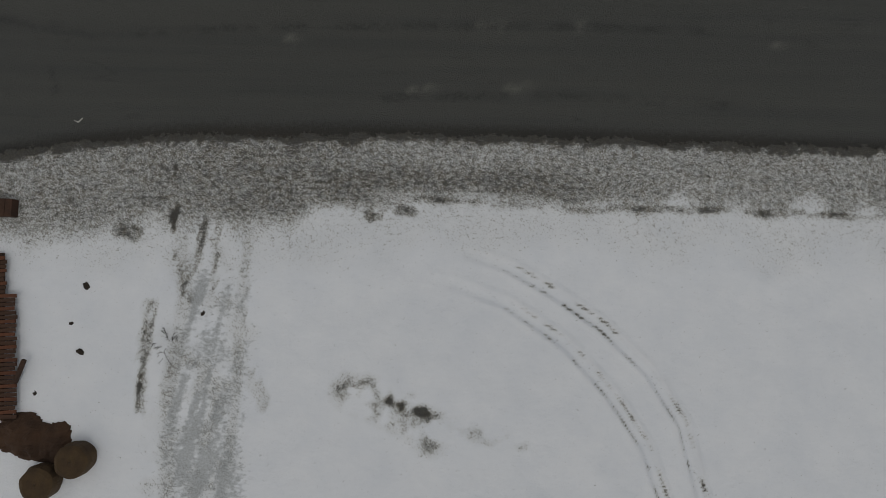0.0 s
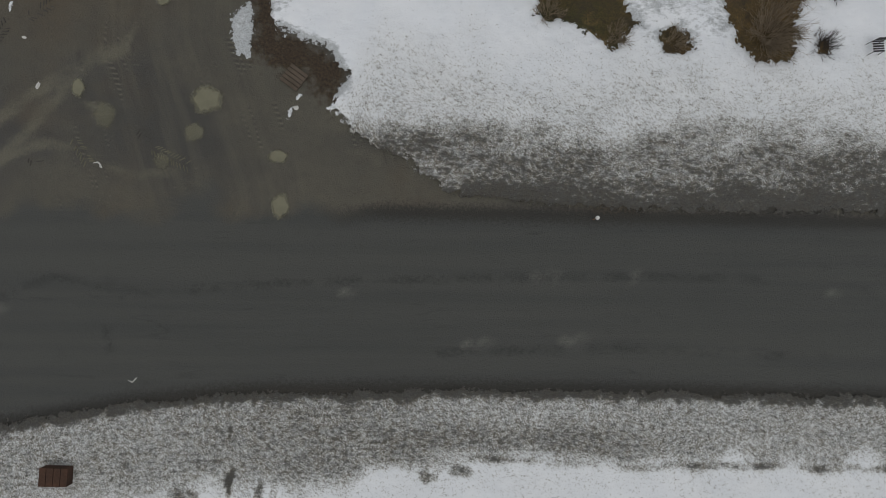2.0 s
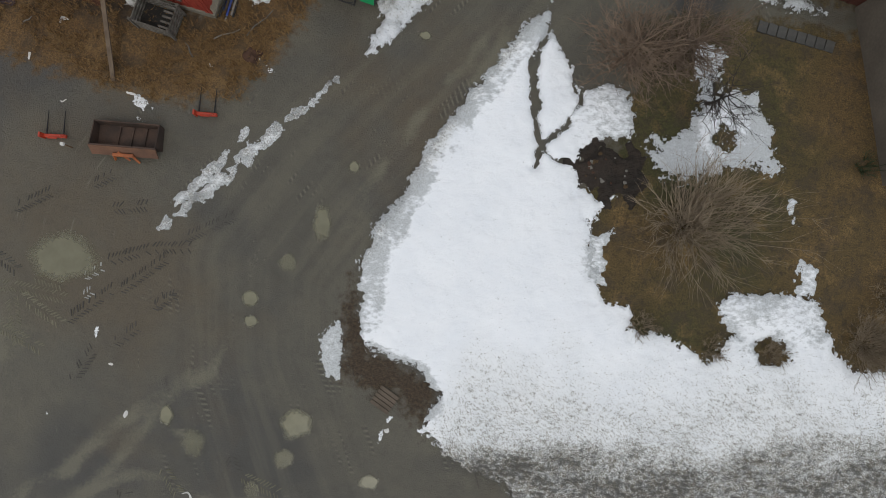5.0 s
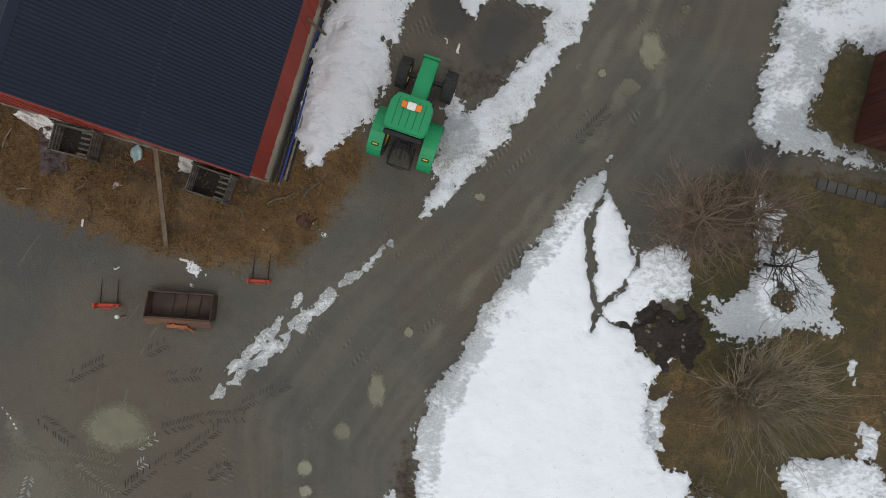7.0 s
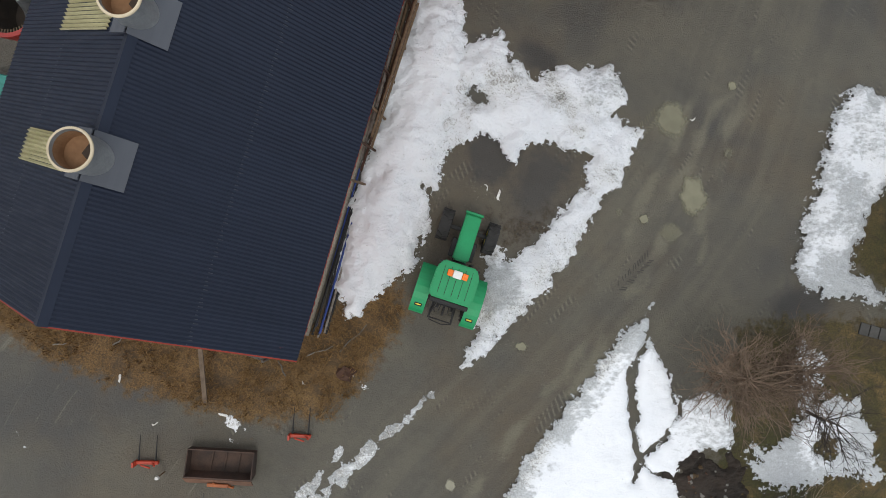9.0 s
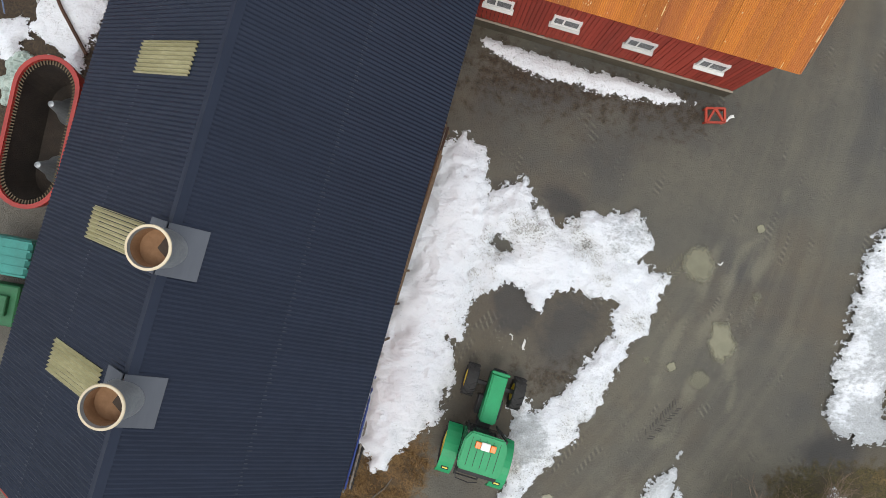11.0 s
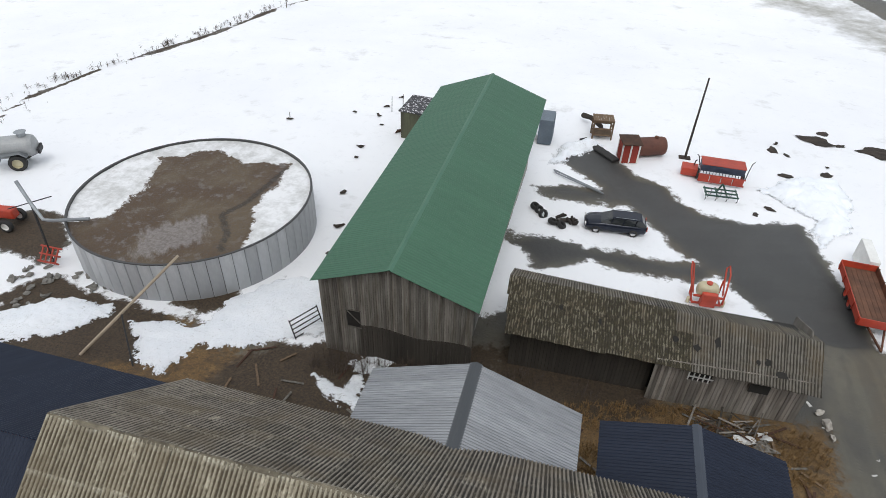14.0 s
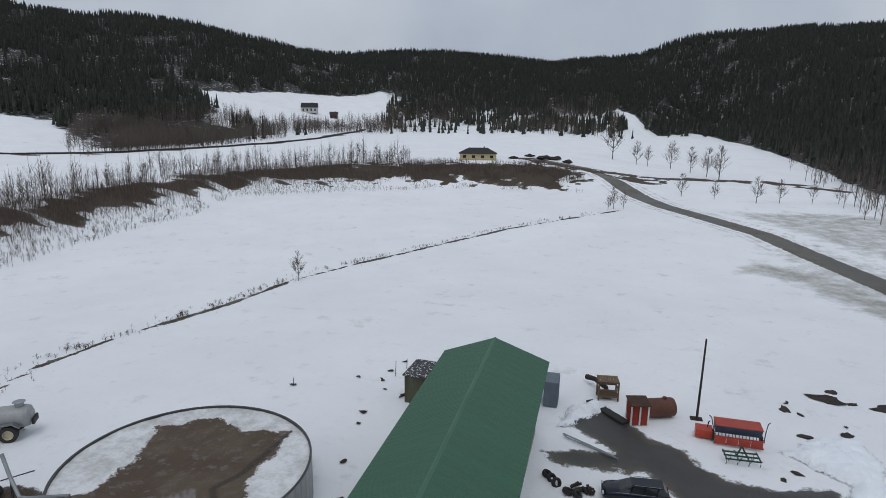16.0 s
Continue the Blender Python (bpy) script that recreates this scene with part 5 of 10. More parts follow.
# the pane's grey stands in for the sky's reflection
SKY_GREY_PANE = plain("dusty_pane", (0.16, 0.165, 0.17), (0.09, 0.095, 0.10), 0.25)
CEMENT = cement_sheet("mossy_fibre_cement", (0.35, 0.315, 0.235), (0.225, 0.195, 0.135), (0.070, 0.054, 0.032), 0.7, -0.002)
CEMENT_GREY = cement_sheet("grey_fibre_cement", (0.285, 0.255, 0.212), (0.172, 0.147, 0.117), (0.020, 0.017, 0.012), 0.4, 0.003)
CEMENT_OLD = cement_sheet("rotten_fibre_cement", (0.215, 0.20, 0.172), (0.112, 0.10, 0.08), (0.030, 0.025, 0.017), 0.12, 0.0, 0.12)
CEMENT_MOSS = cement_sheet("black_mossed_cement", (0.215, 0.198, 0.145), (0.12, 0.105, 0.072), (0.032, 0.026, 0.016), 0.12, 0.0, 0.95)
RED_WALL = plain("red_barn_paint", (0.33, 0.040, 0.020), (0.24, 0.029, 0.016), 0.75, 0, 3, 0.15, (1, 1, 0.2))
GREY_BOARD = plain("weathered_boards", (0.25, 0.235, 0.21), (0.10, 0.088, 0.07), 0.9, 0, 5, 0.4, (3, 3, 0.3), 0.35)
OLD_BOARD = plain("rotten_boards", (0.31, 0.285, 0.25), (0.13, 0.112, 0.092), 0.9, 0, 5, 0.4, (3, 3, 0.3), 0.4)
WHITE_PAINT = plain("white_paint", (0.75, 0.75, 0.73), (0.6, 0.6, 0.57), 0.6, 0, 4, 0.1)
CONCRETE = plain("stained_concrete", (0.27, 0.25, 0.20), (0.15, 0.135, 0.105), 0.9, 0, 3, 0.4)
TRANSLUCENT = plain("yellowed_rooflight", (0.46, 0.43, 0.26), (0.22, 0.20, 0.10), 0.45, 0, 2, 0.1, (3, 0.4, 1))
PALE_SHEET = plain("pale_green_sheet", (0.42, 0.47, 0.40), (0.32, 0.36, 0.31), 0.5, 0, 2, 0.1, (3, 0.4, 1))
# near-black colour put in for the shade inside buildings and openings
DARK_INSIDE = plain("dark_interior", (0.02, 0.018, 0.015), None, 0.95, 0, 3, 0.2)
GLASS = plain("old_window_glass", (0.03, 0.034, 0.036), None, 0.08, 0, 1, 0)
RUSTY = plain("rusty_steel", (0.17, 0.062, 0.028), (0.07, 0.03, 0.018), 0.85, 0.2, 7, 0.4)
STEEL = plain("galvanised_steel", (0.33, 0.35, 0.36), (0.22, 0.235, 0.245), 0.45, 0.6, 3, 0.12)
BLACK = plain("black_rubber", (0.018, 0.018, 0.019), (0.03, 0.029, 0.027), 0.85, 0, 8, 0.3)
ORANGE_RED = plain("red_machine_paint", (0.48, 0.055, 0.022), (0.32, 0.036, 0.018), 0.5, 0, 4, 0.12, wear=(0.12, 0.06, 0.035), wear_at=0.68)

# ---- the big barn: dark blue roof ----
RX, RZ, EX, EZ = -29.97, 9.17, 6.13, 4.43
barn = thing("barn", "long red timber barn under a dark blue ribbed steel roof", "barn", at=(0, 0, 0))
bm = bmesh.new()
W, E, S_Y = RX - EX + 0.46, RX + EX - 0.46, 30.6
boards(barn, RED_WALL, (W, S_Y), (E, S_Y), 0.35, 4.5, 70, top=lambda s: EZ + 0.35 + (RZ - EZ - 0.45) * (1 - abs(2 * s - 1)))
boards(barn, GREY_BOARD, (-29.7, S_Y - 0.06), (-25.4, S_Y - 0.06), 0.9, 3.0, 27, seed=7, top=lambda s: 3.3 - 1.5 * s)
board_wall(bm, (E, S_Y), (E, 51), 0.85, 4.55, 130, seed=4)
tagged(part("east_wall", bm, RED_WALL, barn), kind="stuff")
bm = bmesh.new()
board_wall(bm, (W, 51), (W, S_Y), 0.35, 4.55, 130, seed=5)
tagged(part("west_wall", bm, RED_WALL, barn), kind="stuff")
bm = bmesh.new()
box(bm, E - 0.12, E + 0.04, S_Y + 0.02, 51, 0.36, 0.9, 0.01)
part("base_wall", bm, plain("cream_base_render", (0.50, 0.45, 0.35), (0.33, 0.29, 0.22), 0.9, 0, 3, 0.3, wear=(0.16, 0.13, 0.10), wear_at=0.62), barn, "cream rendered base wall")
bm = bmesh.new()
box(bm, W - 0.08, E + 0.08, S_Y - 0.08, 51, -0.4, 0.36)
part("plinth", bm, CONCRETE, barn)
bm = bmesh.new()
prism(bm, [(W + 0.06, 0.36), (E - 0.06, 0.36), (E - 0.06, 4.55), (RX, RZ - 0.22), (W + 0.06, 4.55)], S_Y + 0.05, 56.0)
part("core", bm, DARK_INSIDE, barn)
run = math.hypot(EX, RZ - EZ)
fe = slope_frame((RX, 30.22, RZ), (0, 1, 0), (EX, 0, EZ - RZ))
fw = slope_frame((RX, 30.22, RZ), (0, 1, 0), (-EX, 0, EZ - RZ))
sheeted(barn, fe, 26.0, run, 24, 2, 0.135, 0.019, BLUE_ROOF, "wave", rng=random.Random(2))
sheeted(barn, fw, 26.0, run, 24, 2, 0.135, 0.019, BLUE_ROOF, "wave", rng=random.Random(6))
SCREW = plain("pale_screw_heads", (0.036, 0.044, 0.06), (0.022, 0.027, 0.038), 0.5, 0.0, 6, 0)
for base in (fe, fw):
    bm = bmesh.new()
    for k in range(190):
        u = 0.03 + 0.1354 * k
        if u < 25.8:
            box(bm, u, u + 0.022, run * 0.5 - 0.05 + 0.03 * (k * 7 % 5), run * 0.5 + 0.10 + 0.04 * (k * 3 % 4), 0.02, 0.034, 0, base)
    tagged(part("screw_row", bm, SCREW, barn, "row of pale screw heads along the sheet lap"), kind="stuff")
bm = bmesh.new()
prism(bm, [(RX - 0.2, RZ - 0.1), (RX, RZ + 0.09), (RX + 0.2, RZ - 0.1)], 30.2, 56.3)
part("ridge_cap", bm, BLUE_ROOF, barn)
bm = bmesh.new()
for s in (-1, 1):
    beam(bm, (RX, 30.2, RZ - 0.12), (RX + s * EX, 30.2, EZ - 0.12), 0.05, 0.22)
part("bargeboard", bm, RED_WALL, barn)
bm = bmesh.new()
for k in range(58):
    y = 30.5 + k * 0.35
    beam(bm, (RX + EX - 0.5, y, EZ + 0.26), (RX + EX - 0.05, y, EZ - 0.08), 0.07, 0.1)
part("rafter_ends", bm, RED_WALL, barn)
bm = bmesh.new()
box(bm, RX + EX - 0.06, RX + EX - 0.02, 30.2, 50.6, EZ - 0.16, EZ - 0.02)
part("fascia", bm, WHITE_PAINT, barn, "thin pale eaves board")
# rooflights on the western slope
roof_light = rib_sheet("rooflight", 1.05, 3.15, 0.13, 0.042, TRANSLUCENT, "wave")
for y in (34.85, 39.1, 44.45, 48.65):
    o = bpy.data.objects.new("rooflight", roof_light)
    scene.collection.objects.link(o)
    o.parent = barn
    o.matrix_basis = fw @ pose(y - 30.22 - 0.52, 1.3, 0.065)
# two wide vent stacks astride the ridge
for y in (34.96, 39.15):
    stack = thing("roof_vent", "wide grey ventilation stack with an open rusty-brown throat, on the ridge", "roof vent", "vents on the barn ridge", (RX - 0.08, y, RZ - 0.12))
    bm = bmesh.new()
    lathe(bm, [(0.62, -0.95), (0.54, 0.3), (0.54, 0.95), (0.58, 0.97), (0.58, 1.03), (0.53, 1.03), (0.50, 0.9), (0.49, -0.5)], 40)
    part("pipe", bm, STEEL, stack)
    bm = bmesh.new()
    lathe(bm, [(0.495, 0.92), (0.485, 0.42), (0.05, 0.41), (0.0, 0.41)], 40)
    part("throat", bm, plain("throat_brown", (0.36, 0.20, 0.10), (0.20, 0.105, 0.05), 0.8, 0, 2), stack, "rust-stained inside of the pipe")
    # a dark quarter disc covers one side of the throat
    bm = bmesh.new()
    arc_ = [(0, 0)] + [(0.47 * math.cos(a / 10), 0.47 * math.sin(a / 10)) for a in range(-6, 14, 2)]
    loft(bm, [[(u, v, z_) for u, v in arc_] for z_ in (0.45, 0.47)])
    part("damper", bm, plain("sooty_damper", (0.07, 0.045, 0.03), (0.035, 0.025, 0.018), 0.8, 0, 4), stack, "dark damper plate")
    bm = bmesh.new()
    lathe(bm, [(0.525, 1.035), (0.585, 1.035), (0.6, 1.0), (0.585, 0.955)], 40)
    part("rim", bm, plain("cream_rim", (0.58, 0.50, 0.36), (0.45, 0.37, 0.25), 0.6), stack, "cream rim")
    bm = bmesh.new()
    for k, s in enumerate((-1, 1)):
        f = slope_frame((s * 0.02, 0, 0.23), (0, 1, 0), (s * EX, 0, EZ - RZ))
        box(bm, -0.72, 0.72, 0, 1.12 if s > 0 else 0.8, 0.0, 0.03, 0, f)
    part("flashing", bm, sheet_paint("grey_flashing", (0.078, 0.086, 0.102), (0.056, 0.062, 0.075), 0.5, gloss=0.3), stack, "dark grey flashing plate")

# ---- the cross barn: rusty and mossy roof ----
CY, CZ, CE, CN = 56.7, 9.55, 6.15, 5.55
cross = thing("old_barn", "old cross barn, red boards, roof half rusted zinc, half mossy sheets", "barn", at=(0, 0, 0))
X0, X1, XM = -40.95, -12.35, -27.9
SE_Z = 4.95
drop = CZ - SE_Z
run = math.hypot(CE, drop)
f_s = slope_frame((X0, CY, CZ), (1, 0, 0), (0, -CE, -drop))
f_n = slope_frame((X0, CY, CZ), (1, 0, 0), (0, CN, -drop))
f_r = slope_frame((XM, CY, CZ), (1, 0, 0), (0, -CE, -drop))
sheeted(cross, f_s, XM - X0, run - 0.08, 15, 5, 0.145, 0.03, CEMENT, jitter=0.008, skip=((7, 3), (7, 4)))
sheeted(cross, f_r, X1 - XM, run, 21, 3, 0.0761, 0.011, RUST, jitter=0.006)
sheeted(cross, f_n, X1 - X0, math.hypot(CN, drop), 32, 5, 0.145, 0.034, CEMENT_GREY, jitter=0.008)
pale = rib_sheet("pale_sheet", 0.95, 2.4, 0.15, 0.02, PALE_SHEET)
for m in (f_s @ pose(7 * (XM - X0) / 15, 4.35, 0.03), f_r @ pose(-0.35, 0.05, 0.07), f_r @ pose(-0.35, 2.3, 0.06)):
    o = bpy.data.objects.new("pale_sheet", pale)
    scene.collection.objects.link(o)
    o.parent = cross
    o.matrix_basis = m
RIDGE = plain("lichened_ridge", (0.24, 0.21, 0.15), (0.075, 0.062, 0.042), 0.9, 0, 9, 0.4, wear=(0.5, 0.47, 0.38), wear_at=0.6)
rng = random.Random(8)
for k in range(26):
    bm = bmesh.new()
    x = X0 + k * (X1 - X0) / 26
    dz = rng.uniform(-0.02, 0.05)
    prism(bm, [(CY - 0.11, CZ - 0.02 + dz), (CY, CZ + 0.07 + dz), (CY + 0.11, CZ - 0.02 + dz)], x, x + (X1 - X0) / 26 + 0.03, "x")
    part("ridge_tile", bm, RIDGE, cross)
boards(cross, RED_WALL, (-24, 51.0), (-12.75, 51.0), 0.78, 5.1, 66, seed=12)
bm = bmesh.new()
box(bm, -24, -12.7, 50.9, 50.97, 0.68, 0.77, 0.01)
part("base_board", bm, plain("pale_base_board", (0.42, 0.37, 0.29), (0.25, 0.21, 0.16), 0.85, 0, 4, 0.3), cross, "pale board along the foot of the red wall")
bm = bmesh.new()
box(bm, -24, -12.7, 50.93, 50.975, -0.3, 0.68)
part("plinth", bm, plain("mossy_plinth", (0.105, 0.088, 0.055), (0.055, 0.045, 0.03), 0.9, 0, 3, 0.4), cross, "dark mossy concrete plinth")
bm = bmesh.new()
board_wall(bm, (-12.75, 51.0), (-12.75, 61.7), 0.9, 5.0, 62, seed=13, top=lambda s: 4.75 + (CZ - 5.0) * (1 - abs(2 * s - 1)))
part("east_wall", bm, RED_WALL, cross)
bm = bmesh.new()
box(bm, -39.4, -35.6, 50.93, 51.05, -0.3, 4.9)
part("west_wall", bm, plain("pale_render", (0.42, 0.39, 0.33), (0.24, 0.21, 0.17), 0.9, 0, 3, 0.4, wear=(0.12, 0.10, 0.08), wear_at=0.64), cross, "pale stained rendered wall")
boards(cross, RED_WALL, (-41.1, 50.95), (-39.4, 50.95), 0.3, 4.9, 12, seed=14)
bm = bmesh.new()
beam(bm, (-44, 50.84, 0.55), (-36.2, 50.84, 0.35), 0.14, 0.2)
part("base_board", bm, WHITE_PAINT, cross, "white board along the wall's foot")
bm = bmesh.new()
beam(bm, (-40.6, 50.85, 3.5), (-36.3, 50.85, 3.5), 0.08, 0.14)
part("rail", bm, WHITE_PAINT, cross, "white rail under the eaves")
bm = bmesh.new()
box(bm, -36, -12.65, 50.98, 61.8, -2.6, 0.05)
part("foundation", bm, CONCRETE, cross, "stained concrete foundation wall")
bm = bmesh.new()
prism(bm, [(51.1, 0.9), (61.7, 0.9), (61.7, 4.9), (CY, CZ - 0.25), (51.1, 4.9)], X0 + 0.2, -12.85, "x")
part("core", bm, DARK_INSIDE, cross)
bm = bmesh.new()
beam(bm, (-24, 50.6, SE_Z - 0.1), (X1, 50.6, SE_Z - 0.1), 0.05, 0.18)
part("eaves_board", bm, RED_WALL, cross)
bm = bmesh.new()
for s in (-1, 1):
    beam(bm, (X1 + 0.02, CY, CZ - 0.06), (X1 + 0.02, CY + (CN if s > 0 else -CE), SE_Z - 0.06), 0.04, 0.16)
part("bargeboard", bm, plain("rusty_flashing", (0.42, 0.17, 0.06), (0.25, 0.09, 0.035), 0.8), cross)
for x in (-23.1, -20.42, -17.45, -14.55):
    win = thing("window", "low white-framed barn window in the red wall", "window", "windows of the red wall", (x, 50.94, 2.75))
    bm = bmesh.new()
    for a in ((-0.56, 0.56, -0.09, 0.05, -0.33, -0.24), (-0.56, 0.56, -0.07, 0.05, 0.24, 0.32), (-0.56, -0.47, -0.07, 0.05, -0.24, 0.24), (0.47, 0.56, -0.07, 0.05, -0.24, 0.24), (-0.14, -0.07, -0.06, 0.05, -0.24, 0.24)):
        box(bm, *a)
    part("frame", bm, WHITE_PAINT, win)
    bm = bmesh.new()
    box(bm, -0.62, 0.62, -0.2, 0.02, -0.39, -0.34)
    part("sill", bm, WHITE_PAINT, win)
    bm = bmesh.new()
    box(bm, -0.47, 0.47, -0.05, -0.03, -0.24, 0.24)
    part("pane", bm, SKY_GREY_PANE, win, "grey pane with the sky's reflection in its colour")
# pale flashing laid down both valleys between the roofs
for q in ((RX + 5.46, 50.5, 5.02), (RX - 5.46, 50.5, 5.02)):
    bm = bmesh.new()
    n_ = 14
    rng = random.Random(19)
    a = Vector((RX, 56.2, 9.3))
    for k in range(n_):
        u, v = a.lerp(Vector(q), k / n_), a.lerp(Vector(q), (k + 1.04) / n_)
        beam(bm, u + Vector((0, 0, rng.uniform(0, 0.02))), v, 0.13 + rng.uniform(-0.03, 0.02), 0.05)
    tagged(part("valley_flashing", bm, plain("pale_lead_flashing", (0.5, 0.5, 0.48), (0.22, 0.21, 0.19), 0.7, 0, 5, 0.2), cross, "pale flashing along the roof valley"), kind="stuff")
# the blue-roofed western wing
wing = thing("barn_wing", "western barn wing with a dark blue steel roof", "barn", at=(0, 0, 0))
wz, wy, w_eave = 8.75, 56.2, 4.75
dr = wz - w_eave
for s, name in ((-1, "a"), (1, "b")):
    sheeted(wing, slope_frame((-58, wy, wz), (1, 0, 0), (0, s * 5.75, -dr)), 17.15, math.hypot(5.75, dr), 16, 2, 0.135, 0.015, BLUE_ROOF, "wave")
bm = bmesh.new()
prism(bm, [(50.98, -1), (61.4, -1), (61.4, 4.8), (wy, wz - 0.2), (50.98, 4.8)], -57.6, -41.2, "x")
part("wall", bm, RED_WALL, wing)

# ---- the light-roofed shed behind ----
grey = thing("shed", "low shed with a bare pale metal roof and dark ridge", "shed", at=(0, 0, 0))
gx, gz = -29.3, 5.45
for s in (-1, 1):
    sheeted(grey, slope_frame((gx, 61.4, gz), (0, 1, 0), (s * 4.7, 0, -1.75)), 4.6, math.hypot(4.7, 1.75), 5, 1, 0.14, 0.034, GREY_ROOF, "trap")
bm = bmesh.new()
prism(bm, [(gx - 0.28, gz - 0.06), (gx, gz + 0.07), (gx + 0.28, gz - 0.06)], 61.4, 66.05)
part("ridge_cap", bm, sheet_paint("dark_ridge", (0.05, 0.055, 0.06), (0.035, 0.04, 0.045)), grey, "dark ridge flashing")
bm = bmesh.new()
prism(bm, [(gx - 4.4, -2), (gx + 4.4, -2), (gx + 4.4, 3.6), (gx, gz - 0.2), (gx - 4.4, 3.6)], 61.5, 65.7)
part("wall", bm, GREY_BOARD, grey)
# ---- small dark blue shed ----
small = thing("small_shed", "small shed with a dark blue ribbed metal roof", "shed", at=(0, 0, 0))
sx, sz = -19.9, 4.15
for s in (-1, 1):
    sheeted(small, slope_frame((sx, 61.6, sz), (0, 1, 0), (s * 3.75, 0, -1.0)), 4.75, math.hypot(3.75, 1.0), 5, 1, 0.16, 0.022, BLUE_ROOF, "wave")
bm = bmesh.new()
prism(bm, [(sx - 0.2, sz - 0.03), (sx, sz + 0.09), (sx + 0.2, sz - 0.03)], 61.6, 66.4)
part("ridge_cap", bm, sheet_paint("blue_grey_cap", (0.05, 0.062, 0.085), (0.04, 0.048, 0.064)), small)
bm = bmesh.new()
prism(bm, [(sx - 3.4, -2), (sx + 3.4, -2), (sx + 3.4, 3.0), (sx, sz - 0.15), (sx - 3.4, 3.0)], 61.8, 66.0)
part("wall", bm, GREY_BOARD, small)

# ---- the collapsing old shed ----
old = thing("old_shed", "tumbledown board shed with a holed, mossy corrugated roof", "shed", at=(0, 0, 0))
ridge_w, ridge_e = Vector((-29.3, 76.2, 2.2)), Vector((-12.3, 75.6, 2.0))
eave_w, eave_e = Vector((-28.8, 72.75, 1.0)), Vector((-12.6, 72.95, 0.78))
n_c, n_r = 18, 3
old_mesh = {}
rng = random.Random(5)
for i in range(n_c):
    for j in range(n_r):
        a = ridge_w.lerp(ridge_e, i / n_c)
        e = eave_w.lerp(eave_e, i / n_c)
        o_ = a.lerp(e, j / n_r)
        w_ = (ridge_e - ridge_w).length / n_c
        l_ = (e - a).length / n_r
        key = (round(l_, 1), i < 10 or (i == 10 and j > 0))
        if key not in old_mesh:
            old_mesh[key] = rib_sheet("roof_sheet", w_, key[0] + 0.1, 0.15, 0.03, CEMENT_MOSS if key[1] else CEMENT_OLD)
        ob = bpy.data.objects.new("roof_sheet", old_mesh[key])
        scene.collection.objects.link(ob)
        ob.parent = old
        ob.matrix_basis = slope_frame(o_ + Vector((0, 0, 0.015 * (n_r - j))), ridge_e - ridge_w, e - a) @ pose(0, 0, 0, rng.uniform(-0.8, 0.8), rng.uniform(-0.8, 0.8), rng.uniform(-0.5, 0.5))
BLACK_BOARD = plain("blackened_boards", (0.03, 0.026, 0.021), (0.06, 0.052, 0.042), 0.9, 0, 3, 0.2, (1, 1, 0.2))
# the shade of the hollow left half is put into near-black boards
boards(old, BLACK_BOARD, (-28.6, 73.5), (-20.7, 73.6), -2.5, 1.2, 40, seed=20, top=lambda s: 1.0)
boards(old, OLD_BOARD, (-20.7, 73.05), (-12.8, 73.5), -2.5, 1.2, 42, seed=21, top=lambda s: 1.02 + 0.03 * s)
for x, w_, h_ in ((-18.3, 0.6, 0.28), (-15.3, 0.5, 0.3)):
    bm = bmesh.new()
    box(bm, x - w_, x + w_, 73.1, 73.13, 0.15 - h_, 0.15 + h_)
    hole_ = part("window", bm, DARK_INSIDE, old, "flat near-black panel in place of a broken window")
    if x < -17:
        for k in range(5):
            bm = bmesh.new()
            box(bm, x - w_ + 0.26 * k, x - w_ + 0.06 + 0.26 * k, 73.06, 73.1, -0.13, 0.43)
            part("glazing_bar", bm, WHITE_PAINT, hole_)
        bm = bmesh.new()
        box(bm, x - w_, x + w_ + 0.1, 73.05, 73.1, 0.12, 0.18)
        part("glazing_bar", bm, WHITE_PAINT, hole_)
bm = bmesh.new()
board_wall(bm, (-12.8, 73.9), (-12.7, 78.8), -2.6, 2.0, 26, seed=22, top=lambda s: 0.9 + 1.2 * (1 - abs(2 * s - 1)))
part("end_wall", bm, GREY_BOARD, old)
bm = bmesh.new()
prism(bm, [(73.9, -3), (78.0, -3), (78.0, 0.9), (76.2, 2.0), (73.9, 1.1)], -28.5, -20, "x")
prism(bm, [(74.2, -3), (78.0, -3), (78.0, 0.9), (75.8, 1.85), (74.2, 1.05)], -20, -13.0, "x")
part("core", bm, DARK_INSIDE, old)
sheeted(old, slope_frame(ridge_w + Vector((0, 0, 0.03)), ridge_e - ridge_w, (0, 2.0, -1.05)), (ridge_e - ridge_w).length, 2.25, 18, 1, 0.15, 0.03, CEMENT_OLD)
rng = random.Random(31)
# flat patches paint the dark of roof holes that are not cut
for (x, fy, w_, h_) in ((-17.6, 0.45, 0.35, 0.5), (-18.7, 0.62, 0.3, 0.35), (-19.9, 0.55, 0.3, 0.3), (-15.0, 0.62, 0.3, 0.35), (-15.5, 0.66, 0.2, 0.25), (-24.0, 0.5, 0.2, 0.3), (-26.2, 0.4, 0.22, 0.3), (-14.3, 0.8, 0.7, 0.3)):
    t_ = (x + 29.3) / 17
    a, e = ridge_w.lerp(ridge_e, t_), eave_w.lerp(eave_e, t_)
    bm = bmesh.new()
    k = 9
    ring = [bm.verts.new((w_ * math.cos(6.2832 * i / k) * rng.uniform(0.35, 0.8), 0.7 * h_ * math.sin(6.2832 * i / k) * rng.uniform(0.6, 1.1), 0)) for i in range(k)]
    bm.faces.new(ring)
    part("hole", bm, DARK_INSIDE, old, "flat near-black patch in place of a jagged roof hole", slope_frame(a.lerp(e, fy) + Vector((0, 0, 0.085)), ridge_e - ridge_w, e - a))

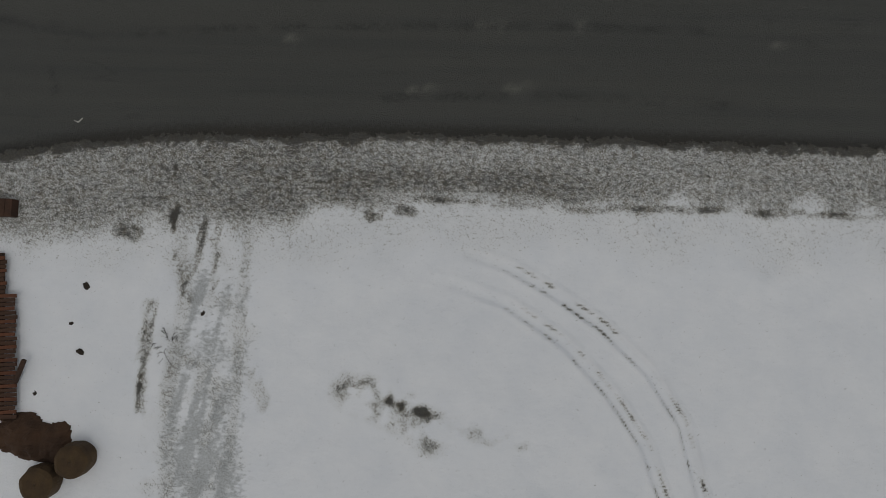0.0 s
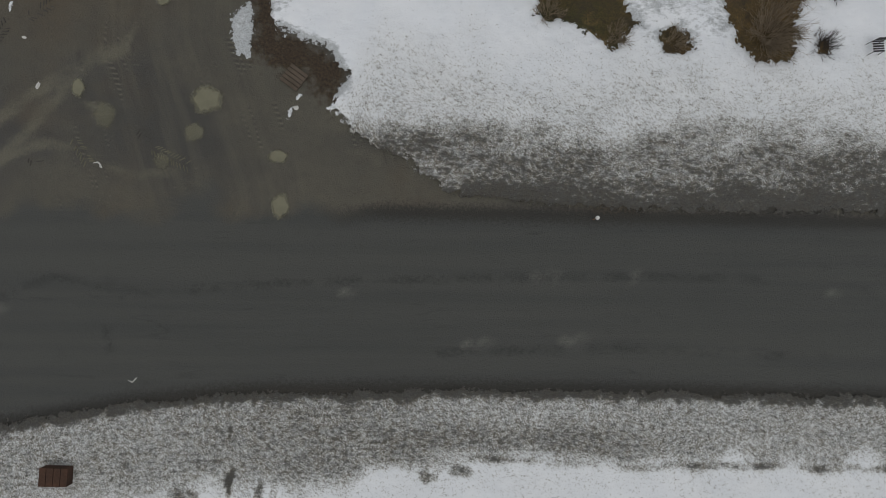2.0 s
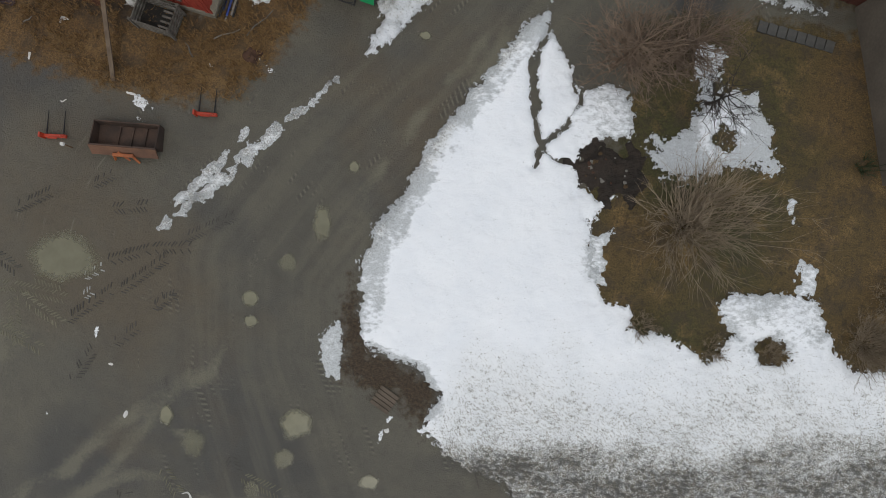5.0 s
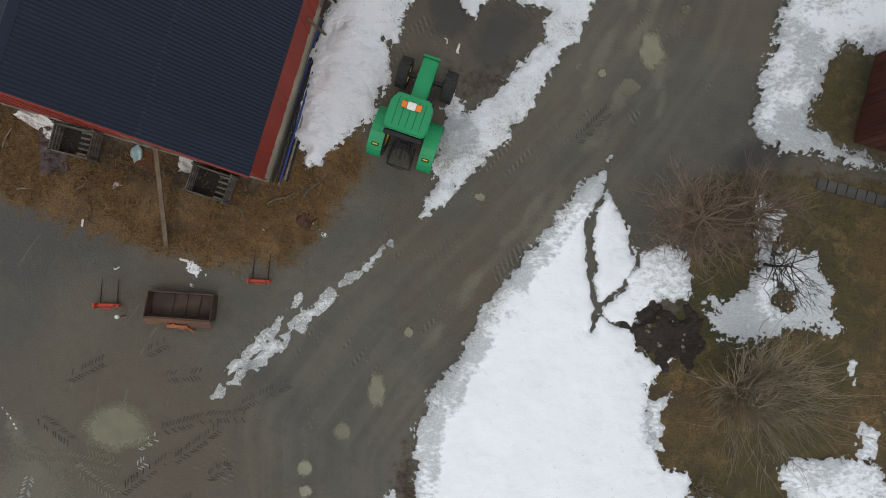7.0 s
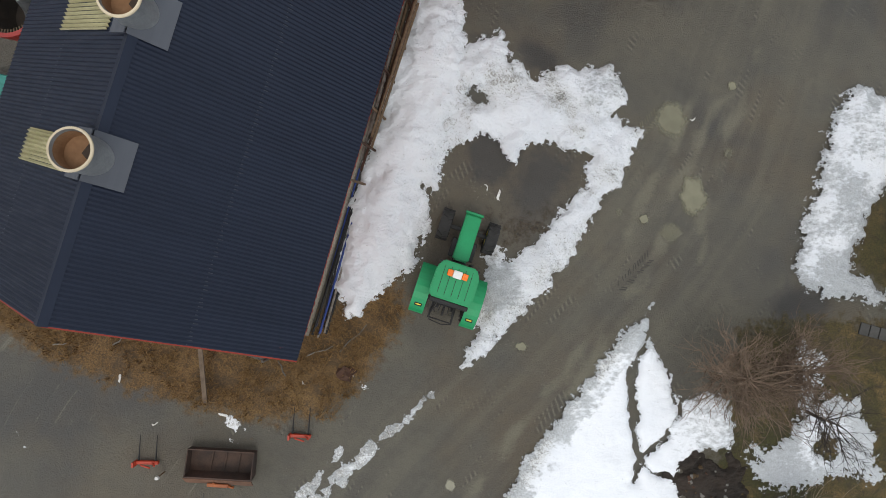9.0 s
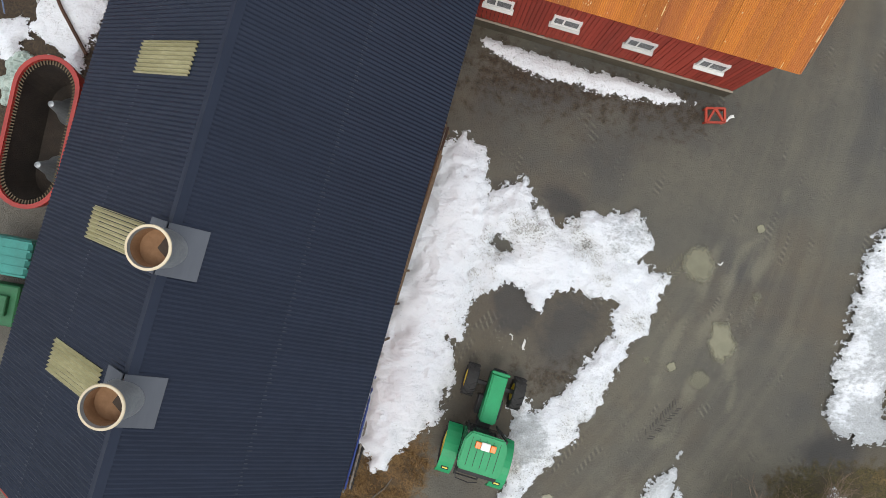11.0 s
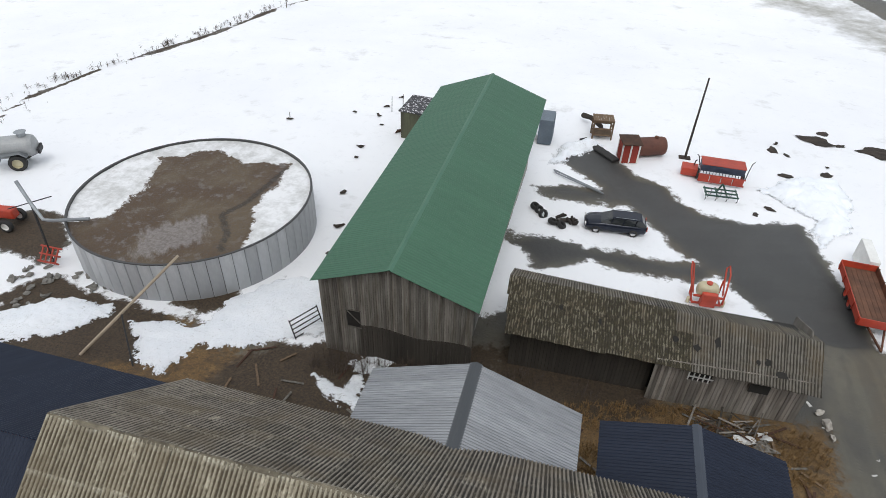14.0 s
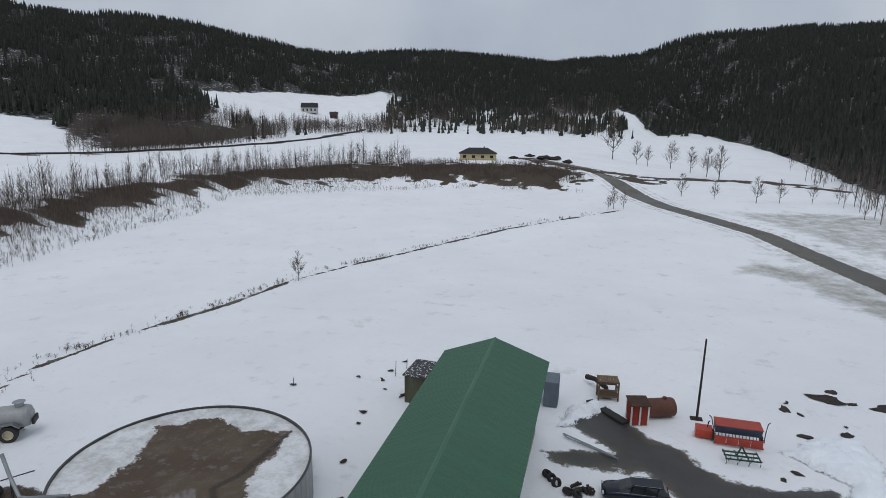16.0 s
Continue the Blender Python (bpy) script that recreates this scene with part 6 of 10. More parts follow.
# ---- the long hall: green roof ----
hall = thing("hall", "long grey-boarded machine hall with a plain green metal roof", "hall", at=(0, 0, 0))
hx0, hx1, hs, hn, hz, hr, hx = -39.6, -30.15, 71.2, 99.1, 3.4, 5.15, -35.0
for x, s in ((hx0, -1), (hx1, 1)):
    w_ = abs(x - hx)
    sheeted(hall, slope_frame((hx, hs, hr), (0, 1, 0), (x - hx, 0, hz - hr)), hn - hs, math.hypot(w_, hr - hz), 26, 1, 0.22, 0.012, GREEN_ROOF, "trap", lap=0.0)
bm = bmesh.new()
prism(bm, [(hx - 0.16, hr - 0.02), (hx, hr + 0.06), (hx + 0.16, hr - 0.02)], hs, hn)
part("ridge_cap", bm, sheet_paint("green_cap", (0.06, 0.16, 0.10), (0.05, 0.13, 0.085)), hall)
boards(hall, GREY_BOARD, (hx0 + 0.35, hs + 0.4), (hx1 - 0.35, hs + 0.4), -2.6, 3.2, 66, seed=33, top=lambda s: hz + (hr - hz - 0.1) * (1 - abs((s - 0.49) / 0.5)))
# lower right part of the gable is a separate near-black plank course
boards(hall, BLACK_BOARD, (-37.0, hs + 0.36), (hx1 - 0.33, hs + 0.36), -2.7, 0.55, 44, seed=36, top=lambda s: 0.4 + 0.12 * math.sin(9 * s))
bm = bmesh.new()
board_wall(bm, (hx1 - 0.95, hs + 0.45), (hx1 - 0.95, hn - 0.4), -3.9, 3.3, 180, seed=34)
part("east_wall", bm, plain("pale_wrapping", (0.5, 0.5, 0.47), (0.25, 0.24, 0.21), 0.8, 0, 2, 0.2, (1, 1, 0.3)), hall)
bm = bmesh.new()
board_wall(bm, (hx0 + 0.35, hn - 0.4), (hx0 + 0.35, hs + 0.4), -3.9, 3.3, 180, seed=35)
part("west_wall", bm, GREY_BOARD, hall)
bm = bmesh.new()
prism(bm, [(hx0 + 0.4, -4), (hx1 - 1.0, -4), (hx1 - 1.0, hz - 0.05), (hx, hr - 0.12), (hx0 + 0.4, hz)], hs + 0.46, hn - 0.5)
part("core", bm, DARK_INSIDE, hall)
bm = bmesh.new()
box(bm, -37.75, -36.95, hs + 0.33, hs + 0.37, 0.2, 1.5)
part("hatch", bm, DARK_INSIDE, hall, "flat near-black panel in place of an open gable hatch")
bm = bmesh.new()
beam(bm, (-37.7, hs + 0.3, 1.4), (-36.95, hs + 0.3, 0.6), 0.05)
for z_ in (0.2, 1.5):
    beam(bm, (-37.8, hs + 0.32, z_), (-36.9, hs + 0.32, z_), 0.06)
part("hatch_frame", bm, GREY_BOARD, hall)

# ---- slurry tank ----
tank = thing("slurry_tank", "round open slurry tank of upright grey panels", "tank", at=(-53.3, 80.7, 0))
tr, t0, t1 = 8.4, -3.4, 0.8
stave = bmesh.new()
arc = 6.2832 / 64
box(stave, tr - 0.05, tr + 0.07, -tr * arc / 2 + 0.014, tr * arc / 2 - 0.014, t0, t1, 0.02)
first = part("panel", stave, plain("grey_tank_panel", (0.52, 0.535, 0.545), (0.35, 0.365, 0.375), 0.7, 0, 2.5, 0.2, (1, 1, 0.25)), tank)
for k in range(1, 64):
    again(first, pose(0, 0, 0, 0, 0, 360 * k / 64))
bm = bmesh.new()
lathe(bm, [(tr - 0.06, t0), (tr - 0.06, t1 - 0.02), (tr + 0.02, t1 - 0.02), (tr + 0.02, t0)], 96)
part("shell", bm, plain("dark_tank_joint", (0.09, 0.09, 0.085), None, 0.8), tank)
bm = bmesh.new()
lathe(bm, [(tr - 0.07, t1 - 0.05), (tr - 0.07, t1 + 0.03), (tr + 0.08, t1 + 0.03), (tr + 0.08, t1 - 0.04), (tr - 0.07, t1 - 0.05)], 96)
part("rim", bm, plain("dark_rim", (0.06, 0.06, 0.06), None, 0.6), tank, "dark steel rim")


def slurry_surface():
    m, nt, bsdf = shader("crusted_slurry")
    vec = coords(nt)
    n1, n2 = noise_of(nt, vec, 0.45, 7.0, 0.65), noise_of(nt, vec, 5.0, 7.0, 0.7)
    base = mixed(nt, remap(nt, n2, 0.3, 0.7), (0.045, 0.028, 0.015), (0.092, 0.058, 0.032))
    base = mixed(nt, remap(nt, noise_of(nt, vec, 1.3, 5.0, 0.7), 0.54, 0.62, 0.0, 0.7), base, (0.15, 0.135, 0.13))
    base = mixed(nt, remap(nt, noise_of(nt, vec, 0.3, 4.0, 0.6), 0.45, 0.6, 0.0, 0.7), base, mixed(nt, remap(nt, n2, 0.3, 0.7), (0.075, 0.055, 0.032), (0.13, 0.098, 0.06)))
    # a skin of grey ice over the wettest part, dark cracks, old snow along the rim
    skim = maths(nt, "ADD", attr(nt, "skim"), maths(nt, "MULTIPLY", maths(nt, "SUBTRACT", noise_of(nt, turned(nt, -50, (0.5, 2.0, 1)), 1.2, 6.0, 0.7), 0.5), 2.6))
    base = mixed(nt, remap(nt, skim, 0.0, 0.5, 0.0, 0.75), base, mixed(nt, remap(nt, n2, 0.4, 0.6), (0.135, 0.118, 0.11), (0.26, 0.24, 0.23)))
    base = mixed(nt, remap(nt, maths(nt, "ADD", attr(nt, "split"), maths(nt, "MULTIPLY", maths(nt, "SUBTRACT", n2, 0.5), 0.8)), 0.16, 0.32, 0.75, 0.0), base, (0.022, 0.016, 0.011))
    edge = maths(nt, "ADD", attr(nt, "mud"), maths(nt, "MULTIPLY", maths(nt, "SUBTRACT", n1, 0.5), 2.4))
    edge = maths(nt, "ADD", edge, maths(nt, "MULTIPLY", maths(nt, "SUBTRACT", n2, 0.5), 1.0))
    col = mixed(nt, remap(nt, edge, 0.05, -0.12), base, mixed(nt, remap(nt, noise_of(nt, vec, 0.8, 6.0, 0.7), 0.4, 0.62), (0.74, 0.745, 0.75), (0.50, 0.50, 0.49)))
    nt.links.new(col, bsdf.inputs["Base Color"])
    nt.links.new(remap(nt, n2, 0.3, 0.7, 0.45, 0.9), bsdf.inputs["Roughness"])
    bumped(nt, bsdf, n2, 0.6, 0.08)
    return m


bm = bmesh.new()
lathe(bm, [(0.01 + (tr - 0.05) * k / 40, 0.0) for k in range(41)], 96)
for v in bm.verts:
    v.co.z = 0.66 + 0.07 * noise.fractal(Vector((v.co.x * 0.5, v.co.y * 0.5, 3)), 1, 2, 5)
slurry = linked("slurry_crust", bm, slurry_surface())
slurry.location = (-53.3, 80.7, 0)
crust_xy = np.array([(v.co.x - 53.3, v.co.y + 80.7) for v in slurry.data.vertices])
sx_, sy_ = crust_xy[:, 0], crust_xy[:, 1]
for key, values in (("mud", inside(sx_, sy_, [(-61.0, 73.5), (-57.4, 76.6), (-57.2, 80.7), (-58.6, 84.5), (-56.4, 86.3), (-54.5, 87.0), (-52.1, 85.8), (-48.6, 86.6), (-48.2, 83.5), (-48.4, 80.3), (-47.3, 77.4), (-46.5, 74.0), (-53, 71)])),
                    ("skim", inside(sx_, sy_, [(-54.2, 76.0), (-50.9, 78.9), (-49.4, 75.8), (-51.2, 73.8), (-53.3, 72.3)])), ("split", along(sx_, sy_, [(-48.6, 85.9), (-49.1, 81.0), (-50.0, 78.9), (-48.5, 77.0), (-48.0, 75.2)]))):
    slurry.data.attributes.new(key, "FLOAT", "POINT").data.foreach_set("value", np.clip(values, -2, 2).astype(np.float32))
tagged(slurry, "brown crusted slurry with snow round its edge, filling the tank", "slurry", kind="stuff")

# ---- machines and clutter ----
GREEN = plain("bright_green_paint", (0.004, 0.30, 0.105), (0.003, 0.23, 0.08), 0.5, 0, 3, 0.05, spread=0.04)
DARK_METAL = plain("greasy_dark_metal", (0.035, 0.035, 0.036), (0.02, 0.02, 0.02), 0.6, 0.4, 8, 0.3)
TEAL = plain("teal_tarpaulin", (0.05, 0.32, 0.27), (0.035, 0.2, 0.17), 0.55, 0, 3, 0.2)
RAW_WOOD = plain("raw_timber", (0.20, 0.135, 0.08), (0.11, 0.072, 0.042), 0.85, 0, 5, 0.35, (4, 4, 0.4))
BROWN_WOOD = plain("rotten_brown_wood", (0.085, 0.040, 0.022), (0.04, 0.02, 0.012), 0.9, 0, 6, 0.4)
BLUE_PIPE = plain("blue_plastic_pipe", (0.03, 0.07, 0.30), (0.02, 0.045, 0.2), 0.4, 0, 3, 0.05)
CREAM = plain("cream_plastic", (0.62, 0.56, 0.38), (0.48, 0.43, 0.28), 0.5, 0, 3, 0.05)
WHITE_BIT = plain("white_scrap", (0.72, 0.72, 0.70), (0.5, 0.49, 0.46), 0.7, 0, 6, 0.2)
AMBER = plain("amber_lens", (0.85, 0.20, 0.02), (0.7, 0.14, 0.015), 0.25, 0, 2, 0)
YELLOW = plain("yellow_lamp", (0.80, 0.60, 0.05), None, 0.3, 0, 2, 0)
CAR_BLUE = plain("dark_blue_car_paint", (0.012, 0.016, 0.030), (0.010, 0.013, 0.022), 0.18, 0.3, 2, 0)
STONE = plain("grey_stone", (0.22, 0.21, 0.19), (0.12, 0.115, 0.10), 0.9, 0, 5, 0.4)
SOIL = plain("dark_soil", (0.05, 0.036, 0.026), (0.022, 0.017, 0.013), 0.95, 0, 5, 0.6, dist=0.05)
BROWN_BALE = plain("mouldy_straw", (0.10, 0.062, 0.026), (0.05, 0.03, 0.014), 0.95, 0, 9, 0.6, dist=0.03)


def wheel(parent, at, r, w, rim_mat, lugs=0, name="wheel"):
    """Tyre and rim; the axle lies along local x."""
    turn = Matrix.Translation(at) @ pose(0, 0, 0, 0, 90, 0)
    bm = bmesh.new()
    lathe(bm, [(r * 0.58, -w * 0.42), (r * 0.82, -w * 0.5), (r * 0.97, -w * 0.42), (r, -w * 0.2), (r, w * 0.2), (r * 0.97, w * 0.42), (r * 0.82, w * 0.5), (r * 0.58, w * 0.42)], 28)
    for k in range(lugs):
        for s in (-1, 1):
            a = 6.2832 * (k + 0.25 * s) / lugs
            m = pose(0, 0, 0, 0, 0, math.degrees(a)) @ pose(r, 0, s * w * 0.24, s * 38, 0, 0)
            box(bm, -0.03, 0.035, -0.03, 0.03, -w * 0.27, w * 0.27, 0, m)
    tyre = part(name, bm, BLACK, parent, "", turn)
    bm = bmesh.new()
    lathe(bm, [(0.02, -w * 0.1), (r * 0.2, -w * 0.12), (r * 0.3, -w * 0.02), (r * 0.52, -w * 0.1), (r * 0.6, -w * 0.4), (r * 0.62, -w * 0.42), (r * 0.62, w * 0.42), (r * 0.52, w * 0.1), (r * 0.2, w * 0.12), (0.02, w * 0.1)], 24)
    part("rim", bm, rim_mat, tyre)
    return tyre


def build_tractor():
    t = thing("tractor", "bright green farm tractor parked on wet gravel beside the snow", "tractor", at=pose(-19.12, 34.95, 0, 0, 0, -2) @ Matrix.Diagonal((1.08, 1.05, 1, 1)))
    bm = bmesh.new()
    prism(bm, [(0.25, 0.95), (2.12, 0.90), (2.18, 1.25), (2.1, 1.5), (0.25, 1.72)], -0.30, 0.30, "x")
    bmesh.ops.bevel(bm, geom=list(bm.edges), offset=0.06, segments=2, affect="EDGES")
    part("hood", bm, GREEN, t)
    bm = bmesh.new()
    box(bm, -0.34, 0.34, 2.10, 2.2, 1.42, 1.55, 0.02)
    part("nose_trim", bm, GREEN, t)
    bm = bmesh.new()
    box(bm, -0.24, 0.24, 2.16, 2.22, 0.95, 1.38)
    for k in range(6):
        box(bm, -0.24, 0.24, 2.2, 2.235, 0.98 + 0.065 * k, 1.0 + 0.065 * k)
    part("grille", bm, DARK_METAL, t)
    bm = bmesh.new()
    box(bm, -0.28, 0.28, -1.35, 2.05, 0.55, 1.0, 0.04)
    box(bm, -0.9, 0.9, 1.42, 1.58, 0.5, 0.66, 0.02)
    box(bm, -0.75, 0.75, -1.0, -0.75, 0.72, 0.98, 0.02)
    for s in (-1, 1):
        box(bm, s * 0.32 - 0.16, s * 0.32 + 0.16, 0.35, 1.1, 0.62, 0.98, 0.03)
    part("chassis", bm, DARK_METAL, t)
    bm = bmesh.new()
    prism(bm, [(-0.72, -1.28), (0.72, -1.28), (0.80, -1.0), (0.78, -0.2), (0.60, 0.12), (-0.60, 0.12), (-0.78, -0.2), (-0.80, -1.0)], 2.78, 2.95, "z")
    bmesh.ops.bevel(bm, geom=list(bm.edges), offset=0.05, segments=2, affect="EDGES")
    part("cab_roof", bm, GREEN, t)
    bm = bmesh.new()
    for x in (-0.5, -0.25, 0.0, 0.25, 0.5):
        box(bm, x - 0.008, x + 0.008, -1.1, -0.05, 2.948, 2.958)
    part("roof_groove", bm, DARK_METAL, t)
    bm = bmesh.new()
    box(bm, -0.16, 0.16, -0.42, -0.14, 2.955, 3.03, 0.02)
    part("roof_hatch", bm, WHITE_PAINT, t, "white roof plate")
    for x in (-0.27, 0.27):
        bm = bmesh.new()
        box(bm, x - 0.1, x + 0.1, -0.4, -0.16, 2.955, 3.04, 0.02)
        part("beacon", bm, AMBER, t, "orange beacon")
    for x in (-0.7, 0.7):
        for y in (-1.15, -0.45, 0.05):
            bm = bmesh.new()
            beam(bm, (x * (0.95 if y < 0 else 0.85), y, 1.2), (x, y, 2.8), 0.07)
            part("cab_post", bm, DARK_METAL, t)
    bm = bmesh.new()
    for x in (-0.7, 0.7):
        box(bm, x - 0.01, x + 0.01, -1.15, 0.05, 1.35, 2.78)
    box(bm, -0.7, 0.7, 0.04, 0.06, 1.5, 2.78)
    box(bm, -0.7, 0.7, -1.17, -1.15, 1.6, 2.78)
    part("cab_glass", bm, GLASS, t)
    bm = bmesh.new()
    box(bm, -0.72, 0.72, -1.46, -1.27, 2.55, 2.76, 0.04)
    part("rear_shade", bm, DARK_METAL, t, "black shade over the rear window")
    for s in (-1, 1):
        bm = bmesh.new()
        arc = [(-1.15 + 0.98 * math.cos(a), 0.98 + 0.86 * math.sin(a)) for a in [radians(d) for d in range(10, 176, 15)]]
        inner = [(-1.15 + 0.92 * math.cos(a), 0.98 + 0.80 * math.sin(a)) for a in [radians(d) for d in range(175, 9, -15)]]
        prism(bm, arc + inner, s * 0.72, s * 1.27, "x")
        part("fender", bm, GREEN, t)
        bm = bmesh.new()
        box(bm, s * 0.98 - 0.14, s * 0.98 + 0.14, -1.84, -1.70, 1.60, 1.68, 0.02)
        lamp_ = part("rear_lamp", bm, DARK_METAL, t, "dark rear lamp housing")
        bm = bmesh.new()
        box(bm, s * 0.98 - 0.10, s * 0.98 + 0.10, -1.80, -1.75, 1.675, 1.695, 0.01)
        part("lens", bm, YELLOW, lamp_, "yellow lens")
        wheel(t, (s * 0.95, -1.1, 0.83), 0.83, 0.54, YELLOW, 16, "rear_wheel")
        wheel(t, (s * 0.92, 1.5, 0.6), 0.6, 0.46, YELLOW, 14, "front_wheel")
    bm = bmesh.new()
    for s in (-1, 1):
        rod(bm, (s * 0.42, -1.3, 0.7), (s * 0.45, -2.2, 0.55), 0.04)
        rod(bm, (s * 0.3, -1.25, 1.35), (s * 0.42, -1.95, 0.65), 0.03)
        rod(bm, (s * 0.2, -1.25, 1.2), (s * 0.28, -1.7, 1.2), 0.05)
    rod(bm, (0, -1.3, 1.15), (0, -1.95, 1.0), 0.045)
    rod(bm, (-0.45, -2.18, 0.56), (0.45, -2.18, 0.56), 0.03)
    box(bm, -0.22, 0.22, -1.5, -1.3, 0.7, 1.2, 0.04)
    for k in range(5):
        x = -0.24 + 0.12 * k
        tube(bm, [(x, -1.4, 1.25), (x * 1.3, -1.62, 1.34 - 0.05 * (k % 2)), (x * 1.5, -1.82, 1.05), (x * 1.2, -1.9, 0.8)], 0.016, 5)
    rod(bm, (-0.3, -1.55, 1.15), (0.3, -1.55, 1.15), 0.03)
    tube(bm, [(-0.46, -1.5, 1.2), (-0.5, -1.9, 0.95), (-0.4, -2.25, 0.85), (0.1, -2.3, 0.85), (0.45, -2.2, 0.85)], 0.022)
    part("hitch", bm, DARK_METAL, t, "black three-point linkage")
    bm = bmesh.new()
    rod(bm, (0.42, 0.2, 1.5), (0.42, 0.2, 2.6), 0.045)
    part("exhaust", bm, DARK_METAL, t)


build_tractor()


# shell rust darkened in colour so the open inside reads dark
DULL_RUST = plain("dull_dark_rust", (0.105, 0.062, 0.043), (0.045, 0.032, 0.026), 0.85, 0.1, 5, 0.4)


def build_bucket():
    t = thing("loader_bucket", "rusty loader bucket lying open on the gravel", "bucket", at=pose(-26.15, 24.6, 0, 0, 0, 12))
    bm = bmesh.new()
    prism(bm, [(-0.5, 0.0), (-0.55, 0.75), (-0.49, 0.75), (-0.44, 0.06), (0.44, 0.04), (0.5, 0.5), (0.55, 0.5), (0.5, 0.0)], -1.35, 1.35, "x")
    part("shell", bm, DULL_RUST, t)
    bm = bmesh.new()
    prism(bm, [(-0.57, 0.76), (-0.86, 0.34), (-0.83, 0.31), (-0.52, 0.72)], -1.36, 1.36, "x")
    part("back_plate", bm, plain("orange_brown_rust", (0.25, 0.125, 0.075), (0.13, 0.07, 0.045), 0.8, 0.1, 4, 0.3), t, "sloping orange-brown back plate")
    for x in (-1.35, 1.31):
        bm = bmesh.new()
        prism(bm, [(-0.55, 0.75), (-0.5, 0.0), (0.5, 0.0), (0.55, 0.5)], x, x + 0.04, "x")
        part("cheek", bm, DULL_RUST, t)
    for x in (-0.5, 0.05, 0.6):
        bm = bmesh.new()
        beam(bm, (x, -0.45, 0.1), (x + 0.1, 0.42, 0.1), 0.05)
        part("rib", bm, DULL_RUST, t)
    bm = bmesh.new()
    box(bm, -0.45, 0.4, -0.92, -0.78, 0.45, 0.56, 0.02)
    beam(bm, (-0.4, -0.85, 0.5), (-0.5, -1.0, 0.1), 0.08)
    beam(bm, (0.35, -0.85, 0.5), (0.5, -1.05, 0.1), 0.08)
    beam(bm, (-0.2, -0.75, 0.6), (0.15, -1.0, 0.2), 0.07)
    part("bracket", bm, plain("orange_bracket", (0.5, 0.15, 0.04), (0.3, 0.09, 0.03), 0.6), t, "orange mounting bracket")


build_bucket()


def fork(x, y, turn, w, l):
    t = thing("pallet_fork", "red bale fork with two thin black tines on the gravel", "fork", "bale forks by the barn", pose(x, y, 0, 0, 0, turn))
    bm = bmesh.new()
    box(bm, -w / 2, w / 2, -0.07, 0.07, 0.05, 0.22, 0.02)
    box(bm, -w / 2, -w / 2 + 0.07, -0.12, 0.08, 0.05, 0.5)
    beam(bm, (-w / 4, -0.1, 0.2), (w / 4, -0.14, 0.42), 0.05)
    beam(bm, (w / 4, 0, 0.2), (w / 2.2, -0.05, 0.45), 0.05)
    part("crossbar", bm, ORANGE_RED, t)
    for s in (-1, 1):
        bm = bmesh.new()
        rod(bm, (s * w * 0.36, 0, 0.12), (s * w * 0.36, l, 0.08), 0.035, 0.012)
        part("tine", bm, DARK_METAL, t)


fork(-29.1, 23.75, 14, 0.95, 1.1)
fork(-23.4, 26.45, 12, 0.9, 1.15)

plank = thing("plank", "long brown plank leaning from the ground against the barn", "plank", at=(0, 0, 0))
bm = bmesh.new()
beam(bm, (-27.55, 26.7, 0.06), (-28.2, 30.45, 2.3), 0.18, 0.07)
part("board", bm, plain("brown_plank", (0.15, 0.11, 0.075), (0.085, 0.06, 0.04), 0.85, 0, 5, 0.3, (3, 0.4, 3)), plank)


def slat_crate(x, y, turn):
    t = thing("slatted_crate", "broken grey slatted crate open to the sky by the barn wall", "crate", "crates under the gable", pose(x, y, 0, 0, 0, turn))
    bm = bmesh.new()
    for s in (-1, 1):
        for k in range(4):
            box(bm, s * 0.8 - 0.02, s * 0.8 + 0.02, -0.55, 0.55, 0.1 + k * 0.22, 0.24 + k * 0.22)
            box(bm, -0.8, 0.8, s * 0.55 - 0.02, s * 0.55 + 0.02, 0.1 + k * 0.22, 0.22 + k * 0.22)
        for q in (-1, 1):
            box(bm, s * 0.82 - 0.05, s * 0.82 + 0.05, q * 0.57 - 0.05, q * 0.57 + 0.05, 0, 1.0)
    for k in range(5):
        box(bm, s * 0.7 - 0.3, s * 0.7 + 0.1, -0.5 + k * 0.22, -0.42 + k * 0.22, 0.92, 0.96)
    part("slats", bm, GREY_BOARD, t)
    # near-black bottom puts the crate's dark inside into the colour
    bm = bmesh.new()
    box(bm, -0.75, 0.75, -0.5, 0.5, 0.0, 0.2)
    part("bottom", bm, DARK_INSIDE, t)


slat_crate(-32.2, 29.85, 3)
slat_crate(-26.4, 29.75, -2)
# rubbish under the gable: a pale sheet, a torn tarpaulin, posts and pipe ends
def draped(name, label, cat, x, y, w, l, turn, mat_, seed, lift=0.25):
    t = thing(name, label, cat, at=pose(x, y, land_at(x, y), 0, 0, turn))
    bm = bmesh.new()
    bmesh.ops.create_grid(bm, x_segments=26, y_segments=20, size=1)
    for v in bm.verts:
        e = 1 + 0.22 * noise.noise(v.co * 2.3 + Vector((seed, 0, 0)))
        z_ = lift * (0.6 + 0.9 * noise.fractal(Vector((v.co.x * w * 1.6, v.co.y * l * 1.6, seed)), 1, 2, 4))
        v.co = Vector((v.co.x * w * e, v.co.y * l * e, max(z_, 0.02)))
    part("cloth", bm, mat_, t)
    return t


draped("pale_tarpaulin", "crumpled white plastic sheet against the gable", "tarpaulin", -34.1, 30.25, 1.0, 0.32, -18, WHITE_BIT, 4, 0.45)
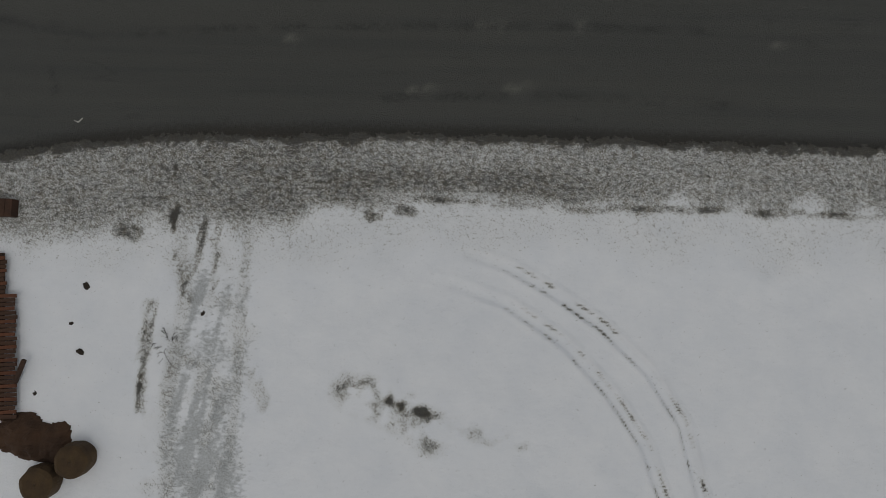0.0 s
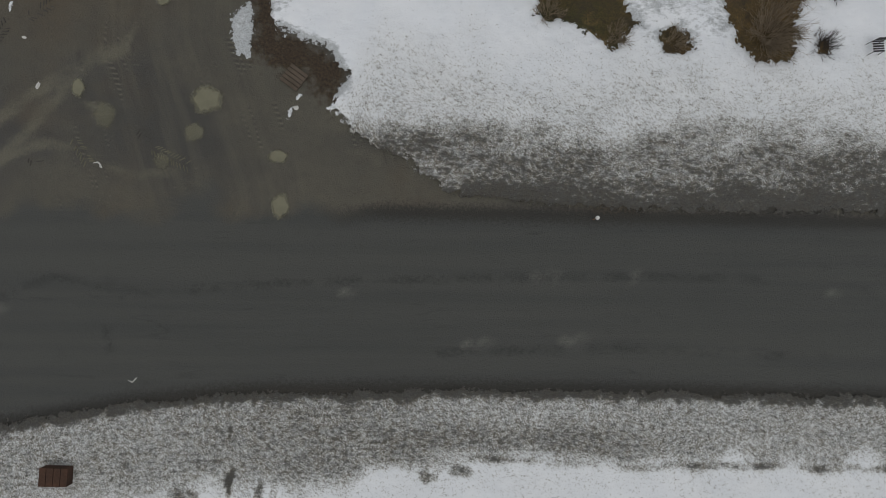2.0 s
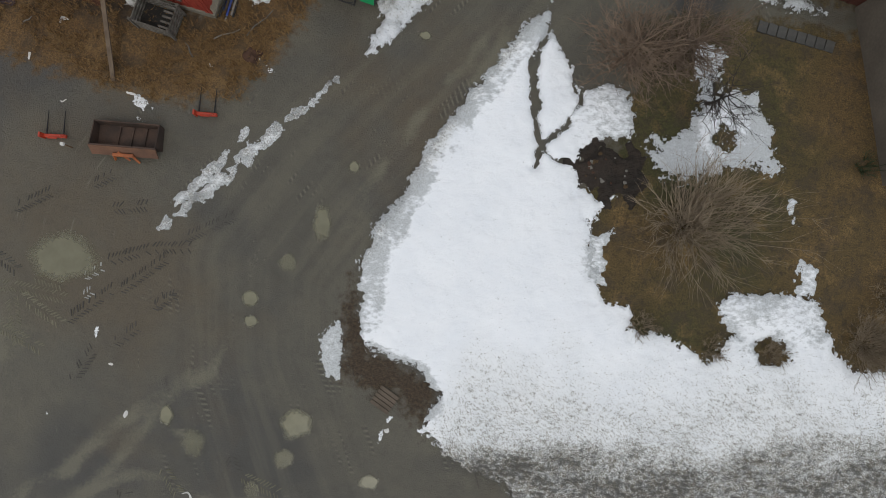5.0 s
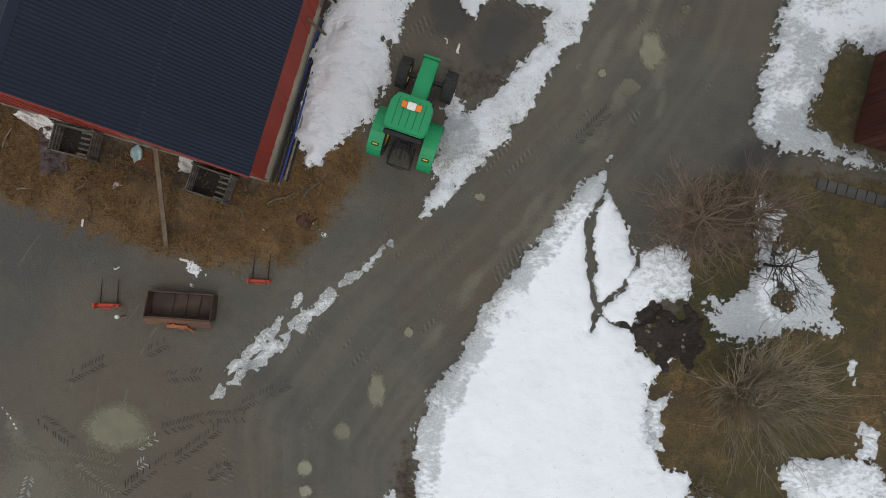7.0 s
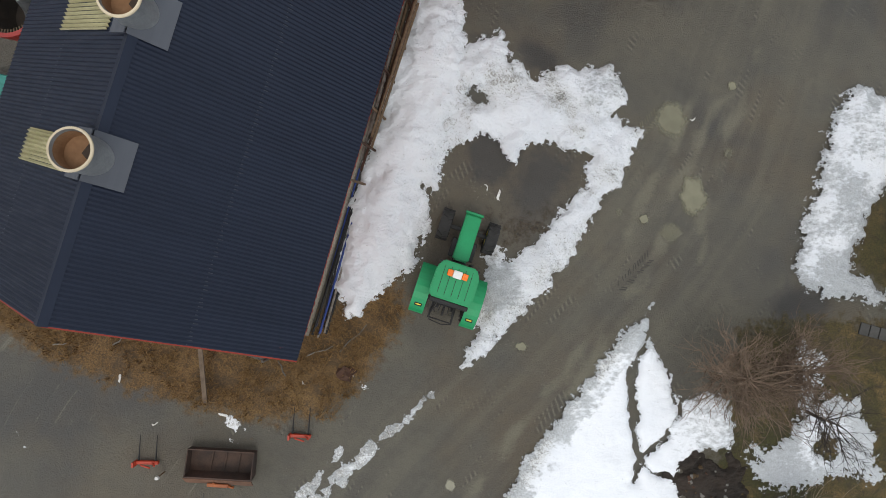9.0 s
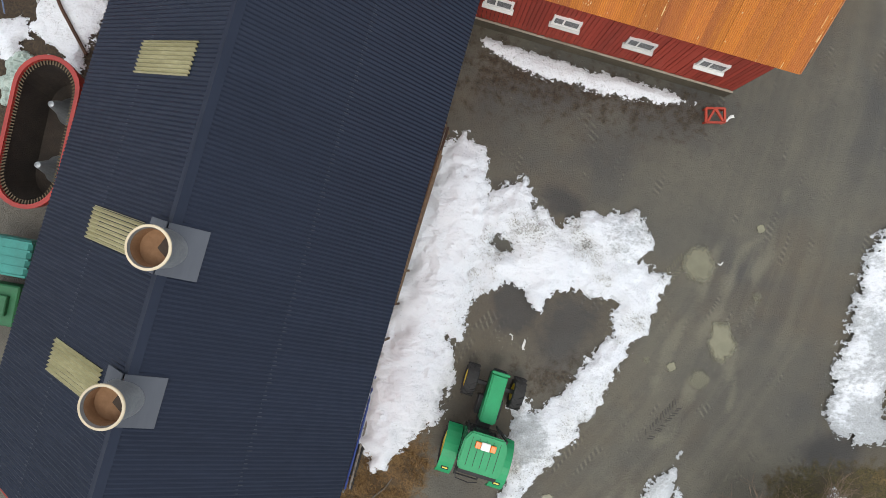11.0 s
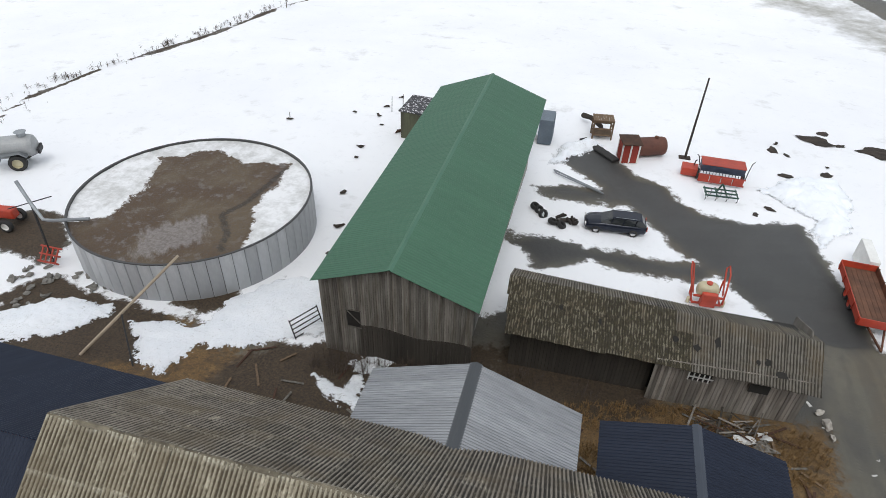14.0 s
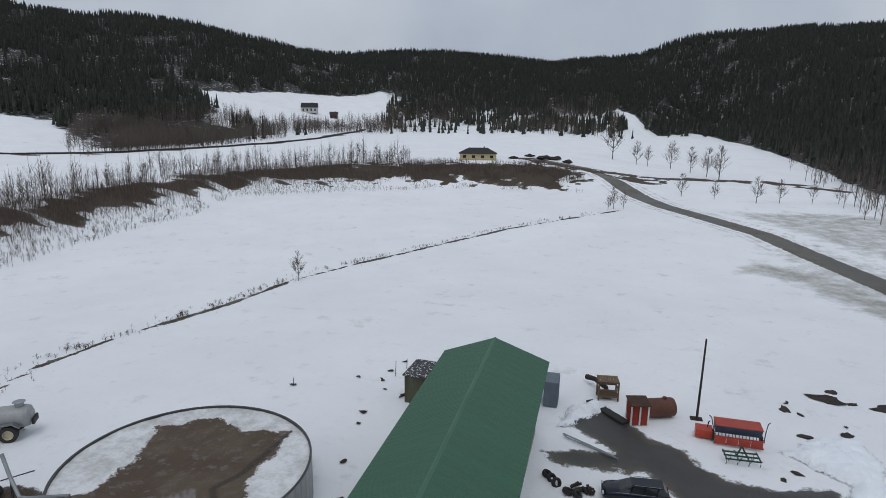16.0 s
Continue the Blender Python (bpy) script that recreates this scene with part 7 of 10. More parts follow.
draped("tarpaulin", "torn dark purple-brown tarpaulin on the grass", "tarpaulin", -33.2, 29.3, 0.55, 0.95, 20, plain("purple_brown_tarp", (0.075, 0.045, 0.045), (0.04, 0.026, 0.026), 0.6, 0, 4, 0.3), 8, 0.22)
draped("plastic_sheet", "crumpled white plastic by the plank", "plastic", -27.75, 30.25, 0.28, 0.3, 10, WHITE_BIT, 12, 0.4)
draped("metal_lid", "rusty dented drum lid beside a blue bag", "lid", -29.4, 30.0, 0.45, 0.4, 0, RUSTY, 15, 0.12)
for k, (x, y, l_, a_) in enumerate(((-35.2, 29.4, 1.3, 82), (-23.6, 30.0, 1.2, 35), (-31.7, 28.1, 0.5, 50), (-24.9, 28.9, 0.7, 130), (-22.4, 30.9, 1.6, 60), (-33.9, 27.4, 0.6, 20))):
    t_ = thing("broken_stick", "broken weathered stick lying in the dead grass", "stick", "sticks on the grass", pose(x, y, land_at(x, y) + 0.06, 0, 0, a_))
    bm = bmesh.new()
    tube(bm, [(-l_ / 2, 0, 0), (-l_ / 6, 0.04 * l_, 0.05), (l_ / 5, -0.02, 0.04), (l_ / 2, 0.05, 0.02)], [0.03, 0.035, 0.03, 0.018], 5)
    part("stick", bm, GREY_BOARD, t_)

# long pipes and poles kept along the barn wall
rng = random.Random(11)
for k in range(9):
    x = -24.15 + 0.07 * k
    y0, n_ = 30.9 + rng.uniform(-0.4, 0.6), rng.uniform(5.5, 8.0)
    mat_ = (BLUE_PIPE, DARK_METAL, DARK_METAL, GREY_BOARD, DARK_METAL)[k % 5]
    pole_ = thing("pipe", {0: "blue plastic pipe", 3: "thin grey pole"}.get(k % 5, "black pipe") + " lying along the barn wall", "pipe", "pipes along the wall")
    bm = bmesh.new()
    rod(bm, (x + rng.uniform(-0.1, 0.1), y0, 0.09 + 0.05 * (k % 3)), (x + rng.uniform(-0.15, 0.12), y0 + n_, 0.09 + 0.05 * (k % 3)), rng.uniform(0.03, 0.055))
    part("tube", bm, mat_, pole_)


for k in range(11):
    y0, n_ = rng.uniform(36.5, 43.0), rng.uniform(3.5, 6.5)
    x, z0 = -24.05 + rng.uniform(-0.08, 0.28), 0.5 + 0.09 * k
    t_ = thing("timber", "long brown rough timber stacked against the barn wall", "timber", "timbers along the wall", pose(x, y0, z0, 0, 0, rng.uniform(-2, 2)))
    bm = bmesh.new()
    box(bm, -0.05, 0.05, 0, n_, -0.04, 0.04, 0.008)
    part("timber", bm, (BROWN_WOOD, RAW_WOOD, GREY_BOARD)[k % 3], t_)
for k in range(7):
    t_ = thing("prop", "short brown prop leaning on the barn wall", "prop", "props along the wall", pose(-24.1, 37.2 + 1.5 * k, 0, 0, 0, rng.uniform(-8, 8)))
    bm = bmesh.new()
    beam(bm, (0.45, 0, 0.0), (-0.1, rng.uniform(-0.2, 0.2), rng.uniform(1.9, 2.6)), 0.08)
    part("post", bm, (RAW_WOOD, BROWN_WOOD)[k % 2], t_)


def scrap(x, y, label, mat_, size, seed, flat=0.3, name="scrap", cat="scrap", z=0.0):
    """A crumpled bit: a lumpy flat shape."""
    rng = random.Random(seed)
    t = thing(name, label, cat, at=pose(x, y, land_at(x, y) + z, 0, 0, rng.uniform(0, 360)))
    bm = bmesh.new()
    bmesh.ops.create_icosphere(bm, subdivisions=2, radius=1)
    for v in bm.verts:
        k = 1 + 0.5 * noise.noise(v.co * 1.7 + Vector((seed, 0, 0))) + 0.5 * noise.noise(v.co * 3.7 + Vector((0, seed, 0)))
        bend = size[0] * 0.5 * math.sin(2.2 * v.co.x + seed) if size[1] < size[0] * 0.55 else 0
        v.co = Vector((v.co.x * size[0] * k, v.co.y * size[1] * k + bend, (v.co.z * 0.5 + 0.4) * size[0] * flat * k))
    part("lump", bm, mat_, t)
    return t


scrap(-22.3, 29.4, "small wrecked wooden cart part by the grass edge", BROWN_WOOD, (0.35, 0.3), 1, 0.8)
scrap(-22.15, 29.5, "white plastic bottle on the dead grass", WHITE_BIT, (0.2, 0.06), 2)
for k, (x, y) in enumerate([(-23.9, 28.55), (-31.2, 26.7), (-30.3, 28.6), (-29.3, 25.3), (-26.7, 26.4), (-20.0, 27.6), (-18.8, 38.6), (-18.2, 38.45), (-12.3, 15.75), (-15.35, 2.85), (-24.1, 15.3), (-22.9, 13.5), (-19.5, 11.0), (-11.15, 73.6), (-11.6, 75.2), (-8.9, 72.1), (-9.4, 71.0), (-12.25, 50.1), (-11.0, 44.0)]):
    scrap(x, y, "pale scrap of ice or plastic on the ground", WHITE_BIT, (0.10 + 0.13 * ((k * 7) % 5) / 5, 0.03 + 0.03 * (k % 3)), 40 + k, 0.25, "pale_scrap")
for x, y, r in ((-26.0, 26.2, 0.6), (-21.4, 29.0, 0.35), (-25.9, 25.4, 0.35)):
    a_ = [(x + r * math.cos(c) * (1 + 0.3 * math.sin(3 * c)), y + 0.6 * r * math.sin(c)) for c in (0, 0.8, 1.6, 2.4, 3.1, 3.9, 4.7, 5.5)]
    snow("snow_scrap", "thin leftover of grey snow on the gravel", a_, 0.05, 0.05, 0.5, 0.03, dirt=lambda x, y: 0.35 + 0 * x, soft=0.12)
scrap(-29.9, 30.1, "crumpled pale blue plastic bag", plain("pale_blue_plastic", (0.35, 0.5, 0.52), None, 0.4), (0.35, 0.25), 77, 0.6, "plastic_bag", "bag")
for x, y in ((-28.35, 23.5), (1.38, 14.78)):
    stake = thing("marker_stake", "short road marker stake with a white top", "stake", "marker stakes", (x, y, 0))
    bm = bmesh.new()
    rod(bm, (0, 0, 0), (0, 0, 0.75), 0.03)
    part("post", bm, RAW_WOOD, stake)
    bm = bmesh.new()
    rod(bm, (0, 0, 0.7), (0, 0, 0.8), 0.09, 0.07, 12)
    part("cap", bm, WHITE_PAINT, stake)

# a drain cover in the wet verge
drain = thing("drain_cover", "square weathered drain cover in the wet brown verge", "drain", at=pose(-12.75, 17.0, 0.03, 0, 0, -20))
bm = bmesh.new()
for k in range(5):
    box(bm, -0.45, 0.45, -0.45 + 0.18 * k, -0.29 + 0.18 * k, 0, 0.06, 0.01)
part("slab", bm, plain("muddy_slab", (0.13, 0.10, 0.075), (0.075, 0.058, 0.042), 0.85, 0, 5, 0.3), drain)


# ---- puddles ----
def puddle_material():
    """Murky water that thins out to nothing at its rim."""
    m, nt, bsdf = shader("muddy_water")
    vec = coords(nt)
    col = mixed(nt, remap(nt, noise_of(nt, vec, 1.5, 3.0), 0.35, 0.65), (0.235, 0.225, 0.155), (0.195, 0.188, 0.13))
    nt.links.new(col, bsdf.inputs["Base Color"])
    bsdf.inputs["Roughness"].default_value = 0.25
    bsdf.inputs["Specular IOR Level"].default_value = 0.3
    depth = maths(nt, "ADD", attr(nt, "depth"), maths(nt, "MULTIPLY", maths(nt, "SUBTRACT", noise_of(nt, vec, 5.0, 4.0, 0.6), 0.5), 0.9))
    nt.links.new(maths(nt, "MULTIPLY", remap(nt, depth, 0.10, 0.74, 0.0, 0.95), remap(nt, nt.nodes.new("ShaderNodeObjectInfo").outputs["Random"], 0, 1, 0.42, 1.0)), bsdf.inputs["Alpha"])
    return m


PUDDLE = puddle_material()
PUDDLES = [(-18.3, 21.4, 0.38, 0.34), (-19.4, 19.5, 0.36, 0.33), (-19.1, 18.6, 0.28, 0.26), (-16.0, 15.0, 0.62, 0.56), (-16.1, 13.5, 0.40, 0.40), (-11.7, 11.5, 0.36, 0.5),
           (-17.4, 23.4, 0.36, 0.7), (-27.3, 19.0, 1.35, 1.0), (-16.8, 26.1, 0.22, 0.22), (-11.9, 43.7, 0.7, 0.7), (-10.1, 40.8, 0.55, 0.78), (-10.6, 39.0, 0.42, 0.42)]
PUDDLES += [(-11.9, 39.2, 0.2, 0.2), (-13.0, 39.2, 0.15, 0.15), (-9.1, 43.0, 0.22, 0.22), (-15.5, 32.5, 0.26, 0.18), (-9.7, 45.9, 0.2, 0.2), (-21.3, 13.9, 0.26, 0.42), (-19.9, 13.1, 0.42, 0.5), (-17.0, 11.9, 0.3, 0.38), (-12.4, 13.5, 0.4, 0.28)]
for k, (x, y, rx, ry) in enumerate(PUDDLES):
    bm = bmesh.new()
    n_ = 28
    ring = []
    for i in range(n_):
        a = 6.2832 * i / n_
        q = 1 + 0.28 * noise.noise(Vector((math.cos(a) * 1.6 + k * 3, math.sin(a) * 1.6, 0)))
        ring.append((rx * q * math.cos(a), ry * q * math.sin(a)))
    deep = bm.verts.layers.float.new("depth")
    inner = [bm.verts.new((u * 0.55, v * 0.55, 0.016)) for u, v in ring]
    outer = [bm.verts.new((u * 1.3, v * 1.3, 0.012)) for u, v in ring]
    for v in inner:
        v[deep] = 1.0
    bm.faces.new(inner)
    for i in range(n_):
        bm.faces.new((inner[i], outer[i], outer[(i + 1) % n_], inner[(i + 1) % n_]))
    p_ = linked("puddle", bm, PUDDLE)
    p_.matrix_world = pose(x, y, land_at(x, y) + 0.02, 0, 0, 15)
    tagged(p_, "shallow puddle of murky yellowish water in the gravel", "puddle", "puddles in the yard")


def tyre_print(line, label, mat_, seed, width=0.5, keep=0.75):
    """The herringbone of a tractor tyre: short slanting bars of pressed-up mud on both sides of a wheel line."""
    rng = random.Random(seed)
    bm = bmesh.new()
    for (ax, ay), (bx, by) in zip(line, line[1:]):
        run_ = math.hypot(bx - ax, by - ay)
        turn = math.degrees(math.atan2(by - ay, bx - ax))
        for k in range(int(run_ / 0.15)):
            for side in (-1, 1):
                if rng.random() > keep:
                    continue
                u = (k + 0.5 * (side > 0) + rng.uniform(-0.08, 0.08)) * 0.15 / run_
                x, y = ax + (bx - ax) * u, ay + (by - ay) * u
                l_, w_ = width * rng.uniform(0.32, 0.52) / 2, rng.uniform(0.024, 0.04)
                bump_ = rng.uniform(0.006, 0.016)
                m = pose(x, y, land_at(x, y), 0, 0, turn) @ pose(rng.uniform(-0.03, 0.03), side * width * 0.27, 0, 0, 0, side * 52 + rng.uniform(-9, 9))
                foot = [bm.verts.new(m @ Vector((p * l_, q * w_, -0.02))) for p, q in ((-1, -1), (1, -1), (1, 1), (-1, 1))]
                top = [bm.verts.new(m @ Vector((p * l_ * 0.85, q * w_ * 0.5, 0.012 + bump_))) for p, q in ((-1, -1), (1, -1), (1, 1), (-1, 1))]
                bm.faces.new(top)
                for i in range(4):
                    bm.faces.new((foot[i], foot[(i + 1) % 4], top[(i + 1) % 4], top[i]))
    return tagged(linked("tyre_print", bm, mat_), label, "tyre print", "tyre prints in the yard", kind="stuff")


PRINT_SILT = plain("pale_pressed_silt", (0.19, 0.18, 0.125), (0.135, 0.128, 0.09), 0.7, 0, 6, 0.3)
PRINT_DARK = plain("dark_pressed_mud", (0.046, 0.043, 0.037), (0.066, 0.061, 0.052), 0.6, 0, 6, 0.3)
PRINT_ICE = plain("dirty_pressed_ice", (0.52, 0.53, 0.53), (0.27, 0.275, 0.265), 0.5, 0, 6, 0.3)
for k, line in enumerate(([(-31.1, 16.8), (-28.9, 17.3), (-26.6, 17.4)], [(-31.0, 17.3), (-29.2, 16.8)], [(-28.8, 16.8), (-27.8, 14.8)], [(-29.1, 15.6), (-26.9, 15.1)], [(-28.1, 17.9), (-26.9, 17.9)], [(-28.5, 17.0), (-26.4, 16.3)], [(-17.5, 12.3), (-15.7, 12.0)], [(-20.7, 11.7), (-19.8, 10.9)], [(-13.8, 41.3), (-12.5, 43.9)])):
    tyre_print(line, "pale herringbone tyre print in the wet silt", PRINT_SILT, 300 + k, 0.6, 0.9)
for k, line in enumerate(([(-26.0, 21.5), (-24.5, 22.1)], [(-25.5, 19.4), (-23.9, 20.4), (-22.3, 20.9)], [(-23.1, 18.1), (-22.3, 18.9)], [(-26.3, 16.6), (-24.9, 18.4)], [(-25.4, 14.2), (-24.9, 15.9)], [(-30.4, 18.5), (-28.8, 17.9)], [(-29.8, 20.4), (-28.5, 21.6)], [(-27.0, 22.3), (-26.3, 23.0)], [(-22.7, 21.2), (-20.9, 22.8)],
                          [(-24.2, 16.2), (-23.4, 17.2)], [(-24.6, 18.4), (-23.2, 20.2)], [(-23.0, 18.1), (-22.5, 19.1)], [(-22.2, 10.5), (-21.7, 10.2)], [(-18.2, 12.9), (-17.8, 12.3)], [(-12.1, 36.1), (-11.1, 37.9)])):
    tyre_print(line, "dark herringbone tyre print in the gravel", PRINT_DARK, 330 + k, 0.6, 0.75)
for k, line in enumerate(([(-30.1, 16.2), (-30.0, 14.7)], [(-30.2, 13.9), (-29.4, 14.4)], [(-26.2, 18.5), (-25.5, 19.2)], [(-26.0, 17.7), (-25.7, 18.1)])):
    tyre_print(line, "herringbone tyre print of dirty ice", PRINT_ICE, 360 + k, 0.5, 0.85)


# ---- bare shrubs and trees ----
BARK_GREY = plain("grey_twigs", (0.33, 0.265, 0.185), (0.18, 0.14, 0.095), 0.9, 0, 6, 0.2)
BARK_RED = plain("reddish_twigs", (0.24, 0.17, 0.12), (0.13, 0.095, 0.068), 0.9, 0, 6, 0.2)
BARK_DARK = plain("dark_bark", (0.045, 0.037, 0.030), (0.025, 0.02, 0.017), 0.9, 0, 6, 0.3)


def spray(bm, start, way, length, r, rng, depth, spread=0.55, droop=0.0, sides=4, fine=None):
    """A branch that bends, tapers and forks."""
    pts, p, d = [Vector(start)], Vector(start), Vector(way).normalized()
    n_ = 4
    for i in range(n_):
        d = (d + Vector((rng.uniform(-1, 1), rng.uniform(-1, 1), rng.uniform(-0.6, 0.7) - droop)) * 0.22).normalized()
        p = p + d * length / n_
        pts.append(p.copy())
    tube(bm, pts, [r * (1 - 0.7 * i / n_) for i in range(n_ + 1)], sides)
    if depth > 0:
        for k in range(rng.randint(3, 4)):
            q = pts[rng.randint(1, n_)]
            w = (d + Vector((rng.uniform(-1, 1), rng.uniform(-1, 1), rng.uniform(-0.5, 0.9))) * spread * 1.5).normalized()
            spray(fine or bm, q, w, length * rng.uniform(0.45, 0.75), max(r * 0.58, 0.007), rng, depth - 1, spread, droop, 3)


def shrub(x, y, h, n_, mat_, label, seed, r=0.018, splay=0.8, depth=2, foot=0.35, name="shrub"):
    rng = random.Random(seed)
    t = thing(name, label, name.replace("_", " "), at=(x, y, land_at(x, y) - 0.03))
    bm, twigs = bmesh.new(), bmesh.new()
    for k in range(n_):
        a, tilt = rng.uniform(0, 6.2832), rng.uniform(0.1, splay)
        w = (math.cos(a) * tilt, math.sin(a) * tilt, 1)
        spray(bm, (foot * rng.uniform(0, 1) * math.cos(a), foot * rng.uniform(0, 1) * math.sin(a), 0), w, h * rng.uniform(0.4, 0.62), r, rng, depth, 0.4, fine=twigs)
    tagged(part("stem_clump", bm, mat_, t), kind="stuff")
    tagged(part("twig_mass", twigs, mat_, t), kind="stuff")
    return t


shrub(-2.3, 27.75, 5.0, 95, BARK_GREY, "large bare many-stemmed shrub on the melting lawn", 3, 0.028, 0.95, 2, 0.4)
shrub(6.8, 25.1, 1.8, 130, BARK_GREY, "round bare shrub in a melted ring of snow", 4, 0.014, 1.5, 2, 0.6)
shrub(7.4, 27.3, 1.3, 60, BARK_GREY, "small bare shrub at the snow's edge", 14, 0.012, 1.3, 2, 0.5)
for k, (x, y) in enumerate(((2.8, 23.5), (-3.0, 23.1), (0.2, 22.9), (9.3, 25.3), (9.0, 27.8))):
    shrub(x, y, 0.75, 40, BARK_DARK if k > 2 else BARK_GREY, "tuft of bare stems in the snow", 60 + k, 0.01, 1.6, 2, 0.35)


def bare_tree(x, y, h, spread, n_, mat_, label, seed, lean=(0, 0), trunk_r=0.09, depth=3, name="bare_tree"):
    rng = random.Random(seed)
    t = thing(name, label, "tree", at=(x, y, land_at(x, y) - 0.05))
    bm = bmesh.new()
    top = Vector((lean[0], lean[1], h * 0.5))
    tube(bm, [(0, 0, 0), top * 0.35 + Vector((0.05, -0.04, 0)), top * 0.7, top], [trunk_r, trunk_r * 0.8, trunk_r * 0.6, trunk_r * 0.35], 8)
    part("trunk", bm, mat_, t)
    bm = bmesh.new()
    for k in range(n_):
        s = rng.uniform(0.25, 1)
        a = rng.uniform(0, 6.2832)
        spray(bm, top * s, (math.cos(a) * spread, math.sin(a) * spread, rng.uniform(0.3, 1.0)), h * rng.uniform(0.22, 0.36), trunk_r * 0.35, rng, depth - 1, 0.75)
    part("crown", bm, mat_, t)
    return t


bare_tree(-7.3, 33.6, 5.0, 1.3, 90, BARK_RED, "spreading bare reddish fruit tree at the lawn's corner", 21, (0.4, 0.3))
bare_tree(-5.0, 34.6, 4.8, 1.3, 90, BARK_RED, "spreading bare reddish fruit tree over the snow", 22, (0.3, 0.2))
bare_tree(-2.9, 33.2, 4.0, 1.2, 24, BARK_DARK, "small dark bare tree standing in thin snow", 23, (0.2, -0.1), 0.08)

# a dark heap of garden rubbish and wet stones
heap = thing("rubbish_heap", "dark wet heap of garden rubbish and stones in the snow", "heap", at=(-6.25, 29.15, 0))
bm = bmesh.new()
bmesh.ops.create_grid(bm, x_segments=52, y_segments=52, size=2.0)
for v in bm.verts:
    d_ = Vector((v.co.x * 0.75, v.co.y * 1.1)).length / 1.45 + 0.75 * noise.fractal(v.co * 1.3, 1, 2, 3)
    v.co.z = 0.38 * max(0, 1 - d_) ** 0.5 + 0.08 * noise.fractal(v.co * 4, 1, 2, 4) - 0.08 if d_ < 1.05 else -0.25
part("soil", bm, SOIL, heap)
rng = random.Random(9)
for k in range(26):
    bm = bmesh.new()
    bmesh.ops.create_icosphere(bm, subdivisions=1, radius=rng.uniform(0.04, 0.12))
    for v in bm.verts:
        v.co *= 1 + 0.4 * noise.noise(v.co * 9 + Vector((k, 0, 0)))
    part("stone", bm, (STONE, BROWN_WOOD, BROWN_BALE)[k % 3], heap, "", Matrix.Translation((rng.uniform(-0.9, 0.9), rng.uniform(-0.7, 0.7), 0.2)))
chair = thing("garden_chair", "dark metal garden chair standing out in the snow", "chair", at=pose(11.4, 25.7, 0.25, 0, 0, 20))
bm = bmesh.new()
for s in (-1, 1):
    for q in (-1, 1):
        rod(bm, (s * 0.25, q * 0.25, 0), (s * 0.23, q * 0.23, 0.45 if q < 0 else 0.9), 0.015)
part("legs", bm, DARK_METAL, chair)
bm = bmesh.new()
for k in range(5):
    box(bm, -0.25, 0.25, -0.25 + 0.11 * k, -0.18 + 0.11 * k, 0.44, 0.46)
part("seat", bm, DARK_METAL, chair)
bm = bmesh.new()
for k in range(3):
    box(bm, -0.23, 0.23, 0.22, 0.24, 0.6 + 0.1 * k, 0.66 + 0.1 * k)
part("backrest", bm, DARK_METAL, chair)

# ---- the two houses whose corners reach into view by the garden ----
home = thing("house", "grey rendered house corner with a low corrugated porch roof", "house", at=pose(5.95, 31.1, 0, 0, 0, 24))
bm = bmesh.new()
box(bm, 0.25, 9, 0.9, 9, 0, 2.9)
part("wall", bm, plain("brown_grey_render", (0.17, 0.145, 0.115), (0.10, 0.085, 0.068), 0.9, 0, 2, 0.3), home)
bm = bmesh.new()
box(bm, 0.0, 9, 0.75, 9, 2.9, 3.05, 0.02)
for k in range(4):
    box(bm, 0.9 + 1.3 * k, 0.92 + 1.3 * k, 0.75, 9, 3.05, 3.056)
part("flat_roof", bm, plain("grey_roof_felt", (0.17, 0.155, 0.14), (0.115, 0.105, 0.095), 0.9, 0, 2, 0.3), home)
o = bpy.data.objects.new("porch_sheet", rib_sheet("porch_sheet", 6, 0.9, 0.09, 0.02, plain("pale_corrugated", (0.4, 0.37, 0.32), (0.25, 0.22, 0.18), 0.7, 0, 4)))
scene.collection.objects.link(o)
o.parent = home
o.matrix_basis = pose(0, 0.85, 2.75, 168, 0, 0) @ Matrix.Diagonal((1, 1, -1, 1))
bm = bmesh.new()
box(bm, 2.4, 3.4, -0.2, 0.35, 0, 0.5, 0.03)
part("wood_box", bm, plain("dark_red_box", (0.075, 0.02, 0.016), (0.045, 0.014, 0.012), 0.8), home, "dark red wooden box by the wall")
shrub(4.75, 32.6, 0.9, 30, plain("evergreen_leaf", (0.03, 0.06, 0.018), (0.02, 0.035, 0.012), 0.7, 0, 6), "small evergreen bush against the house wall", 91, 0.02, 1.2, 1, 0.4, "evergreen_bush")
hut = thing("red_hut", "dark red wooden hut with a plank door on the lawn", "hut", at=pose(-0.45, 39.5, 0, 0, 0, 0))
HUT_RED = plain("dark_red_boards", (0.10, 0.026, 0.014), (0.06, 0.017, 0.01), 0.85, 0, 3, 0.3, (2, 2, 0.3))
boards(hut, HUT_RED, (0, 0), (4, 0), 0.1, 2.3, 26, seed=51)
boards(hut, HUT_RED, (0, 4), (0, 0), 0.1, 2.3, 26, seed=52)
bm = bmesh.new()
box(bm, -0.22, 4.2, -0.2, 4.2, 2.25, 2.4, 0.02)
part("roof", bm, plain("rust_red_roof", (0.12, 0.032, 0.018), (0.075, 0.022, 0.013), 0.8, 0, 3, 0.2), hut)
bm = bmesh.new()
box(bm, 0.75, 1.05, 1.2, 3.4, 2.4, 2.52, 0.02)
part("roof_board", bm, BROWN_WOOD, hut)

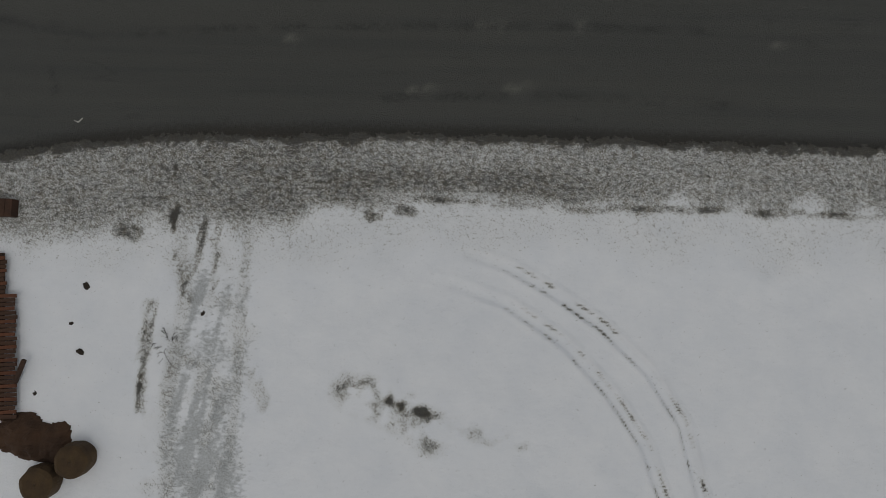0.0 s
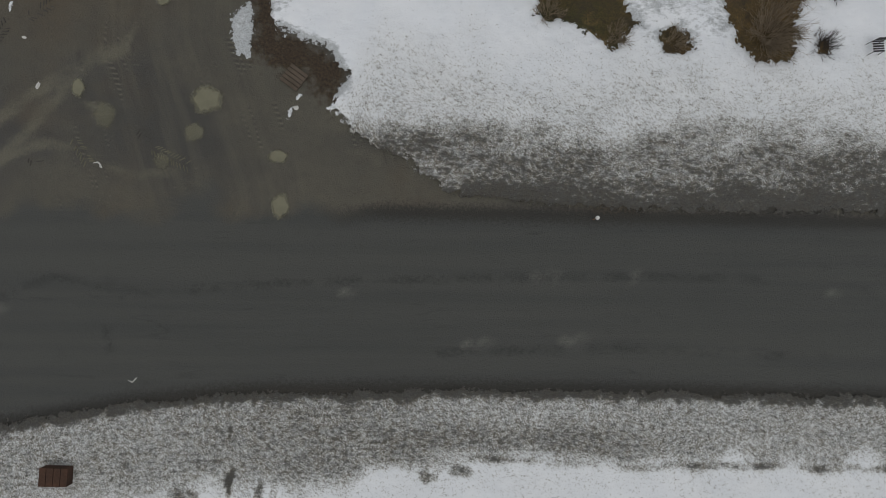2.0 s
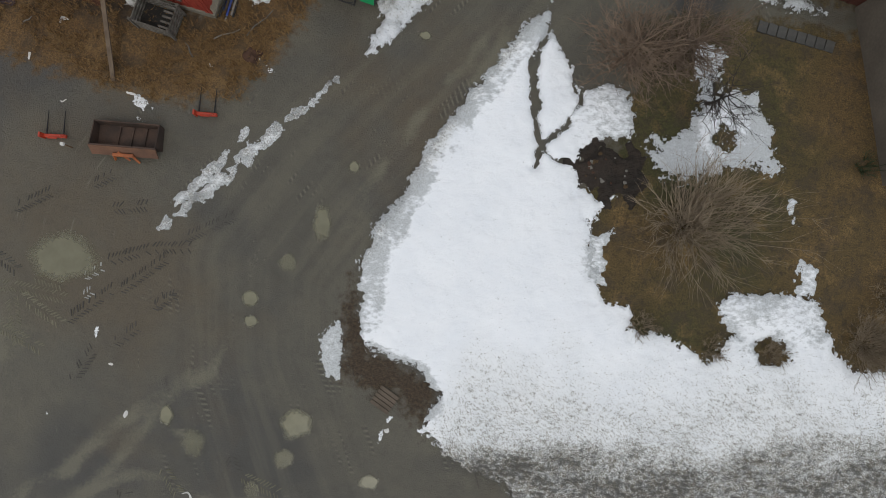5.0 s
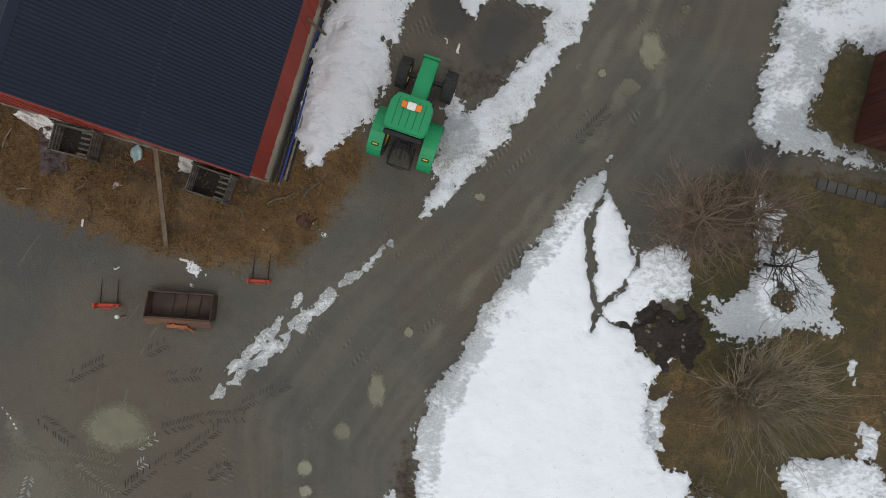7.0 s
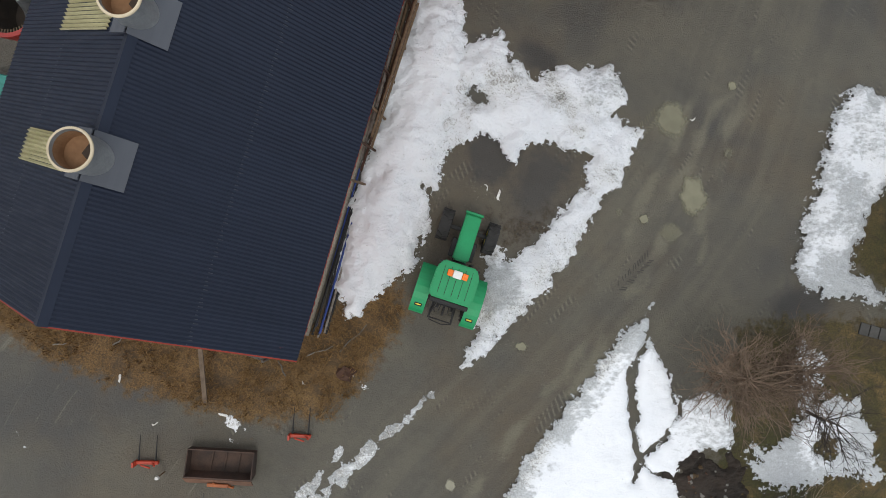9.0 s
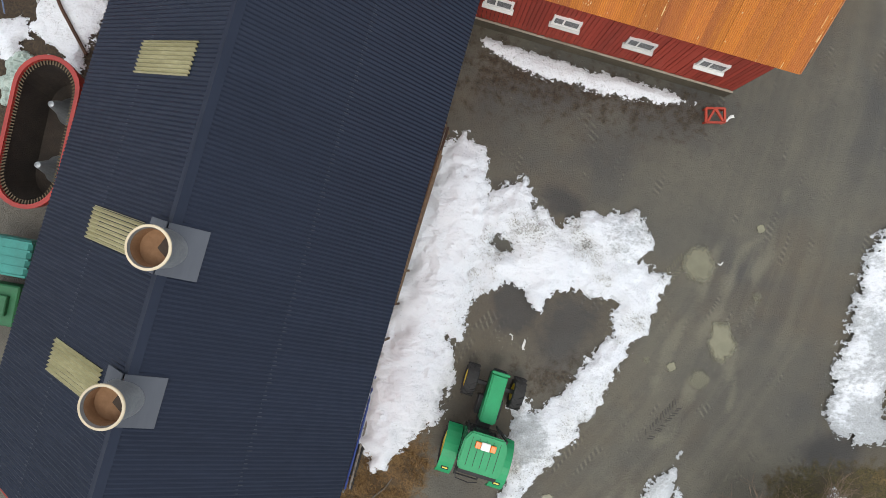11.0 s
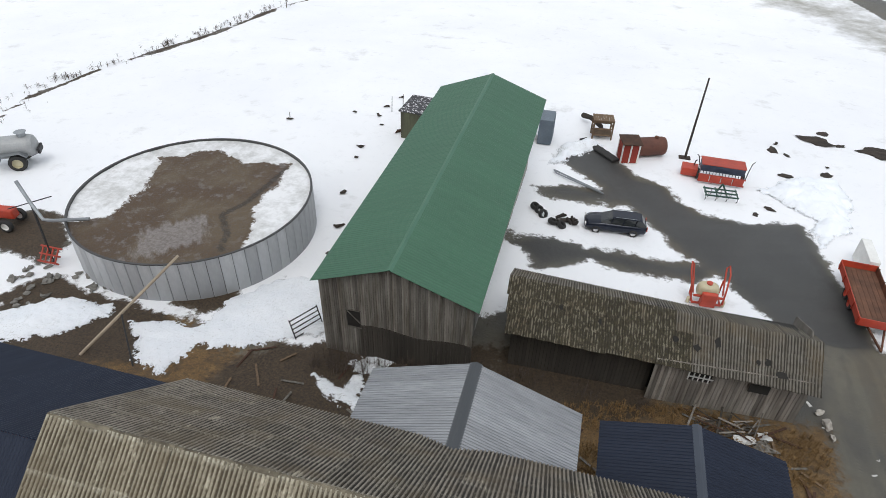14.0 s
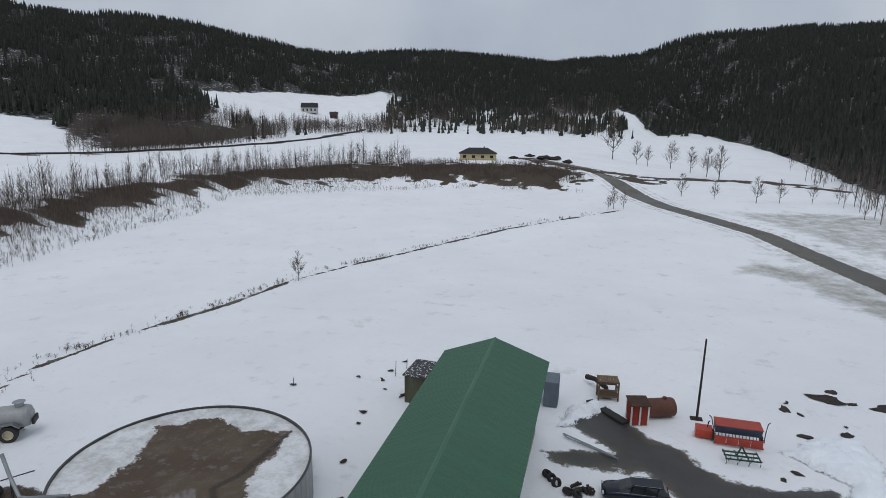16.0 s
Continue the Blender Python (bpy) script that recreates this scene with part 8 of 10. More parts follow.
# ---- scrap at the southern field ----
stack = thing("plank_stack", "stack of rusty brown planks breaking out of the snow", "planks", at=pose(-15.1, -6.3, 0.1, 0, 0, 18.4))
rng = random.Random(6)
for k in range(38):
    y = -3.2 + 0.17 * k
    bm = bmesh.new()
    reach = (0.42 if y < 1.6 else 0.0) + rng.uniform(-0.06, 0.06)
    box(bm, -2.2, reach, -0.075, 0.07, 0, 0.05, 0.006)
    part("plank", bm, (BROWN_WOOD, RUSTY, BROWN_WOOD)[k % 3], stack, "", pose(0, y, 0.32 + rng.uniform(0, 0.03), rng.uniform(-2, 2), rng.uniform(-1.5, 1.5), rng.uniform(-2, 2)))
for x in (-1.8, -0.25):
    bm = bmesh.new()
    box(bm, x - 0.08, x + 0.08, -3.3, 3.3, -0.05, 0.31)
    part("bearer", bm, BROWN_WOOD, stack)
bm = bmesh.new()
beam(bm, (0.35, -1.9, 0.3), (0.85, -1.0, 0.55), 0.14)
part("loose_beam", bm, BROWN_WOOD, stack, "dark loose beam")
mud = thing("dung_heap", "brown trampled dung and straw spread on the snow", "heap", at=(-13.1, -9.9, 0.15))
bm = bmesh.new()
bmesh.ops.create_grid(bm, x_segments=40, y_segments=30, size=1.0)
for v in bm.verts:
    v.co.x *= 2.1
    v.co.y *= 1.25
    d_ = Vector((v.co.x / 1.9, v.co.y / 0.95)).length + 0.5 * noise.noise(v.co * 1.1)
    v.co.z = 0.35 * max(0, 1 - d_) ** 0.5 + 0.12 * noise.fractal(v.co * 3, 1, 2, 4) if d_ < 1.0 else -0.35
part("dung", bm, plain("brown_dung", (0.085, 0.042, 0.02), (0.045, 0.023, 0.012), 0.9, 0, 5, 0.5, dist=0.04), mud)
for k, (x, y) in enumerate(((-10.9, -10.15), (-11.9, -11.3))):
    bale = thing("round_bale", "mouldy brown round bale standing in the snow", "bale", "old round bales", (x, y, 0))
    bm = bmesh.new()
    lathe(bm, [(0.02, 1.02), (0.25, 1.0), (0.5, 1.0), (0.62, 0.93), (0.67, 0.7), (0.66, 0.3), (0.64, 0.0)], 30)
    for v in bm.verts:
        v.co += Vector((v.co.x, v.co.y, 0)) * 0.12 * noise.noise(v.co * 3 + Vector((k, 0, 0)))
    part("straw", bm, BROWN_BALE, bale)
crate = thing("wooden_box", "dark brown wooden box in the roadside snow", "box", at=pose(-16.9, -1.5, 0.05, 0, 0, 14))
bm = bmesh.new()
for k in range(4):
    box(bm, -0.55 + 0.28 * k, -0.29 + 0.28 * k, -0.36, 0.36, 0.55, 0.6)
box(bm, -0.55, 0.55, -0.36, 0.36, 0.0, 0.55, 0.02)
part("body", bm, BROWN_WOOD, crate)
shrub(-9.1, -5.0, 0.9, 9, BARK_DARK, "dead dark branch sticking out of the snow", 33, 0.02, 1.6, 2, 0.2, "dead_branch")
rng = random.Random(14)
for x, y in ((-13.1, -1.4), (-12.8, -3.6), (-12.9, -5.2), (-12.2, -6.2), (-13.4, -8.2), (-8.0, -3.4)):
    scrap(x, y, "small dark clod on the snow", SOIL, (rng.uniform(0.08, 0.2), rng.uniform(0.05, 0.12)), int(x * y), 0.4, "clod", "clod", 0.2)

# ---- behind the big barn ----
mixer = thing("feed_mixer", "red oval feed mixer tub with a toothed rubber rim", "feed mixer", at=pose(-38.55, 41.45, 0, 0, 0, 4))


def stadium(w, l, n_=14):
    pts = []
    for k in range(n_ + 1):
        a = math.pi * k / n_
        pts.append((w * math.cos(a), l - w + w * math.sin(a)))
    for k in range(n_ + 1):
        a = math.pi + math.pi * k / n_
        pts.append((w * math.cos(a), -(l - w) + w * math.sin(a)))
    return pts


def ring_wall(bm, a, b, levels):
    """A wall between levels, each (scale outline index, z)."""
    rows = [[bm.verts.new((u * s, v * s2, z)) for u, v in a] for s, s2, z in levels]
    for p, q in zip(rows, rows[1:]):
        for k in range(len(a)):
            j = (k + 1) % len(a)
            bm.faces.new((p[k], p[j], q[j], q[k]))
    return bm


so = stadium(1.25, 2.95)
bm = bmesh.new()
ring_wall(bm, so, None, [(0.8, 0.85, 0.3), (1.0, 1.0, 2.3), (1.0, 1.0, 2.4), (0.88, 0.945, 2.4), (0.86, 0.94, 2.25)])
part("tub", bm, plain("mixer_red", (0.34, 0.035, 0.025), (0.24, 0.025, 0.02), 0.4, 0, 3, 0.05), mixer)
bm = bmesh.new()
ring_wall(bm, so, None, [(0.86, 0.94, 2.25), (0.72, 0.8, 0.5), (0.02, 0.02, 0.45)])
part("inside", bm, SOIL, mixer, "dark inside with feed remains")
teeth = bmesh.new()
for k in range(len(so)):
    (u, v), (u2, v2) = so[k], so[(k + 1) % len(so)]
    n_ = max(1, int(math.hypot(u2 - u, v2 - v) / 0.13))
    for j in range(n_):
        x, y = u + (u2 - u) * j / n_, v + (v2 - v) * j / n_
        beam(teeth, (x * 0.87, y * 0.94, 2.3), (x * 0.75, y * 0.885, 2.27), 0.05, 0.02)
part("teeth", teeth, plain("straw_brown_rubber", (0.12, 0.09, 0.05), None, 0.9), mixer)
for y in (-1.2, 1.2):
    bm = bmesh.new()
    lathe(bm, [(0.6, 0.5), (0.35, 1.0), (0.12, 1.9), (0.0, 1.95)], 14, Matrix.Translation((0, y, 0)))
    part("auger", bm, STEEL, mixer)
teal = thing("covered_trailer", "low trailer under a teal tarpaulin behind the barn", "trailer", at=pose(-38.9, 36.5, 0, 0, 0, 5))
bm = bmesh.new()
box(bm, -1.0, 0.9, -0.75, 0.75, 0.4, 1.5, 0.12)
for k in range(5):
    box(bm, -1.02, 0.92, -0.7 + 0.33 * k, -0.64 + 0.33 * k, 0.5, 1.53)
part("cover", bm, TEAL, teal)
for s in (-1, 1):
    wheel(teal, (s * 0.8, 0, 0.4), 0.4, 0.2, STEEL)
greenbox = thing("seed_machine", "green farm implement parked behind the barn", "machine", at=pose(-38.8, 34.6, 0, 0, 0, 5))
bm = bmesh.new()
box(bm, -0.9, 0.8, -0.8, 0.8, 0.5, 1.4, 0.06)
box(bm, -0.5, 0.5, -0.4, 0.4, 1.4, 1.6, 0.03)
part("hopper", bm, plain("old_green_paint", (0.02, 0.14, 0.05), (0.015, 0.09, 0.035), 0.5), greenbox)
for s in (-1, 1):
    wheel(greenbox, (s * 0.85, 0, 0.5), 0.5, 0.22, YELLOW)
tangle = thing("steel_gates", "tangle of bluish bent steel gates in the snow", "scrap", at=(-43.6, 47.8, 0.1))
rng = random.Random(4)
for k in range(16):
    bm = bmesh.new()
    a = Vector((rng.uniform(-0.8, 0.8), rng.uniform(-1.4, 1.4), rng.uniform(0.1, 0.9)))
    tube(bm, [a, a + Vector((rng.uniform(-0.6, 0.6), rng.uniform(-0.9, 0.9), rng.uniform(-0.3, 0.4))), a + Vector((rng.uniform(-1, 1), rng.uniform(-1.4, 1.4), rng.uniform(-0.4, 0.3)))], 0.03, 5)
    part("bar", bm, plain("bluish_steel", (0.16, 0.22, 0.36), (0.1, 0.14, 0.22), 0.5, 0.3) if k == 0 else tangle.children[0].data.materials[0], tangle)
post = thing("fallen_pole", "dark wooden pole lying in the snow behind the barn", "pole")
bm = bmesh.new()
tube(bm, [(-41.5, 48.2, 0.45), (-40.2, 46.6, 0.5), (-38.8, 45.1, 0.4)], 0.07, 7)
part("pole", bm, BROWN_WOOD, post)
foil = thing("silage_wrap", "crumpled pale green silage wrap thrown in a heap", "plastic wrap", at=(-40.7, 43.3, 0.05))
bm = bmesh.new()
bmesh.ops.create_grid(bm, x_segments=44, y_segments=44, size=1.5)
for v in bm.verts:
    d_ = v.co.xy.length / 1.4 + 0.4 * noise.noise(v.co * 1.4)
    v.co.z = (0.3 + 0.35 * abs(noise.noise(v.co * 2.6)) + 0.25 * abs(noise.noise(v.co * 6))) * max(0, 1 - d_) ** 0.3 if d_ < 1 else -0.3
part("wrap", bm, plain("pale_green_film", (0.42, 0.50, 0.44), (0.26, 0.32, 0.29), 0.35, 0, 4, 0.3), foil)
hitch_frame = thing("tow_frame", "small red steel towing frame by the red wall", "frame", at=pose(-13.0, 49.95, 0.02, 0, 0, 15))
for a, b in (((-0.4, -0.3), (0.4, -0.3)), ((-0.4, 0.3), (0.4, 0.3)), ((-0.4, -0.3), (-0.4, 0.3)), ((0.4, -0.3), (0.4, 0.3)), ((-0.35, -0.28), (0, 0.3)), ((0.35, -0.28), (0, 0.3))):
    bm = bmesh.new()
    beam(bm, (*a, 0.3), (*b, 0.3), 0.09)
    part("bar", bm, ORANGE_RED, hitch_frame)
for s in (-1, 1):
    for q in (-1, 1):
        bm = bmesh.new()
        beam(bm, (s * 0.38, q * 0.28, 0), (s * 0.38, q * 0.28, 0.3), 0.07)
        part("leg", bm, ORANGE_RED, hitch_frame)

# ---- north yard ----
def z_at(x, y):
    return land_at(x, y)


ALLOY = plain("alloy_rim", (0.62, 0.63, 0.64), (0.5, 0.5, 0.5), 0.35, 0.3, 3, 0)


def build_car():
    t = thing("estate_car", "dark blue estate car parked in the snowy yard", "car", at=pose(-22.95, 90.35, z_at(-23, 90), 0, 0, 94))
    bm = bmesh.new()
    loft(bm, [[(-0.9 * w, y, b), (-w, y, b + 0.16), (-w, y, h - 0.16), (-0.88 * w, y, h - 0.02), (-0.3 * w, y, h + 0.02), (0.3 * w, y, h + 0.02), (0.88 * w, y, h - 0.02), (w, y, h - 0.16), (w, y, b + 0.16), (0.9 * w, y, b)]
              for y, w, b, h in ((-2.36, 0.68, 0.42, 0.86), (-2.28, 0.80, 0.32, 0.96), (-1.7, 0.87, 0.25, 1.0), (-0.4, 0.88, 0.25, 0.98), (0.9, 0.87, 0.25, 0.97), (1.5, 0.86, 0.25, 0.92), (2.0, 0.82, 0.27, 0.83), (2.26, 0.72, 0.31, 0.72), (2.36, 0.55, 0.40, 0.60))])
    smooth_faces(part("body", bm, CAR_BLUE, t))
    bm = bmesh.new()
    loft(bm, [[(-w, y, 0.95), (-u, y, h - 0.05), (-0.8 * u, y, h), (0.8 * u, y, h), (u, y, h - 0.05), (w, y, 0.95)]
              for y, w, u, h in ((-2.24, 0.76, 0.70, 1.03), (-1.86, 0.80, 0.60, 1.42), (-0.7, 0.81, 0.62, 1.47), (0.2, 0.80, 0.60, 1.43), (0.62, 0.79, 0.64, 1.26), (1.14, 0.74, 0.70, 1.0))])
    part("glasshouse", bm, GLASS, t)
    bm = bmesh.new()
    loft(bm, [[(-u, y, h - 0.06), (-0.8 * u, y, h + 0.012), (0.8 * u, y, h + 0.012), (u, y, h - 0.06)] for y, u, h in ((-1.95, 0.60, 1.38), (-1.86, 0.62, 1.43), (-0.7, 0.64, 1.48), (0.2, 0.62, 1.44), (0.3, 0.61, 1.40))])
    part("roof", bm, CAR_BLUE, t)
    for s in (-1, 1):
        bm = bmesh.new()
        rod(bm, (s * 0.6, -1.7, 1.5), (s * 0.6, 0.1, 1.5), 0.02)
        part("roof_rail", bm, STEEL, t)
        for y in (0.3, -0.6, -1.5):
            bm = bmesh.new()
            beam(bm, (s * 0.82, y + 0.1, 0.97), (s * 0.64, y - 0.05, 1.42), 0.05)
            part("pillar", bm, CAR_BLUE, t)
        bm = bmesh.new()
        box(bm, s * 0.62 - 0.16, s * 0.62 + 0.16, 2.24, 2.36, 0.6, 0.76, 0.02)
        part("headlight", bm, ALLOY, t, "clear headlight")
        bm = bmesh.new()
        box(bm, s * 0.68 - 0.1, s * 0.68 + 0.1, -2.42, -2.36, 0.6, 0.95, 0.02)
        part("tail_light", bm, ORANGE_RED, t)
        for y in (1.45, -1.4):
            wheel(t, (s * 0.80, y, 0.32), 0.32, 0.21, ALLOY)


build_car()

pole = thing("wooden_pole", "tall dark wooden pole standing in the snow", "pole", at=(-16.55, 105.85, z_at(-16.5, 105.9)))
bm = bmesh.new()
rod(bm, (0, 0, 0), (0.05, 0, 8.1), 0.12, 0.08, 10)
part("shaft", bm, BARK_DARK, pole)
bm = bmesh.new()
box(bm, -0.6, 0.5, -0.4, 0.35, -0.1, 0.1, 0.05)
part("foot", bm, SOIL, pole)

drill = thing("seed_drill", "red seed drill with a blue hopper in the snow", "seed drill", at=pose(-13.85, 101.6, z_at(-13.8, 101.6), 0, 0, -1))
bm = bmesh.new()
prism(bm, [(-0.1, 1.0), (0.9, 1.0), (1.15, 1.75), (-0.35, 1.75)], -1.85, 1.85, "x")
part("hopper", bm, plain("drill_blue", (0.06, 0.085, 0.13), (0.035, 0.05, 0.08), 0.5), drill, "dark blue hopper")
bm = bmesh.new()
box(bm, -1.9, 1.9, -0.4, 1.2, 1.75, 1.85, 0.03)
part("lid", bm, ORANGE_RED, drill)
bm = bmesh.new()
for k in range(4):
    box(bm, -1.95 + 0.98 * k, -1.05 + 0.98 * k, -0.75, -0.6, 0.35, 0.9, 0.03)
for z_ in (0.3, 0.95):
    beam(bm, (-2.0, -0.68, z_), (2.0, -0.68, z_), 0.1)
part("front_panel", bm, ORANGE_RED, drill)
for s in (-1, 1):
    bm = bmesh.new()
    tube(bm, [(s * 2.0, -0.4, 0.8), (s * 2.1, -0.2, 1.6), (s * 2.25, 0.0, 2.3), (s * 2.45, 0.1, 2.45)], 0.04, 6)
    part("marker_arm", bm, DARK_METAL, drill)
for k in range(14):
    bm = bmesh.new()
    rod(bm, (-1.8 + 0.277 * k, 0.2, 1.0), (-1.8 + 0.277 * k, -0.3, 0.05), 0.03, None, 6)
    part("coulter", bm, DARK_METAL, drill)
for s in (-1, 1):
    wheel(drill, (s * 1.95, 0.3, 0.5), 0.5, 0.2, ORANGE_RED)
redbox = thing("fertiliser_box", "small red machine box in the snow", "machine", at=pose(-16.5, 102.3, z_at(-16.5, 102.3), 0, 0, -4))
bm = bmesh.new()
prism(bm, [(-0.5, 0.2), (0.5, 0.2), (0.6, 0.95), (-0.6, 0.95)], -0.7, 0.7, "x")
part("box", bm, ORANGE_RED, redbox)
bm = bmesh.new()
tube(bm, [(0.3, 0.2, 0.9), (0.35, 0.25, 1.4), (0.45, 0.2, 1.55)], 0.05, 6)
part("handle", bm, DARK_METAL, redbox)
harrow = thing("green_harrow", "dark green harrow with steel wheels on snow", "harrow", at=pose(-14.1, 98.5, z_at(-14.1, 98.5), 0, 0, 3))
bm = bmesh.new()
for y in (-0.6, 0, 0.6):
    beam(bm, (-1.4, y, 0.55), (1.4, y, 0.55), 0.1)
for x in (-1.3, -0.4, 0.4, 1.3):
    beam(bm, (x, -0.7, 0.58), (x, 0.8, 0.58), 0.09)
beam(bm, (-0.4, 0, 0.6), (0, 0.3, 1.3), 0.1)
beam(bm, (0.4, 0, 0.6), (0, 0.3, 1.3), 0.1)
part("beams", bm, plain("bottle_green_paint", (0.015, 0.075, 0.05), (0.02, 0.05, 0.04), 0.6), harrow)
for k in range(10):
    bm = bmesh.new()
    tube(bm, [(-1.3 + 0.29 * k, -0.5 + 0.5 * (k % 3), 0.55), (-1.3 + 0.29 * k, -0.7 + 0.5 * (k % 3), 0.3), (-1.3 + 0.29 * k, -0.5 + 0.5 * (k % 3), 0.0)], 0.03, 5)
    part("tooth", bm, DARK_METAL, harrow)

kiosk = thing("red_booth", "little red booth with white corner boards", "booth", at=pose(-22.1, 103.4, z_at(-22, 103.4), 0, 0, 14))
bm = bmesh.new()
board_wall(bm, (-0.75, -0.6), (0.75, -0.6), 0.05, 2.1, 12, seed=71)
board_wall(bm, (-0.75, 0.9), (-0.75, -0.6), 0.05, 2.1, 12, seed=72)
board_wall(bm, (0.75, -0.6), (0.75, 0.9), 0.05, 2.1, 12, seed=73)
part("wall", bm, RED_WALL, kiosk)
bm = bmesh.new()
for x, y in ((-0.78, -0.64), (0.78, -0.64), (-0.78, 0.88), (0.78, 0.88), (0.0, -0.66)):
    bm = bmesh.new()
    box(bm, x - 0.07, x + 0.07, y - 0.05, y + 0.05, 0, 2.15)
    part("corner_board", bm, WHITE_PAINT, kiosk)
bm = bmesh.new()
box(bm, -0.85, 0.85, -0.73, -0.70, 2.02, 2.15)
part("fascia", bm, WHITE_PAINT, kiosk)
bm = bmesh.new()
box(bm, -0.95, 0.95, -0.9, 1.1, 2.15, 2.25, 0.02, pose(0, 0, 0, 3, 0, 0))
part("roof", bm, BROWN_WOOD, kiosk)
oil = thing("steel_tank", "rusty brown steel tank lying beside the booth", "tank", at=pose(-20.1, 105.3, z_at(-20, 105.3) + 0.95, 0, 90, 22))
bm = bmesh.new()
lathe(bm, [(0.0, -1.6), (0.55, -1.55), (0.85, -1.4), (0.9, -1.2), (0.9, 1.2), (0.85, 1.4), (0.55, 1.55), (0.0, 1.6)], 26)
part("shell", bm, plain("brown_rust_tank", (0.13, 0.05, 0.032), (0.075, 0.03, 0.02), 0.7, 0.1, 3, 0.2), oil)
bm = bmesh.new()
lathe(bm, [(0.2, 0.0), (0.2, 0.16), (0.0, 0.17)], 14, pose(-0.88, 0, 0.5, 0, -90, 0))
part("manhole", bm, RUSTY, oil)
cabin = thing("wood_crate", "open wooden crate on stilts, weathered yellow boards", "crate", at=pose(-24.8, 108.0, z_at(-24.8, 108), 0, 0, 8))
bm = bmesh.new()
for x in (-0.95, 0.95):
    for y in (-0.7, 0.7):
        beam(bm, (x, y, 0), (x, y, 2.1), 0.14)
for z_ in (0.5, 1.2, 2.0):
    for y in (-0.72, 0.72):
        beam(bm, (-1, y, z_), (1, y, z_), 0.12)
    for x in (-0.97, 0.97):
        beam(bm, (x, -0.7, z_), (x, 0.7, z_), 0.12)
part("posts", bm, RAW_WOOD, cabin)
bm = bmesh.new()
for k in range(8):
    bm = bmesh.new()
    box(bm, -1.05 + 0.26 * k, -0.82 + 0.26 * k, -0.8, 0.8, 2.06, 2.12)
    part("plank", bm, RAW_WOOD, cabin)
bm = bmesh.new()
box(bm, -0.9, 0.9, -0.6, 0.6, 0.5, 0.56)
part("shelf", bm, RAW_WOOD, cabin)
arm = thing("conveyor", "dark bent loader arm sticking up from the snow", "loader arm", at=(-26.9, 110.5, z_at(-26.9, 110.5)))
bm = bmesh.new()
tube(bm, [(0, 1, 0.6), (0.8, 0, 0.9), (2.0, -1.0, 0.5), (2.2, -2.2, 0.1)], [0.3, 0.25, 0.25, 0.2], 7)
part("arm", bm, SOIL, arm)
ramp = thing("rubber_belt", "long black rubber belt lying on the yard's edge", "belt", at=(0, 0, 0))
bm = bmesh.new()
for k in range(6):
    x, y = -26.2 + 0.55 * k, 106.2 - 0.62 * k
    box(bm, -0.45, 0.45, -0.5, 0.5, z_at(x, y) + 0.02, z_at(x, y) + 0.28, 0.05, pose(x, y, 0, 0, 0, 40))
part("belt", bm, BLACK, ramp)
panel = thing("grey_container", "blue-grey steel container behind the hall", "container", at=pose(-30.3, 105.4, z_at(-30.3, 105), 0, 0, 0))
STEEL_BLUE = plain("blue_grey_steel", (0.17, 0.21, 0.25), (0.12, 0.15, 0.18), 0.5, 0.2, 2, 0.1)
bm = bmesh.new()
box(bm, -0.6, 0.75, -1.2, 1.2, 0.1, 2.7, 0.03)
part("body", bm, STEEL_BLUE, panel)
for k in range(7):
    bm = bmesh.new()
    box(bm, 0.752, 0.79, -1.1 + 0.33 * k, -0.98 + 0.33 * k, 0.2, 2.6)
    part("rib", bm, STEEL_BLUE, panel)
shack = thing("board_shack", "small mossy board shack with a snow-flecked flat roof", "shack", at=pose(-42.3, 103.0, z_at(-42, 104.6), 0, 0, -4))
bm = bmesh.new()
board_wall(bm, (-1.7, -1.8), (1.9, -1.8), 0.05, 3.0, 18, seed=81)
board_wall(bm, (-1.7, 1.8), (-1.7, -1.8), 0.05, 3.0, 18, seed=82)
part("wall", bm, plain("mossy_boards", (0.12, 0.13, 0.075), (0.06, 0.06, 0.04), 0.9, 0, 3, 0.3, (2, 2, 0.3)), shack)
bm = bmesh.new()
box(bm, -1.9, 2.1, -2.0, 2.0, 3.0, 3.15, 0.02)
part("roof", bm, plain("felt_with_snow", (0.05, 0.05, 0.055), (0.03, 0.03, 0.035), 0.8, 0, 4, 0.2, wear=(0.7, 0.7, 0.72), wear_at=0.54), shack)
for k in range(7):
    scrap(-44.6 + 0.45 * k, 102.4 + 0.4 * math.sin(k * 2.1), "snow-dusted scrap timber by the shack", BROWN_WOOD, (0.55, 0.15), 300 + k, 0.5, "scrap_timber", "timber")
redroof = thing("small_hut", "small hut with a faded red tile roof behind the hall", "hut", at=pose(-32.6, 105.5, z_at(-32, 105), 0, 0, 0))
bm = bmesh.new()
box(bm, -1.1, 1.1, -0.9, 0.9, 0, 3.6, 0.02)
part("wall", bm, GREY_BOARD, redroof)
bm = bmesh.new()
box(bm, -1.3, 1.3, -1.1, 1.1, 3.6, 3.75, 0.02, pose(0, 0, 0, 8, 0, 0))
part("roof", bm, plain("faded_red_tile", (0.25, 0.09, 0.06), (0.17, 0.06, 0.045), 0.8, 0, 5, 0.3), redroof)


